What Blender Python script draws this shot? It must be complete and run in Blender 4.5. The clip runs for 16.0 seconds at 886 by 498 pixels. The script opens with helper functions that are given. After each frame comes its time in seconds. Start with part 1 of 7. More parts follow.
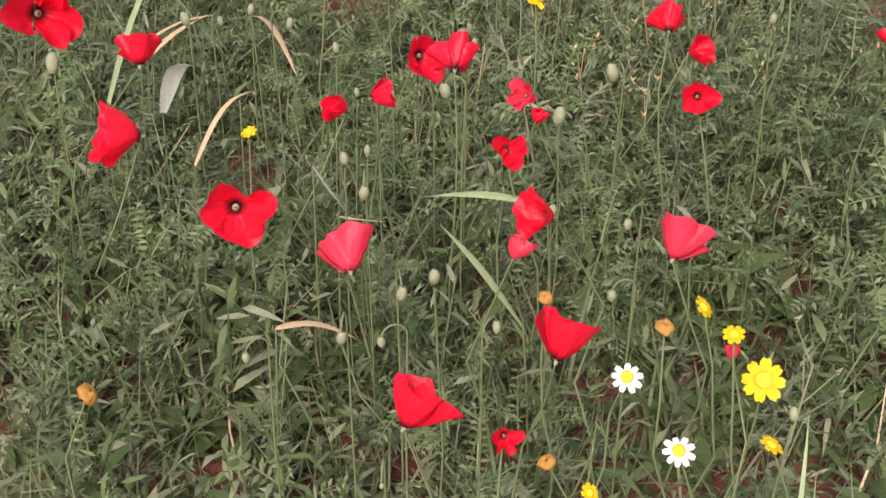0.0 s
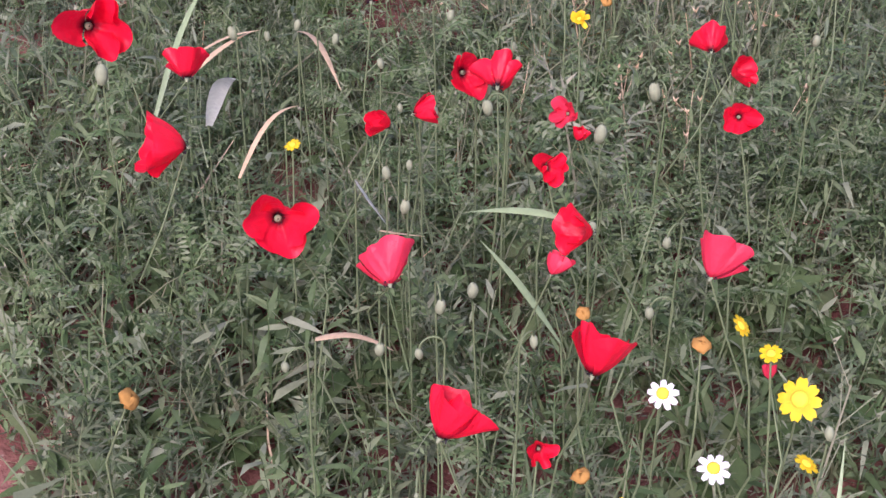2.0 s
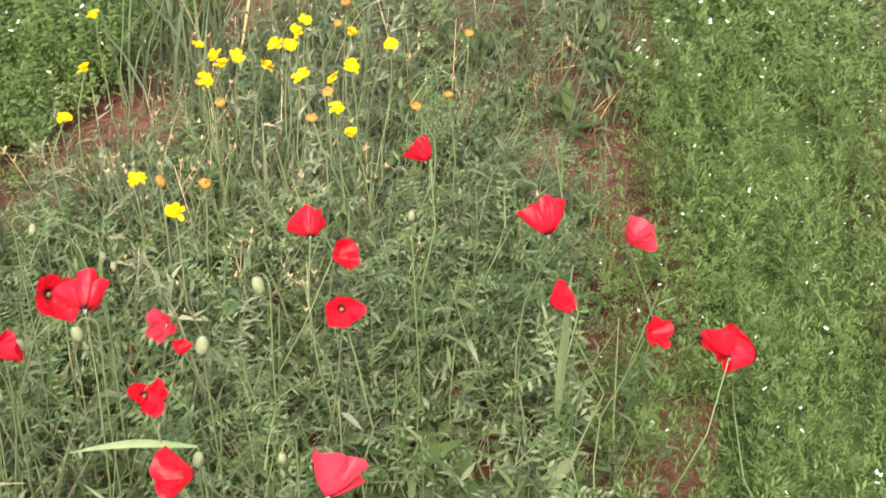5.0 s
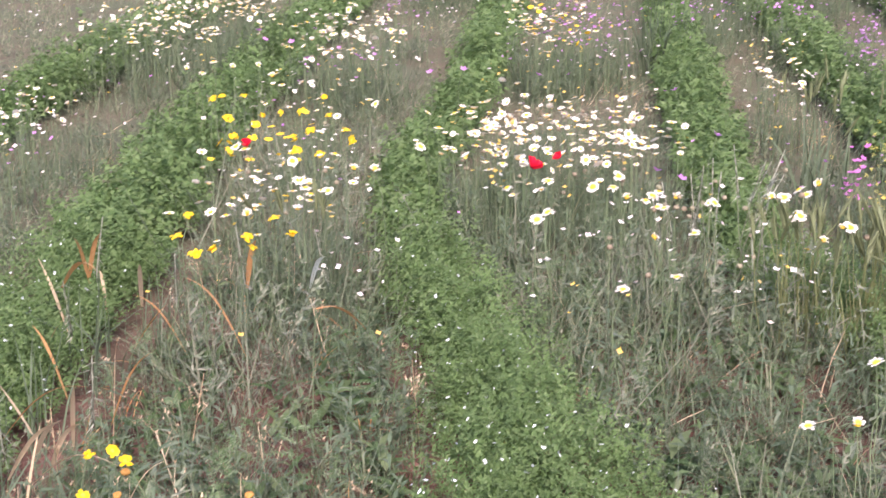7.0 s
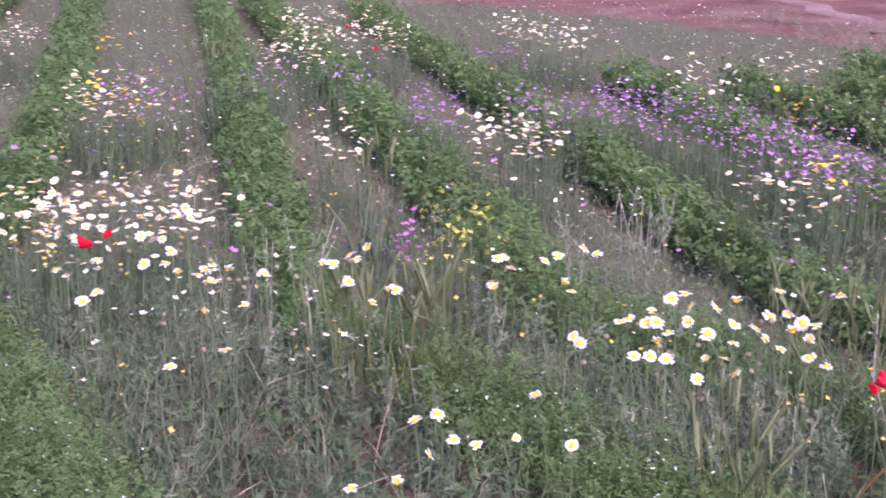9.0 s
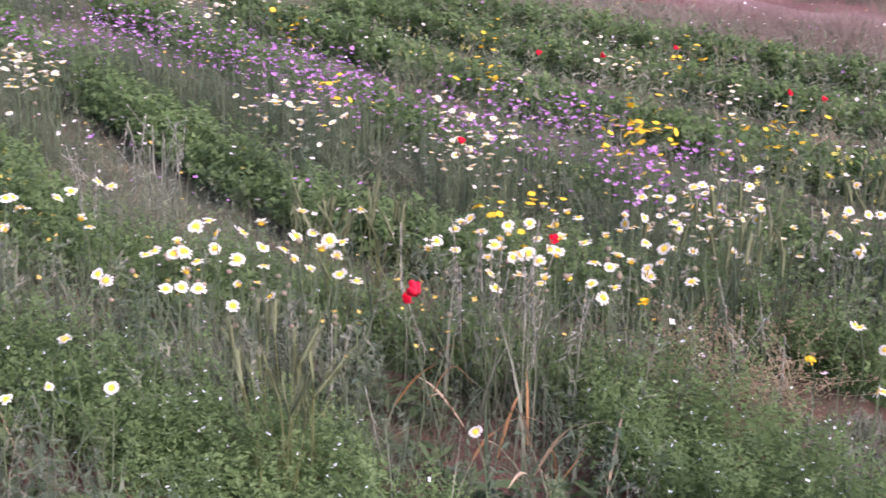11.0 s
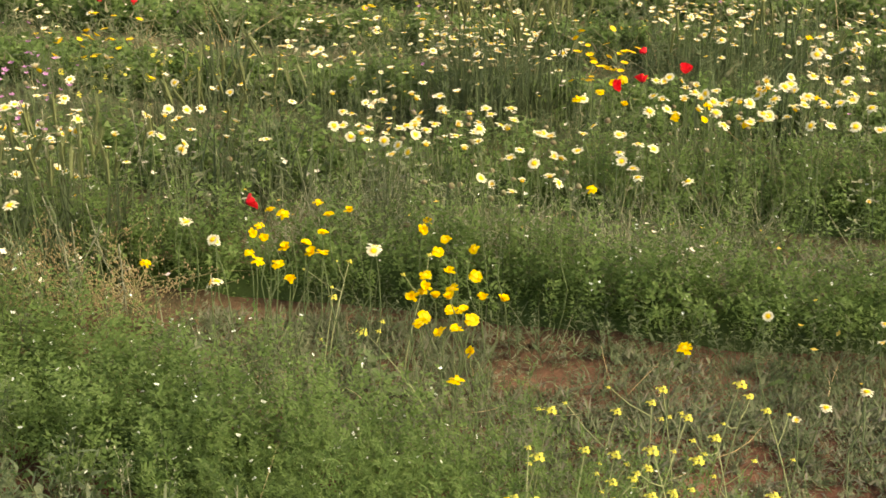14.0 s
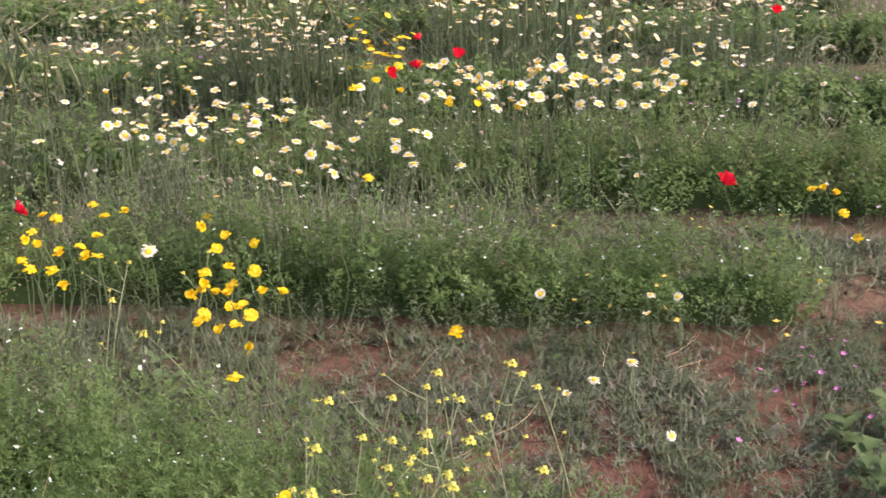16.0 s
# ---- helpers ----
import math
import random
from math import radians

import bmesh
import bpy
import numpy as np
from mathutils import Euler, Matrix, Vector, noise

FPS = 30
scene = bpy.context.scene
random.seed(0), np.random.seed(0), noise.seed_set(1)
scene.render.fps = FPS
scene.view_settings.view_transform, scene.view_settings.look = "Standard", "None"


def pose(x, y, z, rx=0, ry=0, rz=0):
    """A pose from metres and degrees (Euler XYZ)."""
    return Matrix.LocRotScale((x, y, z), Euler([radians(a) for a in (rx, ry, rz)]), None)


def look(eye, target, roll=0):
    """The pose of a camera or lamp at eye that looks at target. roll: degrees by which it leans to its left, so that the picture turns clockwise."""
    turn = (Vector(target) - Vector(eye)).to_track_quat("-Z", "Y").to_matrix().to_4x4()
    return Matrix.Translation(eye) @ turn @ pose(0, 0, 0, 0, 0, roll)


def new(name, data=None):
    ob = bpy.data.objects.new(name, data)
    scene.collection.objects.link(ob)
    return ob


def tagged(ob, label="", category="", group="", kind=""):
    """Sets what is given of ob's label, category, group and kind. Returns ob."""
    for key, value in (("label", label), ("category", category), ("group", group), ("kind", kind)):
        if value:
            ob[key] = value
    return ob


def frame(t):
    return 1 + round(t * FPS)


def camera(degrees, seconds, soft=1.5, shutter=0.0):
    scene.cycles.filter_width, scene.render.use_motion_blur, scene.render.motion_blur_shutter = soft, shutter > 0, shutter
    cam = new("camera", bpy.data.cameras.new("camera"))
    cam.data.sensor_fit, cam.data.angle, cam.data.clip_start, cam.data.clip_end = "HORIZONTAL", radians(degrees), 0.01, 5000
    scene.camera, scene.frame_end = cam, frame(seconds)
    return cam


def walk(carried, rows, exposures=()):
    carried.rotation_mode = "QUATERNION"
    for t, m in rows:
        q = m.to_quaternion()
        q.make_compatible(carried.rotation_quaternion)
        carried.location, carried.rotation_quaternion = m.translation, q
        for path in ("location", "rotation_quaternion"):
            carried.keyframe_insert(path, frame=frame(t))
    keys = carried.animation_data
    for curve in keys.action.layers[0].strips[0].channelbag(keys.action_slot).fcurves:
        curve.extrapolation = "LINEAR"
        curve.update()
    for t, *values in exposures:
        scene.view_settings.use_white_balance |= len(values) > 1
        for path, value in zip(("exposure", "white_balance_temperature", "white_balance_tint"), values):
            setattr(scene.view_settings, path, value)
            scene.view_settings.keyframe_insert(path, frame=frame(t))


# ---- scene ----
cam = camera(34.0, 16.0, 1.5, 0.2)
PATH = [
    (0.0, pose(-0.181, -0.144, 1.289, 52.92, 0, 24.32) @ pose(0, 0, 0, 0, 0, 0.21)),
    (0.5, pose(-0.195, -0.158, 1.266, 54.27, 0, 23.78) @ pose(0, 0, 0, 0, 0, 1.08)),
    (1.0, pose(-0.167, -0.154, 1.273, 54.35, 0, 25.12) @ pose(0, 0, 0, 0, 0, -0.86)),
    (1.5, pose(-0.171, -0.160, 1.280, 54.34, 0, 25.33) @ pose(0, 0, 0, 0, 0, 0.12)),
    (2.0, pose(-0.172, -0.155, 1.291, 53.74, 0, 26.43) @ pose(0, 0, 0, 0, 0, -0.02)),
    (2.5, pose(-0.166, -0.159, 1.283, 54.02, 0, 26.32) @ pose(0, 0, 0, 0, 0, -0.61)),
    (3.0, pose(-0.147, -0.144, 1.290, 53.58, 0, 23.69) @ pose(0, 0, 0, 0, 0, -1.11)),
    (5.5, pose(-0.123, 0.018, 1.387, 60.80, 0, 9.90) @ pose(0, 0, 0, 0, 0, 0.05)),
    (6.0, pose(-0.082, -0.012, 1.442, 65.32, 0, 8.87) @ pose(0, 0, 0, 0, 0, -0.61)),
    (6.5, pose(-0.065, -0.014, 1.475, 69.46, 0, 5.98) @ pose(0, 0, 0, 0, 0, -0.23)),
    (7.0, pose(-0.052, -0.001, 1.481, 72.92, 0, 3.84) @ pose(0, 0, 0, 0, 0, -0.44)),
    (7.5, pose(-0.004, 0.014, 1.495, 74.57, 0, 1.09) @ pose(0, 0, 0, 0, 0, -0.41)),
    (8.0, pose(0.000, 0.000, 1.500, 75.63, 0, -1.90) @ pose(0, 0, 0, 0, 0, -0.11)),
    (8.5, pose(0.033, -0.010, 1.507, 75.93, 0, -7.17) @ pose(0, 0, 0, 0, 0, 0.63)),
    (9.0, pose(0.070, -0.004, 1.493, 75.63, 0, -12.62) @ pose(0, 0, 0, 0, 0, 0.53)),
    (11.5, pose(0.043, 0.108, 1.463, 73.21, 0, -38.84) @ pose(0, 0, 0, 0, 0, 1.80)),
    (12.0, pose(0.091, 0.102, 1.459, 73.43, 0, -44.86) @ pose(0, 0, 0, 0, 0, 1.46)),
    (12.5, pose(0.130, 0.099, 1.452, 72.44, 0, -49.58) @ pose(0, 0, 0, 0, 0, 0.51)),
    (13.0, pose(0.161, 0.107, 1.423, 71.99, 0, -54.13) @ pose(0, 0, 0, 0, 0, -0.02)),
    (13.5, pose(0.181, 0.091, 1.420, 71.13, 0, -57.04) @ pose(0, 0, 0, 0, 0, -0.41)),
    (14.0, pose(0.188, 0.082, 1.419, 70.09, 0, -58.61) @ pose(0, 0, 0, 0, 0, -0.46)),
    (14.5, pose(0.193, 0.069, 1.432, 69.48, 0, -60.44) @ pose(0, 0, 0, 0, 0, -0.70)),
    (15.0, pose(0.191, 0.061, 1.433, 69.45, 0, -61.94) @ pose(0, 0, 0, 0, 0, -0.87)),
    (15.5, pose(0.195, 0.029, 1.437, 69.70, 0, -63.75) @ pose(0, 0, 0, 0, 0, -1.28)),
    (16.0, pose(0.194, 0.006, 1.451, 69.26, 0, -66.64) @ pose(0, 0, 0, 0, 0, -0.82))
]
EXPOSURES = [(0.0, 0.66, 7150, 27), (0.5, 0.66, 7050, 20), (1.0, 0.68, 6600, 26), (1.5, 0.70, 6000, 34), (2.0, 0.70, 5970, 43), (2.5, 0.71, 5900, 46), (3.2, 0.75, 6600, 37), (5.3, 1.29, 7900, 5), (6.0, 1.26, 9500, -1), (6.5, 1.25, 6750, 18), (7.0, 1.22, 6170, 33), (8.0, 1.11, 5860, 42), (9.2, 0.81, 5610, 50),
             (11.5, 0.80, 6180, 34), (12.0, 0.77, 6850, 22), (12.5, 0.77, 7870, 18), (13.0, 0.84, 6770, 27), (13.5, 0.81, 8400, 6), (14.0, 0.80, 10040, 0), (14.5, 0.80, 9390, 2), (15.0, 0.81, 7760, 11), (15.5, 0.82, 7760, 13), (16.0, 0.86, 6900, 23)]
walk(cam, PATH, EXPOSURES)
SUN_TURN, SUN_STRENGTH, SKY_STRENGTH = 170.0, 2.4, 0.15

# ---------------------------------------------------------------- world, sun
world = bpy.data.worlds.new("sky")
scene.world = world
world.use_nodes = True
wn = world.node_tree.nodes
sky = wn.new("ShaderNodeTexSky")
sky.sky_type, sky.sun_disc = "NISHITA", False
sky.sun_elevation, sky.sun_rotation = radians(46), radians(SUN_TURN)
sky.dust_density = 3.0
world.node_tree.links.new(sky.outputs[0], wn["Background"].inputs[0])
wn["Background"].inputs[1].default_value = SKY_STRENGTH
sun = new("sun", bpy.data.lights.new("sun", "SUN"))
sun.data.energy, sun.data.angle, sun.data.color = SUN_STRENGTH, radians(24), (1.0, 0.96, 0.90)
_az, _el = radians(SUN_TURN), radians(46)
sun.matrix_world = look((math.sin(_az) * math.cos(_el) * 20, math.cos(_az) * math.cos(_el) * 20, math.sin(_el) * 20), (0, 0, 0))


# ---------------------------------------------------------------- materials
def nodes_of(name):
    m = bpy.data.materials.new(name)
    m.use_nodes = True
    t = m.node_tree
    return m, t, t.nodes, t.links, t.nodes["Principled BSDF"]


def ramp(ns, stops):
    r = ns.new("ShaderNodeValToRGB")
    while len(r.color_ramp.elements) < len(stops):
        r.color_ramp.elements.new(0.5)
    for e, (p, c) in zip(r.color_ramp.elements, stops):
        e.position, e.color = p, (*c, 1)
    return r


def leaf_material(name, colours, rough=0.55, through_light=0.25, patch=1.3, spec=0.35, value=0.45):
    """Leaves or petals: each piece its own tint out of the colours, drifting over the field, with light passing through."""
    m, t, ns, ln, p = nodes_of(name)
    geo = ns.new("ShaderNodeNewGeometry")
    n = len(colours)
    r = ramp(ns, [(i / max(1, n - 1), c) for i, c in enumerate(colours)])
    ln.new(geo.outputs["Random Per Island"], r.inputs[0])
    big = ns.new("ShaderNodeTexNoise")
    big.inputs["Scale"].default_value, big.inputs["Detail"].default_value = patch, 3
    ln.new(geo.outputs["Position"], big.inputs["Vector"])
    fine = ns.new("ShaderNodeTexNoise")
    fine.inputs["Scale"].default_value = 160
    ln.new(geo.outputs["Position"], fine.inputs["Vector"])
    mix = ns.new("ShaderNodeMath")
    mix.operation = "MULTIPLY_ADD"
    ln.new(big.outputs["Fac"], mix.inputs[0])
    mix.inputs[1].default_value, mix.inputs[2].default_value = value * 1.6, 1 - value * 1.05
    add = ns.new("ShaderNodeMath")
    add.operation = "MULTIPLY_ADD"
    ln.new(fine.outputs["Fac"], add.inputs[0])
    add.inputs[1].default_value = 0.5
    ln.new(mix.outputs[0], add.inputs[2])
    hsv = ns.new("ShaderNodeHueSaturation")
    ln.new(r.outputs[0], hsv.inputs["Color"])
    ln.new(add.outputs[0], hsv.inputs["Value"])
    ln.new(hsv.outputs[0], p.inputs["Base Color"])
    p.inputs["Roughness"].default_value = rough
    p.inputs["Specular IOR Level"].default_value = spec
    if through_light:
        tr = ns.new("ShaderNodeBsdfTranslucent")
        ln.new(hsv.outputs[0], tr.inputs["Color"])
        ms = ns.new("ShaderNodeMixShader")
        ms.inputs[0].default_value = through_light
        ln.new(p.outputs[0], ms.inputs[1])
        ln.new(tr.outputs[0], ms.inputs[2])
        ln.new(ms.outputs[0], ns["Material Output"].inputs["Surface"])
    return m


def petal_material(name, core, rim, at, blend, streak=0.25, through_light=0.3, rough=0.5):
    """Petals coloured by the distance from the flower's middle, with fine streaks and a tint of their own for each object."""
    m, t, ns, ln, p = nodes_of(name)
    tc = ns.new("ShaderNodeTexCoord")
    length = ns.new("ShaderNodeVectorMath")
    length.operation = "LENGTH"
    ln.new(tc.outputs["Object"], length.inputs[0])
    r = ramp(ns, [(max(0, at - blend), core), (at + blend, rim)])
    ln.new(length.outputs["Value"], r.inputs[0])
    nz = ns.new("ShaderNodeTexNoise")
    nz.inputs["Scale"].default_value, nz.inputs["Detail"].default_value = 9, 4
    ln.new(tc.outputs["Object"], nz.inputs["Vector"])
    info = ns.new("ShaderNodeObjectInfo")
    a = ns.new("ShaderNodeMath")
    a.operation = "MULTIPLY_ADD"
    ln.new(nz.outputs["Fac"], a.inputs[0])
    a.inputs[1].default_value, a.inputs[2].default_value = streak * 2, 0.92 - streak
    b = ns.new("ShaderNodeMath")
    b.operation = "MULTIPLY_ADD"
    ln.new(info.outputs["Random"], b.inputs[0])
    b.inputs[1].default_value = 0.16
    ln.new(a.outputs[0], b.inputs[2])
    hsv = ns.new("ShaderNodeHueSaturation")
    ln.new(r.outputs[0], hsv.inputs["Color"])
    ln.new(b.outputs[0], hsv.inputs["Value"])
    ln.new(hsv.outputs[0], p.inputs["Base Color"])
    p.inputs["Roughness"].default_value = rough
    p.inputs["Specular IOR Level"].default_value = 0.3
    bump = ns.new("ShaderNodeBump")
    bump.inputs["Strength"].default_value, bump.inputs["Distance"].default_value = 0.15, 0.04
    ln.new(nz.outputs["Fac"], bump.inputs["Height"])
    ln.new(bump.outputs[0], p.inputs["Normal"])
    tr = ns.new("ShaderNodeBsdfTranslucent")
    ln.new(hsv.outputs[0], tr.inputs["Color"])
    ms = ns.new("ShaderNodeMixShader")
    ms.inputs[0].default_value = through_light
    ln.new(p.outputs[0], ms.inputs[1])
    ln.new(tr.outputs[0], ms.inputs[2])
    ln.new(ms.outputs[0], ns["Material Output"].inputs["Surface"])
    return m


def soil_material(name, dark, mid, light, scale=1.0, stones=(0.42, 0.33, 0.27), litter=None):
    m, t, ns, ln, p = nodes_of(name)
    geo = ns.new("ShaderNodeNewGeometry")
    n1 = ns.new("ShaderNodeTexNoise")
    n1.inputs["Scale"].default_value, n1.inputs["Detail"].default_value = 2.2 * scale, 8
    n2 = ns.new("ShaderNodeTexNoise")
    n2.inputs["Scale"].default_value, n2.inputs["Detail"].default_value = 38 * scale, 6
    v = ns.new("ShaderNodeTexVoronoi")
    v.inputs["Scale"].default_value = 46 * scale
    for q in (n1, n2, v):
        ln.new(geo.outputs["Position"], q.inputs["Vector"])
    s = ns.new("ShaderNodeMath")
    s.operation = "MULTIPLY_ADD"
    ln.new(n2.outputs["Fac"], s.inputs[0])
    s.inputs[1].default_value = 0.6
    ln.new(n1.outputs["Fac"], s.inputs[2])
    r = ramp(ns, [(0.55, dark), (0.8, mid), (1.05, light)])
    ln.new(s.outputs[0], r.inputs[0])
    sr = ramp(ns, [(0.0, (1, 1, 1)), (0.13, (0, 0, 0))])
    ln.new(v.outputs["Distance"], sr.inputs[0])
    mx = ns.new("ShaderNodeMixRGB")
    ln.new(sr.outputs[0], mx.inputs[0])
    ln.new(r.outputs[0], mx.inputs[1])
    mx.inputs[2].default_value = (*stones, 1)
    last = mx
    if litter:
        # moss and plant litter between the plants, denser over the field away from the worn part
        d = ns.new("ShaderNodeVectorMath")
        d.operation = "LENGTH"
        ln.new(geo.outputs["Position"], d.inputs[0])
        far = ramp(ns, [(0.10, (0, 0, 0)), (0.22, (1, 1, 1))])
        sc = ns.new("ShaderNodeMath")
        sc.operation = "MULTIPLY"
        ln.new(d.outputs["Value"], sc.inputs[0])
        sc.inputs[1].default_value = 0.04
        ln.new(sc.outputs[0], far.inputs[0])
        cover = ramp(ns, [(0.36, (0.92, 0.92, 0.92)), (0.62, (0.7, 0.7, 0.7))])
        ln.new(n1.outputs["Fac"], cover.inputs[0])
        mul = ns.new("ShaderNodeMath")
        mul.operation = "MULTIPLY"
        ln.new(far.outputs[0], mul.inputs[0])
        ln.new(cover.outputs[0], mul.inputs[1])
        last = ns.new("ShaderNodeMixRGB")
        ln.new(mul.outputs[0], last.inputs[0])
        ln.new(mx.outputs[0], last.inputs[1])
        last.inputs[2].default_value = (*litter, 1)
    ln.new(last.outputs[0], p.inputs["Base Color"])
    p.inputs["Roughness"].default_value = 0.95
    p.inputs["Specular IOR Level"].default_value = 0.1
    bump = ns.new("ShaderNodeBump")
    bump.inputs["Strength"].default_value, bump.inputs["Distance"].default_value = 0.8, 0.02
    ln.new(n2.outputs["Fac"], bump.inputs["Height"])
    ln.new(bump.outputs[0], p.inputs["Normal"])
    return m


M_WISP = leaf_material("grey-green wisp", [(0.09, 0.13, 0.066), (0.115, 0.152, 0.082), (0.15, 0.175, 0.10), (0.20, 0.205, 0.135)], 0.65, 0.35, patch=0.9, spec=0.15)
M_COOL = leaf_material("bluish grass blade", [(0.078, 0.115, 0.058), (0.11, 0.146, 0.08), (0.16, 0.186, 0.115)], 0.55, 0.3, spec=0.25)
M_BARLEY = leaf_material("ripening cereal blade", [(0.15, 0.18, 0.065), (0.20, 0.22, 0.085), (0.28, 0.27, 0.12)], 0.6, 0.35, spec=0.2)
M_SPECK = leaf_material("small pale bloom", [(0.72, 0.69, 0.58), (0.78, 0.75, 0.66), (0.74, 0.62, 0.50), (0.70, 0.56, 0.60)], 0.55, 0.25, value=0.15)
M_OCHRE = leaf_material("ochre bloom", [(0.62, 0.42, 0.06), (0.70, 0.50, 0.10), (0.50, 0.33, 0.12)], 0.55, 0.25, value=0.2)
M_WHEAT = leaf_material("cereal blade", [(0.065, 0.10, 0.05), (0.095, 0.13, 0.068), (0.15, 0.165, 0.095)], 0.6, 0.25, spec=0.2)
M_LOWLEAF = leaf_material("dark broad leaf", [(0.06, 0.105, 0.035), (0.085, 0.13, 0.048), (0.12, 0.155, 0.065)], 0.6, 0.25, spec=0.2)
M_EAR = leaf_material("green ear", [(0.11, 0.14, 0.058), (0.155, 0.18, 0.08), (0.21, 0.22, 0.11)], 0.6, 0.2)
M_MAT = leaf_material("low weed leaf", [(0.105, 0.14, 0.07), (0.15, 0.17, 0.105), (0.20, 0.18, 0.155)], 0.7, 0.2, spec=0.15)
M_SOIL = soil_material("red soil", (0.074, 0.031, 0.026), (0.15, 0.061, 0.047), (0.23, 0.11, 0.085), litter=(0.105, 0.118, 0.068))
M_MARGIN = soil_material("dry margin soil", (0.095, 0.045, 0.036), (0.165, 0.08, 0.063), (0.235, 0.135, 0.108), 0.6)
M_FARWEED = leaf_material("pale field weed", [(0.125, 0.165, 0.082), (0.17, 0.20, 0.11), (0.225, 0.235, 0.145), (0.27, 0.24, 0.165)], 0.65, 0.35, patch=0.7, spec=0.15)
M_TRACK = soil_material("pale track", (0.17, 0.10, 0.083), (0.25, 0.155, 0.13), (0.36, 0.245, 0.21), 0.5)
M_CROP = leaf_material("crop leaf", [(0.110, 0.176, 0.056), (0.130, 0.199, 0.066), (0.150, 0.222, 0.078), (0.188, 0.255, 0.104)], 0.6, 0.45, value=0.25, spec=0.12)
# darker green for the added ridge: shade between the shoots, put into the colour
M_CORE_SHADE = leaf_material("painted crop shade", [(0.06, 0.095, 0.032), (0.075, 0.115, 0.042)], 0.8, 0.1, spec=0.05)
M_BLOSSOM = leaf_material("crop blossom", [(0.75, 0.77, 0.80), (0.80, 0.80, 0.74)], 0.5, 0.2, value=0.1)
M_FEATHER = leaf_material("feathery leaf", [(0.084, 0.122, 0.06), (0.115, 0.148, 0.08), (0.165, 0.185, 0.115)], 0.65, 0.35, spec=0.2)
M_VETCH = leaf_material("vetch leaf", [(0.07, 0.125, 0.042), (0.11, 0.17, 0.064), (0.165, 0.22, 0.10), (0.235, 0.275, 0.16)], 0.55, 0.32, value=0.45, spec=0.3)
M_BROAD = leaf_material("broad leaf", [(0.05, 0.09, 0.03), (0.085, 0.135, 0.05), (0.12, 0.17, 0.07), (0.17, 0.21, 0.105), (0.24, 0.27, 0.17)], 0.55, 0.32, value=0.45, spec=0.3)
M_GRASS = leaf_material("grass blade", [(0.09, 0.13, 0.05), (0.135, 0.165, 0.08), (0.21, 0.21, 0.12)], 0.5, 0.25)
M_STALK = leaf_material("weed stalk", [(0.10, 0.128, 0.07), (0.145, 0.16, 0.094), (0.21, 0.205, 0.135)], 0.6, 0.0)
M_DRY = leaf_material("dry straw", [(0.30, 0.20, 0.11), (0.45, 0.33, 0.19), (0.58, 0.46, 0.30)], 0.7, 0.15)
M_RUST = leaf_material("rusty dry blade", [(0.34, 0.14, 0.055), (0.42, 0.21, 0.075), (0.48, 0.29, 0.12)], 0.7, 0.2)
M_TAN = leaf_material("tan dry blade", [(0.42, 0.28, 0.15), (0.52, 0.38, 0.22), (0.58, 0.46, 0.31)], 0.65, 0.2)
M_PALE = leaf_material("bleached leaf", [(0.55, 0.58, 0.47), (0.66, 0.68, 0.58)], 0.6, 0.2, value=0.2)
M_OAT = leaf_material("bleached oat", [(0.28, 0.29, 0.20), (0.37, 0.37, 0.27), (0.46, 0.45, 0.35)], 0.6, 0.2)
M_BLADE = leaf_material("long green blade", [(0.17, 0.25, 0.11), (0.25, 0.32, 0.17)], 0.45, 0.2, value=0.2)
M_STEM = leaf_material("flower stem", [(0.09, 0.13, 0.055), (0.14, 0.175, 0.085)], 0.6, 0.0)
M_PALESTEM = leaf_material("pale mustard stem", [(0.24, 0.27, 0.13), (0.31, 0.33, 0.18)], 0.6, 0.0)
M_BUD = leaf_material("poppy bud", [(0.16, 0.195, 0.11), (0.23, 0.25, 0.16)], 0.75, 0.0, value=0.2, spec=0.1)
M_POPPY = petal_material("poppy petal", (0.012, 0.004, 0.006), (0.92, 0.018, 0.045), 0.12, 0.075, 0.12, 0.4, 0.38)
M_POPPY_PINK = petal_material("faded poppy petal", (0.45, 0.015, 0.03), (0.86, 0.055, 0.10), 0.08, 0.05, 0.1, 0.4, 0.42)
M_STAMEN = leaf_material("poppy stamens", [(0.012, 0.006, 0.012), (0.03, 0.015, 0.03)], 0.8, 0.0)
M_WHITE = petal_material("daisy ray", (0.84, 0.62, 0.10), (0.85, 0.81, 0.68), 0.25, 0.07, 0.12, 0.4, 0.5)
M_CHAM = petal_material("chamomile ray", (0.80, 0.78, 0.74), (0.82, 0.80, 0.78), 0.2, 0.1, 0.08, 0.25, 0.5)
M_YELLOW = petal_material("marigold ray", (0.86, 0.46, 0.01), (0.91, 0.64, 0.01), 0.20, 0.1, 0.1, 0.4, 0.5)
M_DISC = leaf_material("flower disc", [(0.70, 0.40, 0.015), (0.80, 0.52, 0.03)], 0.8, 0.0, value=0.15)
M_SPENT = leaf_material("spent disc", [(0.20, 0.10, 0.03), (0.30, 0.155, 0.04), (0.38, 0.23, 0.07)], 0.9, 0.0, value=0.3, spec=0.05)
M_PURPLE = leaf_material("purple petal", [(0.42, 0.15, 0.39), (0.50, 0.22, 0.47), (0.56, 0.33, 0.54)], 0.5, 0.35, value=0.2)
M_MAGENTA = leaf_material("magenta petal", [(0.50, 0.13, 0.36), (0.58, 0.22, 0.46)], 0.5, 0.3, value=0.2)
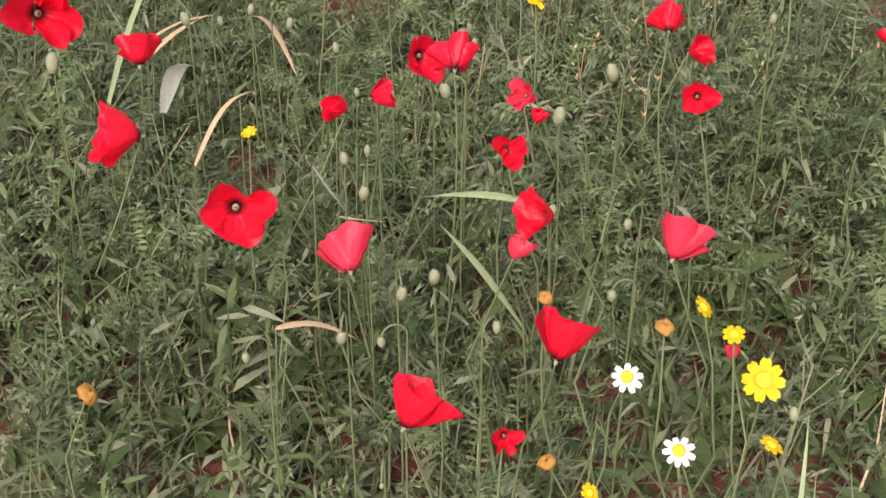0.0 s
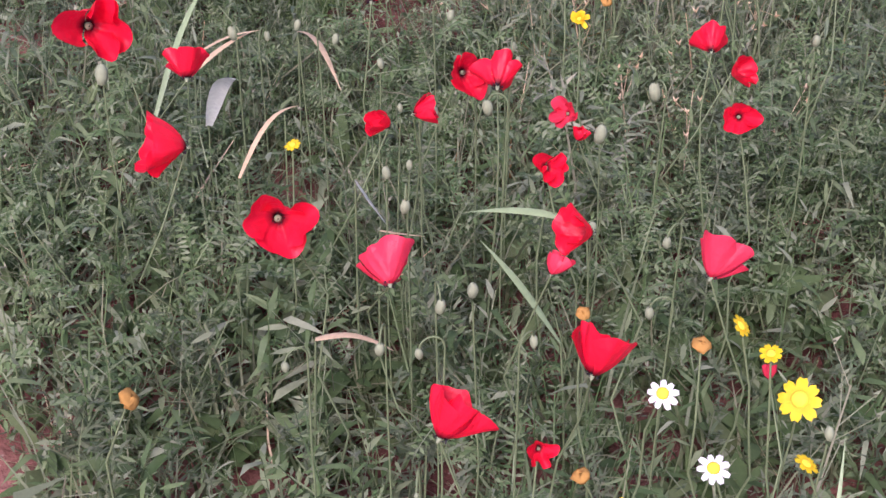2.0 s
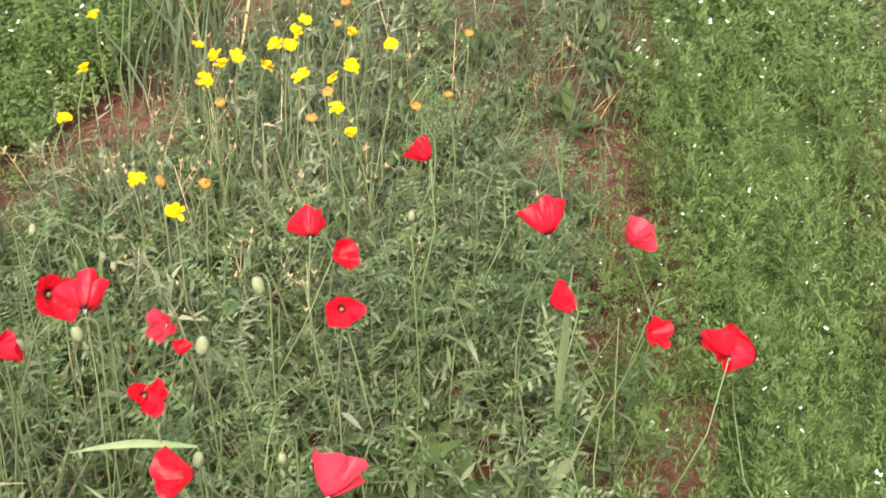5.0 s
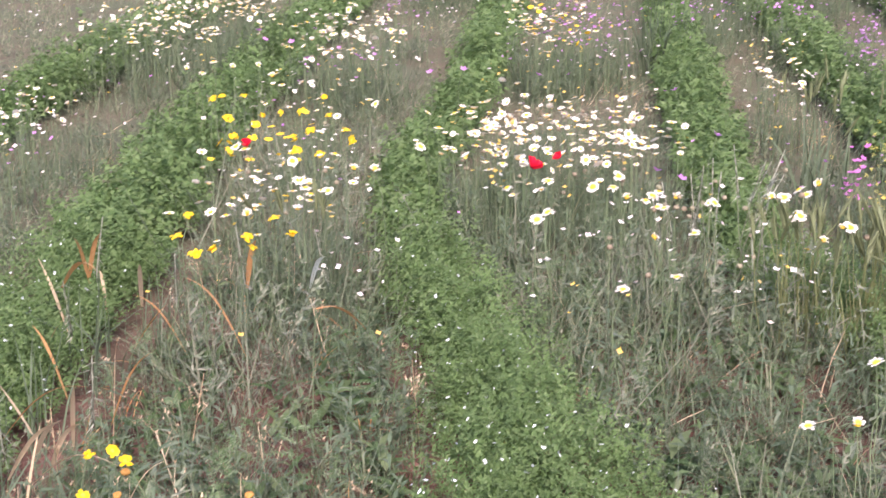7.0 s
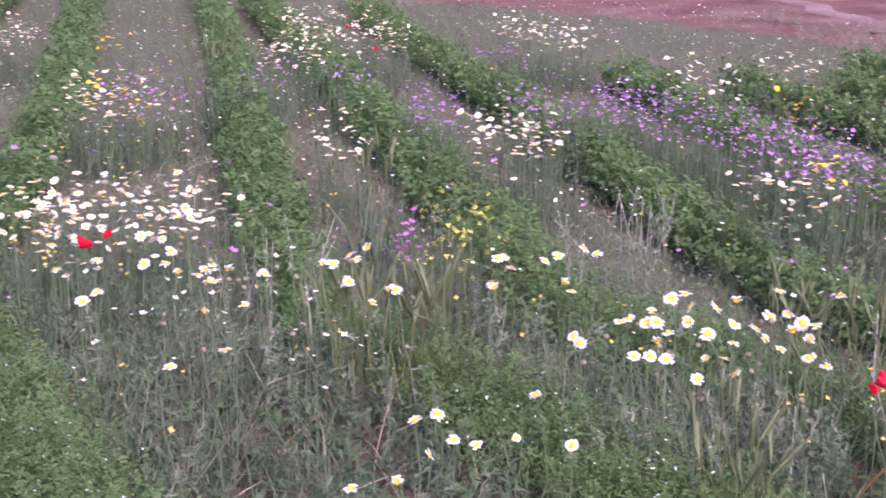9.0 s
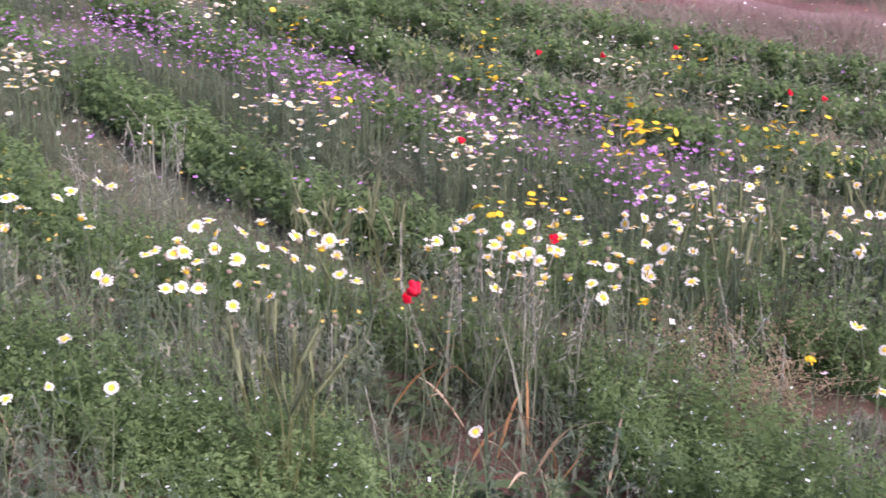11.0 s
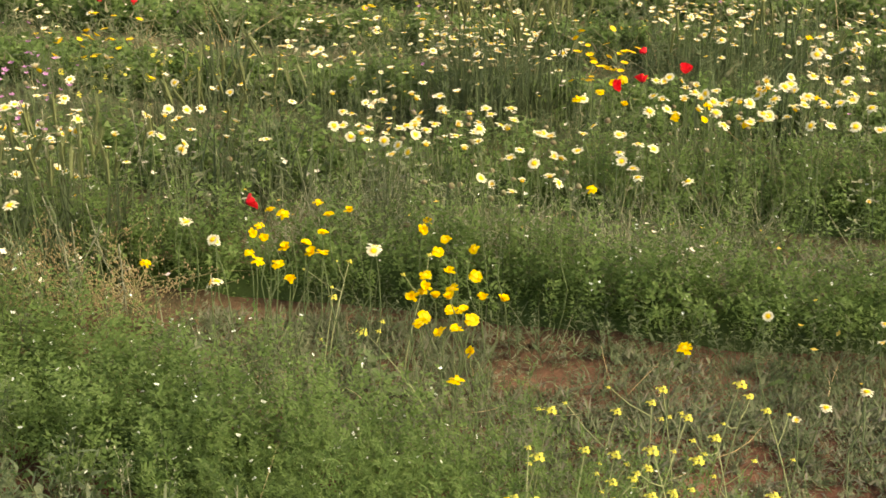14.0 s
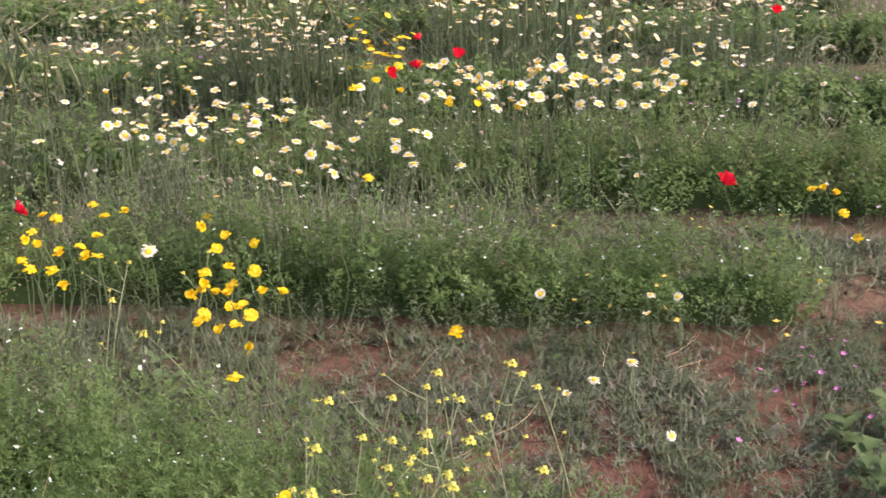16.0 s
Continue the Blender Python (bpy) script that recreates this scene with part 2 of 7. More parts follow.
M_MUSTARD = leaf_material("mustard petal", [(0.62, 0.55, 0.07), (0.66, 0.60, 0.12), (0.54, 0.51, 0.10)], 0.5, 0.25, value=0.2)
M_FARWHITE = leaf_material("far daisy petal", [(0.80, 0.74, 0.61), (0.82, 0.78, 0.68), (0.78, 0.68, 0.53)], 0.5, 0.25, value=0.12)
M_FARYELLOW = leaf_material("far marigold petal", [(0.80, 0.50, 0.02), (0.84, 0.62, 0.03)], 0.5, 0.25, value=0.12)
M_REDSEED = leaf_material("reddish seed stalk", [(0.20, 0.155, 0.095), (0.25, 0.205, 0.13), (0.22, 0.21, 0.12)], 0.7, 0.1)
M_SEEDSTALK = leaf_material("dried seed stalk", [(0.34, 0.22, 0.14), (0.38, 0.30, 0.17), (0.31, 0.29, 0.15), (0.42, 0.26, 0.18)], 0.7, 0.15)
M_BRUSH = leaf_material("dry brush", [(0.18, 0.13, 0.095), (0.25, 0.19, 0.14), (0.31, 0.26, 0.20)], 0.85, 0.1, patch=0.6, spec=0.1)

# ---------------------------------------------------------------- mesh helpers
rng = np.random.default_rng(11)


def mesh_of(name, verts, quads, material, smooth=True):
    """A mesh out of arrays; its faces are all quads or all triangles."""
    verts, quads = np.asarray(verts, np.float32), np.asarray(quads, np.int32)
    side = quads.shape[1]
    me = bpy.data.meshes.new(name)
    me.vertices.add(len(verts))
    me.vertices.foreach_set("co", verts.ravel())
    me.loops.add(len(quads) * side)
    me.loops.foreach_set("vertex_index", quads.ravel())
    me.polygons.add(len(quads))
    me.polygons.foreach_set("loop_start", np.arange(0, len(quads) * side, side, dtype=np.int32))
    if smooth:
        me.polygons.foreach_set("use_smooth", np.ones(len(quads), bool))
    me.update(calc_edges=True)
    me.materials.append(material)
    return me


def join(*pieces):
    """Several (verts, quads) as one."""
    vs, qs, n = [], [], 0
    for v, q in pieces:
        vs.append(np.asarray(v, float).reshape(-1, 3))
        qs.append(np.asarray(q, int) + n)
        n += len(vs[-1])
    if len({q.shape[1] for q in qs}) > 1:
        qs = [q if q.shape[1] == 3 else np.concatenate([q[:, [0, 1, 2]], q[:, [0, 2, 3]]]) for q in qs]
    return np.concatenate(vs), np.concatenate(qs)


def turn_of(yaw=0.0, tilt=0.0, spin=0.0):
    """Spin about z, tip over by tilt towards +x, then turn by yaw about z."""
    def z(a):
        return np.array([[math.cos(a), -math.sin(a), 0], [math.sin(a), math.cos(a), 0], [0, 0, 1]])
    c, s = math.cos(tilt), math.sin(tilt)
    return z(yaw) @ np.array([[c, 0, s], [0, 1, 0], [-s, 0, c]]) @ z(spin)


def moved(piece, turn=None, at=(0, 0, 0), scale=1.0):
    v, q = piece
    v = np.asarray(v, float) * scale
    return (v @ turn.T if turn is not None else v) + np.asarray(at, float), q


def leaflet(length, width, fold=0.25, droop=0.15):
    """A folded diamond leaf along +x."""
    return (np.array([(0, 0, 0), (length * 0.45, width / 2, width * fold), (length, 0, -length * droop), (length * 0.45, -width / 2, width * fold)]),
            np.array([(0, 1, 2, 3)]))


def spike(length, width, droop=0.15):
    """A small pointed leaf along +x."""
    return np.array([(0, -width * 0.5, 0), (length, 0, -length * droop), (length * 0.12, width * 0.5, width * 0.25)]), np.array([(0, 1, 2)])


def ribbon(points, widths, across=(0, 1, 0), fold=0.0):
    """A flat strip along points."""
    p, w, a = np.asarray(points, float), np.asarray(widths, float)[:, None] / 2, np.asarray(across, float)
    v = np.stack([p - a * w, p + a * w], 1).reshape(-1, 3)
    q = [(2 * i, 2 * i + 1, 2 * i + 3, 2 * i + 2) for i in range(len(p) - 1)]
    return v, np.array(q)


def tube(points, radii, sides=4, cap=False):
    p, r = np.asarray(points, float), np.asarray(radii, float)
    d = np.gradient(p, axis=0)
    d /= np.linalg.norm(d, axis=1)[:, None] + 1e-9
    ref = np.array([0.13, 0.97, 0.21])
    u = np.cross(d, ref)
    u /= np.linalg.norm(u, axis=1)[:, None] + 1e-9
    w = np.cross(d, u)
    a = np.arange(sides) * 2 * math.pi / sides
    v = (p[:, None] + r[:, None, None] * (np.cos(a)[None, :, None] * u[:, None] + np.sin(a)[None, :, None] * w[:, None])).reshape(-1, 3)
    q = [(i * sides + k, i * sides + (k + 1) % sides, (i + 1) * sides + (k + 1) % sides, (i + 1) * sides + k) for i in range(len(p) - 1) for k in range(sides)]
    return v, np.array(q)


def lathe(profile, sides=8, wobble=0.0, rr=None):
    """A body of turning, from (radius, z) pairs."""
    n = len(profile)
    a = np.arange(sides) * 2 * math.pi / sides
    v = np.array([(r * math.cos(t), r * math.sin(t), z) for r, z in profile for t in a])
    if wobble:
        v = v + (rr or rng).normal(0, wobble, v.shape)
    q = [(i * sides + k, i * sides + (k + 1) % sides, (i + 1) * sides + (k + 1) % sides, (i + 1) * sides + k) for i in range(n - 1) for k in range(sides)]
    return v, np.array(q)


def part(name, mesh, parent, label="", at=(0, 0, 0), turn=(0, 0, 0), scale=(1, 1, 1)):
    ob = new(name, mesh)
    ob.parent = parent
    ob.location, ob.rotation_euler, ob.scale = at, turn, scale
    if label:
        tagged(ob, label)
    return ob


def thing(name, at, label, category, group="", turn=0.0):
    ob = new(name)
    ob.empty_display_size = 0.05
    ob.location, ob.rotation_euler = at, (0, 0, turn)
    return tagged(ob, label, category, group)


def strew(pieces, places, yaws, tilts, scales, pick=None, squash=None):
    """Many copies of the pieces, joined into one (verts, quads)."""
    n = len(places)
    if len({np.shape(q)[1] for _, q in pieces}) > 1:
        pieces = [(v, q if np.shape(q)[1] == 3 else np.concatenate([np.asarray(q)[:, [0, 1, 2]], np.asarray(q)[:, [0, 2, 3]]])) for v, q in pieces]
    pick = rng.integers(0, len(pieces), n) if pick is None else pick
    vs, qs, count = [], [], 0
    cy, sy, ct, st = np.cos(yaws), np.sin(yaws), np.cos(tilts), np.sin(tilts)
    spin = rng.uniform(0, 2 * math.pi, n)
    cs, ss = np.cos(spin), np.sin(spin)
    for k, (v, q) in enumerate(pieces):
        i = np.flatnonzero(pick == k)
        if not len(i):
            continue
        v = np.asarray(v, float)
        x = v[None, :, 0] * cs[i, None] - v[None, :, 1] * ss[i, None]
        y = v[None, :, 0] * ss[i, None] + v[None, :, 1] * cs[i, None]
        z = np.repeat(v[None, :, 2], len(i), 0)
        x, z = x * ct[i, None] + z * st[i, None], -x * st[i, None] + z * ct[i, None]
        x, y = x * cy[i, None] - y * sy[i, None], x * sy[i, None] + y * cy[i, None]
        w = np.stack([x, y, z], -1) * scales[i, None, None] + places[i, None]
        qs.append((np.asarray(q)[None] + (np.arange(len(i)) * len(v))[:, None, None] + count).reshape(-1, np.shape(q)[1]))
        vs.append(w.reshape(-1, 3))
        count += len(i) * len(v)
    return np.concatenate(vs), np.concatenate(qs)


def noise2(x, y, seed=0.0):
    """A soft pattern over the plan, about -1 to 1."""
    return (np.sin(2.3 * x + 1.7 * y + seed) + np.sin(-3.1 * x + 4.3 * y + 2.1 * seed + 1.0) + np.sin(6.1 * x + 2.9 * y + 0.7 * seed) * 0.6
            + np.sin(9.7 * x - 8.3 * y + 1.3 * seed) * 0.4 + np.sin(17.0 * x + 13.0 * y + seed) * 0.3) / 2.4


def ground_height(x, y):
    return 0.012 * noise2(x * 2.1, y * 2.1, 4.0) + 0.008 * noise2(x * 7, y * 7, 1.0) - 0.01


# ---------------------------------------------------------------- ground
def ground_axis(lo, hi, fine, far):
    a = np.arange(lo, hi + fine, fine)
    g = np.geomspace(0.3, far, 14)
    return np.concatenate([lo - g[::-1], a, hi + g])


gx, gy = ground_axis(-2.6, 6.2, 0.07, 400), ground_axis(-0.6, 6.0, 0.07, 400)
X, Y = np.meshgrid(gx, gy, indexing="ij")
Zg = ground_height(X, Y)
ny = len(gy)
ij = (np.arange(len(gx) - 1)[:, None] * ny + np.arange(ny - 1)[None]).ravel()
ground = new("ground", mesh_of("ground", np.stack([X, Y, Zg], -1).reshape(-1, 3), np.stack([ij, ij + ny, ij + ny + 1, ij + 1], -1), M_SOIL))
tagged(ground, "bare red clay soil, lumpy and dry", "ground", kind="structure")

EDGE_Y = np.array([-3.0, 0.0, 3.0, 5.0, 7.0, 8.5, 12.0, 13.2, 15.0, 18.0, 21.0, 26.0])
EDGE_X = np.array([10.5, 9.6, 8.4, 7.7, 7.15, 7.1, 6.7, 5.9, 5.3, 3.7, 1.5, -4.0])


def field_edge(y):
    return np.interp(y, EDGE_Y, EDGE_X)


def sheet(name, line, widths, lift, material, label, rows=6):
    """A flat band laid along a line on the ground."""
    line = np.asarray(line, float)
    s = np.linspace(0, len(line) - 1, 90)
    cx, cy = np.interp(s, np.arange(len(line)), line[:, 0]), np.interp(s, np.arange(len(line)), line[:, 1])
    d = np.stack([np.gradient(cx), np.gradient(cy)], -1)
    d /= np.linalg.norm(d, axis=1)[:, None]
    side = np.stack([-d[:, 1], d[:, 0]], -1)
    w0, w1 = widths
    k = np.linspace(-w0, w1, rows)
    jag = 0.10 * np.sin(s * 5.1) + 0.07 * np.sin(s * 11.3 + 1)
    v = [(cx[i] + side[i, 0] * (b + jag[i]), cy[i] + side[i, 1] * (b + jag[i]), lift if -w0 < b < w1 else -0.05) for i in range(len(s)) for b in k]
    q = [(i * rows + j, i * rows + j + 1, (i + 1) * rows + j + 1, (i + 1) * rows + j) for i in range(len(s) - 1) for j in range(rows - 1)]
    return tagged(new(name, mesh_of(name, v, q, material)), label, name.replace("_", " "), kind="structure")


sheet("field_margin", [(x + 6.0, y) for x, y in zip(EDGE_X, EDGE_Y)], (9.0, 5.6), 0.018, M_MARGIN, "reddish brown dry margin soil beside the field", 12)
TRACK = [(11.0, -1.0), (10.3, 2.5), (9.5, 5.2), (8.95, 6.6), (8.6, 8.2), (8.3, 11.0), (8.0, 13.6), (8.25, 16.5), (8.6, 21.0), (8.0, 30.0)]
sheet("dirt_track", TRACK, (0.26, 0.26), 0.03, M_TRACK, "pale beaten dirt track beyond the field")

# ---------------------------------------------------------------- crop rows
def crop_sprig(r, nodes=7, leaf=0.010, height=0.13):
    """A leafy shoot: a thin stem, and at each node a short leaf of five oval leaflets."""
    lean = r.uniform(-0.2, 0.2, 2)
    pieces = [(np.array([(-0.0008, 0, 0), (0.0008, 0, 0), (lean[0] * height, lean[1] * height, height), (lean[0] * height, lean[1] * height, height)]), np.array([(0, 1, 2, 3)]))]
    for i in range(nodes):
        f = i / (nodes - 1)
        z = height * (0.30 + 0.70 * f)
        base = np.array([lean[0] * z * z / height, lean[1] * z * z / height, z])
        yaw, rise = i * 2.4 + r.uniform(-0.5, 0.5), r.uniform(0.25, 0.85) + 0.45 * f
        d = np.array([math.cos(yaw) * math.cos(rise), math.sin(yaw) * math.cos(rise), math.sin(rise)])
        for k in range(2):
            at = base + d * (0.006 + 0.008 * k)
            for side in (-1, 1):
                size = leaf * r.uniform(0.8, 1.2)
                pieces.append(moved(leaflet(size, size * 0.32, 0.12, 0.1), turn_of(yaw + side * r.uniform(0.6, 1.1), -rise * r.uniform(0.4, 1.1)), at))
        pieces.append(moved(leaflet(leaf * 1.1, leaf * 0.32, 0.12, 0.1), turn_of(yaw, -rise), base + d * 0.02))
    return join(*pieces)


def cover_sprig(r, leaves=18, leaf=0.017, height=0.15, broad=1.0):
    """A coarser shoot for the rows further off."""
    pieces = []
    for i in range(leaves):
        z = height * (0.25 + 0.75 * i / leaves)
        size = leaf * r.uniform(0.7, 1.2)
        rad = 0.024 * (1 - z / height) + 0.004
        yaw = r.uniform(0, 6.28)
        pieces.append(moved((np.array([(0, -size * 0.2 * broad, 0), (size, 0, -size * 0.1), (size * 0.2, size * 0.26 * broad, size * 0.1)]), np.array([(0, 1, 2)])), turn_of(yaw, r.uniform(-0.9, 0.1)), (math.cos(yaw) * rad, math.sin(yaw) * rad, z)))
    return join(*pieces)


R = np.random.default_rng(5)
SPRIGS = [crop_sprig(R, int(R.integers(6, 9)), R.uniform(0.0095, 0.0125), 0.13) for _ in range(10)]
MIDDLE = [cover_sprig(R, 26, 0.0132, 0.13) for _ in range(12)]
COVER = [cover_sprig(R, 16, 0.022, 0.15, 1.8) for _ in range(10)]
BLOSSOM = [join(*[moved(leaflet(0.0055, 0.005, 0.0, 0.0), turn_of(a, -0.6), (0.004 * k, 0.003 * k, 0.002 * k)) for k in range(2) for a in (0, 2.1, 4.2)])]

# centre lines: x, y, half width, height
ROW_OUTER_WEST = [(-2.6, 3.5, 0.2, 0.26), (-2.6, 7.0, 0.2, 0.26), (-2.5, 10.0, 0.2, 0.26), (-2.4, 14.0, 0.2, 0.26), (-2.3, 18.5, 0.2, 0.26)]
ROW_WEST = [(-1.62, 1.9, 0.26, 0.26), (-1.5, 3.0, 0.27, 0.3), (-1.46, 4.3, 0.24, 0.28), (-1.54, 6.2, 0.2, 0.28), (-1.55, 9.5, 0.2, 0.28), (-1.4, 13.0, 0.2, 0.28), (-1.2, 18.5, 0.2, 0.28)]
ROW_MIDDLE = [(0.26, 0.85, 0.28, 0.24), (0.13, 1.3, 0.35, 0.28), (0.03, 2.0, 0.36, 0.3), (-0.01, 2.6, 0.31, 0.3), (-0.1, 3.1, 0.21, 0.28), (-0.22, 3.6, 0.19, 0.27),
     (-0.46, 4.6, 0.14, 0.26), (-0.56, 5.5, 0.15, 0.26), (-0.4, 6.9, 0.14, 0.27), (-0.31, 9.7, 0.15, 0.27), (-0.3, 13.5, 0.15, 0.27), (-0.25, 18.5, 0.15, 0.27)]
ROW_MIDDLE_EAST = [(1.32, 1.7, 0.25, 0.22), (1.3, 2.3, 0.29, 0.24), (1.28, 2.75, 0.29, 0.26), (1.14, 3.2, 0.22, 0.28), (0.98, 3.6, 0.17, 0.27), (0.66, 4.5, 0.14, 0.26), (0.64, 5.4, 0.15, 0.26),
     (0.7, 7.2, 0.16, 0.27), (0.9, 11.5, 0.14, 0.27), (1.0, 14.5, 0.14, 0.27), (1.1, 18.0, 0.14, 0.27)]
ROW_NEAR_EAST = [(2.08, 0.56, 0.26, 0.27), (2.09, 0.85, 0.31, 0.32), (2.09, 1.3, 0.30, 0.34), (2.12, 1.9, 0.25, 0.34), (2.19, 2.3, 0.26, 0.32), (2.24, 2.58, 0.22, 0.30), (2.22, 2.78, 0.13, 0.26), (2.02, 3.2, 0.12, 0.25), (1.47, 4.4, 0.19, 0.27),
     (1.5, 5.3, 0.18, 0.27), (1.5, 6.6, 0.17, 0.27), (1.52, 8.6, 0.15, 0.27), (1.55, 13.0, 0.15, 0.27), (1.6, 17.0, 0.15, 0.27)]
ROW_HEDGE = [(3.60, 0.52, 0.10, 0.26), (3.52, 0.80, 0.14, 0.34), (3.37, 1.15, 0.15, 0.35), (3.25, 1.6, 0.15, 0.35), (3.12, 2.1, 0.14, 0.34), (2.97, 2.6, 0.14, 0.31), (2.7, 3.4, 0.14, 0.27),
     (2.42, 4.3, 0.16, 0.27), (2.37, 5.1, 0.16, 0.27), (2.42, 7.0, 0.15, 0.27), (2.5, 10.5, 0.14, 0.27), (2.6, 15.5, 0.14, 0.27)]
ROW_BEHIND_HEDGE = [(4.6, 0.0, 0.14, 0.30), (4.42, 0.8, 0.15, 0.32), (4.22, 1.4, 0.15, 0.32), (3.98, 2.4, 0.14, 0.30), (3.62, 3.2, 0.14, 0.26), (3.4, 4.6, 0.15, 0.26), (3.45, 7.0, 0.15, 0.26), (3.6, 10.0, 0.15, 0.26)]
ROW_FAR_EAST = [(5.6, 0.0, 0.18, 0.26), (5.25, 1.5, 0.17, 0.26), (4.95, 2.6, 0.16, 0.26), (4.6, 4.0, 0.16, 0.26), (4.35, 6.0, 0.16, 0.26), (4.3, 9.5, 0.15, 0.26)]
ROW_OUTER_EAST = [(6.6, 0.5, 0.15, 0.26), (6.2, 2.0, 0.15, 0.26), (5.7, 4.0, 0.14, 0.26), (5.3, 6.5, 0.14, 0.26), (5.1, 9.5, 0.14, 0.26)]
ROW_EDGE = [(7.5, 1.0, 0.15, 0.25), (7.0, 3.0, 0.15, 0.25), (6.55, 5.0, 0.14, 0.25), (6.15, 7.5, 0.14, 0.25), (5.7, 10.5, 0.14, 0.25)]
ROWS = [ROW_OUTER_WEST, ROW_WEST, ROW_MIDDLE, ROW_MIDDLE_EAST, ROW_NEAR_EAST, ROW_HEDGE, ROW_BEHIND_HEDGE, ROW_FAR_EAST, ROW_OUTER_EAST, ROW_EDGE]


def row_shade_core(line):
    """A low uneven ridge added inside a row; its dark green stands in for shade."""
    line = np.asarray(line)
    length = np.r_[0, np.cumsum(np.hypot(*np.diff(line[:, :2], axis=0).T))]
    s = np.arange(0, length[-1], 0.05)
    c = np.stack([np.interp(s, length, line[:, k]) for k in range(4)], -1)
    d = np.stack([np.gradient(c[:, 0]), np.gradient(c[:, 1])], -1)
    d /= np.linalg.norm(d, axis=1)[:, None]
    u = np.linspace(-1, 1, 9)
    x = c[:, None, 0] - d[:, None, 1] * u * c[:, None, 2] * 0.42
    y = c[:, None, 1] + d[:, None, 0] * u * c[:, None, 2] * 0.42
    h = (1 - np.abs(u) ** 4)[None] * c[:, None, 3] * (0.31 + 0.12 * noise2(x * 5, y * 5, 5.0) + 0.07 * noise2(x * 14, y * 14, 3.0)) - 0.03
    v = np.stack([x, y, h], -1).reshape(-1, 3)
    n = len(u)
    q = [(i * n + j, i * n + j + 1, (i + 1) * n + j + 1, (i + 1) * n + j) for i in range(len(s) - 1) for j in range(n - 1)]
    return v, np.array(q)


def eastward(x, y):
    """1 in the eastern part of the far field, where the rows are low and overgrown."""
    return np.clip((x - 0.45 * y) / (0.25 * np.abs(y) + 0.1), 0, 1)


def row_plants(line, gap=0.115):
    """The bushy plants that make up a row, shoulder to shoulder: x, y, radius, height."""
    line = np.asarray(line)
    length = np.r_[0, np.cumsum(np.hypot(*np.diff(line[:, :2], axis=0).T))]
    out = []
    for s in np.arange(0.05, length[-1], gap):
        x, y, w, h = (float(np.interp(s, length, line[:, k])) for k in range(4))
        e = np.array([np.interp(s + 0.05, length, line[:, k]) - np.interp(s - 0.05, length, line[:, k]) for k in range(2)])
        e /= np.hypot(*e) + 1e-9
        across = max(2, int(round(2 * w / gap)))
        for k in range(across):
            u = ((k + 0.5) / across * 2 - 1) * (1 - 0.5 * gap / w) + rng.normal(0, 0.08)
            along = rng.normal(0, 0.03)
            rise = (1 - 0.34 * abs(u) ** 3) * rng.uniform(0.78, 1.16) + 0.16 * float(noise2(x * 2 + u, y * 2, 5.0))
            out.append((x - e[1] * u * w + e[0] * along, y + e[0] * u * w + e[1] * along, gap * rng.uniform(0.72, 1.05), h * rise))
    return np.array(out)


def shoots(plants, count, length):
    """Shoots that spread over the dome of each plant: foot, lean, its direction and scale."""
    n = len(plants) * count
    c = np.repeat(plants, count, 0)
    a, t = rng.uniform(0, 6.28, n), np.arccos(rng.uniform(0.02, 1.0, n))
    tip = np.stack([c[:, 0] + c[:, 2] * np.sin(t) * np.cos(a), c[:, 1] + c[:, 2] * np.sin(t) * np.sin(a), c[:, 3] * (0.30 + 0.70 * np.cos(t)) * rng.uniform(0.72, 1.1, n)], -1)
    low = rng.uniform(0, 1, n) < 0.45
    tip[low, 2] *= rng.uniform(0.15, 0.85, low.sum())
    lean = 0.5 * t + rng.normal(0, 0.14, n)
    s = rng.uniform(0.75, 1.15, n)
    foot = tip - (length * s)[:, None] * np.stack([np.sin(lean) * np.cos(a), np.sin(lean) * np.sin(a), np.cos(lean)], -1)
    foot[:, 2] = np.maximum(foot[:, 2], 0.0)
    return foot, a, lean, s, tip


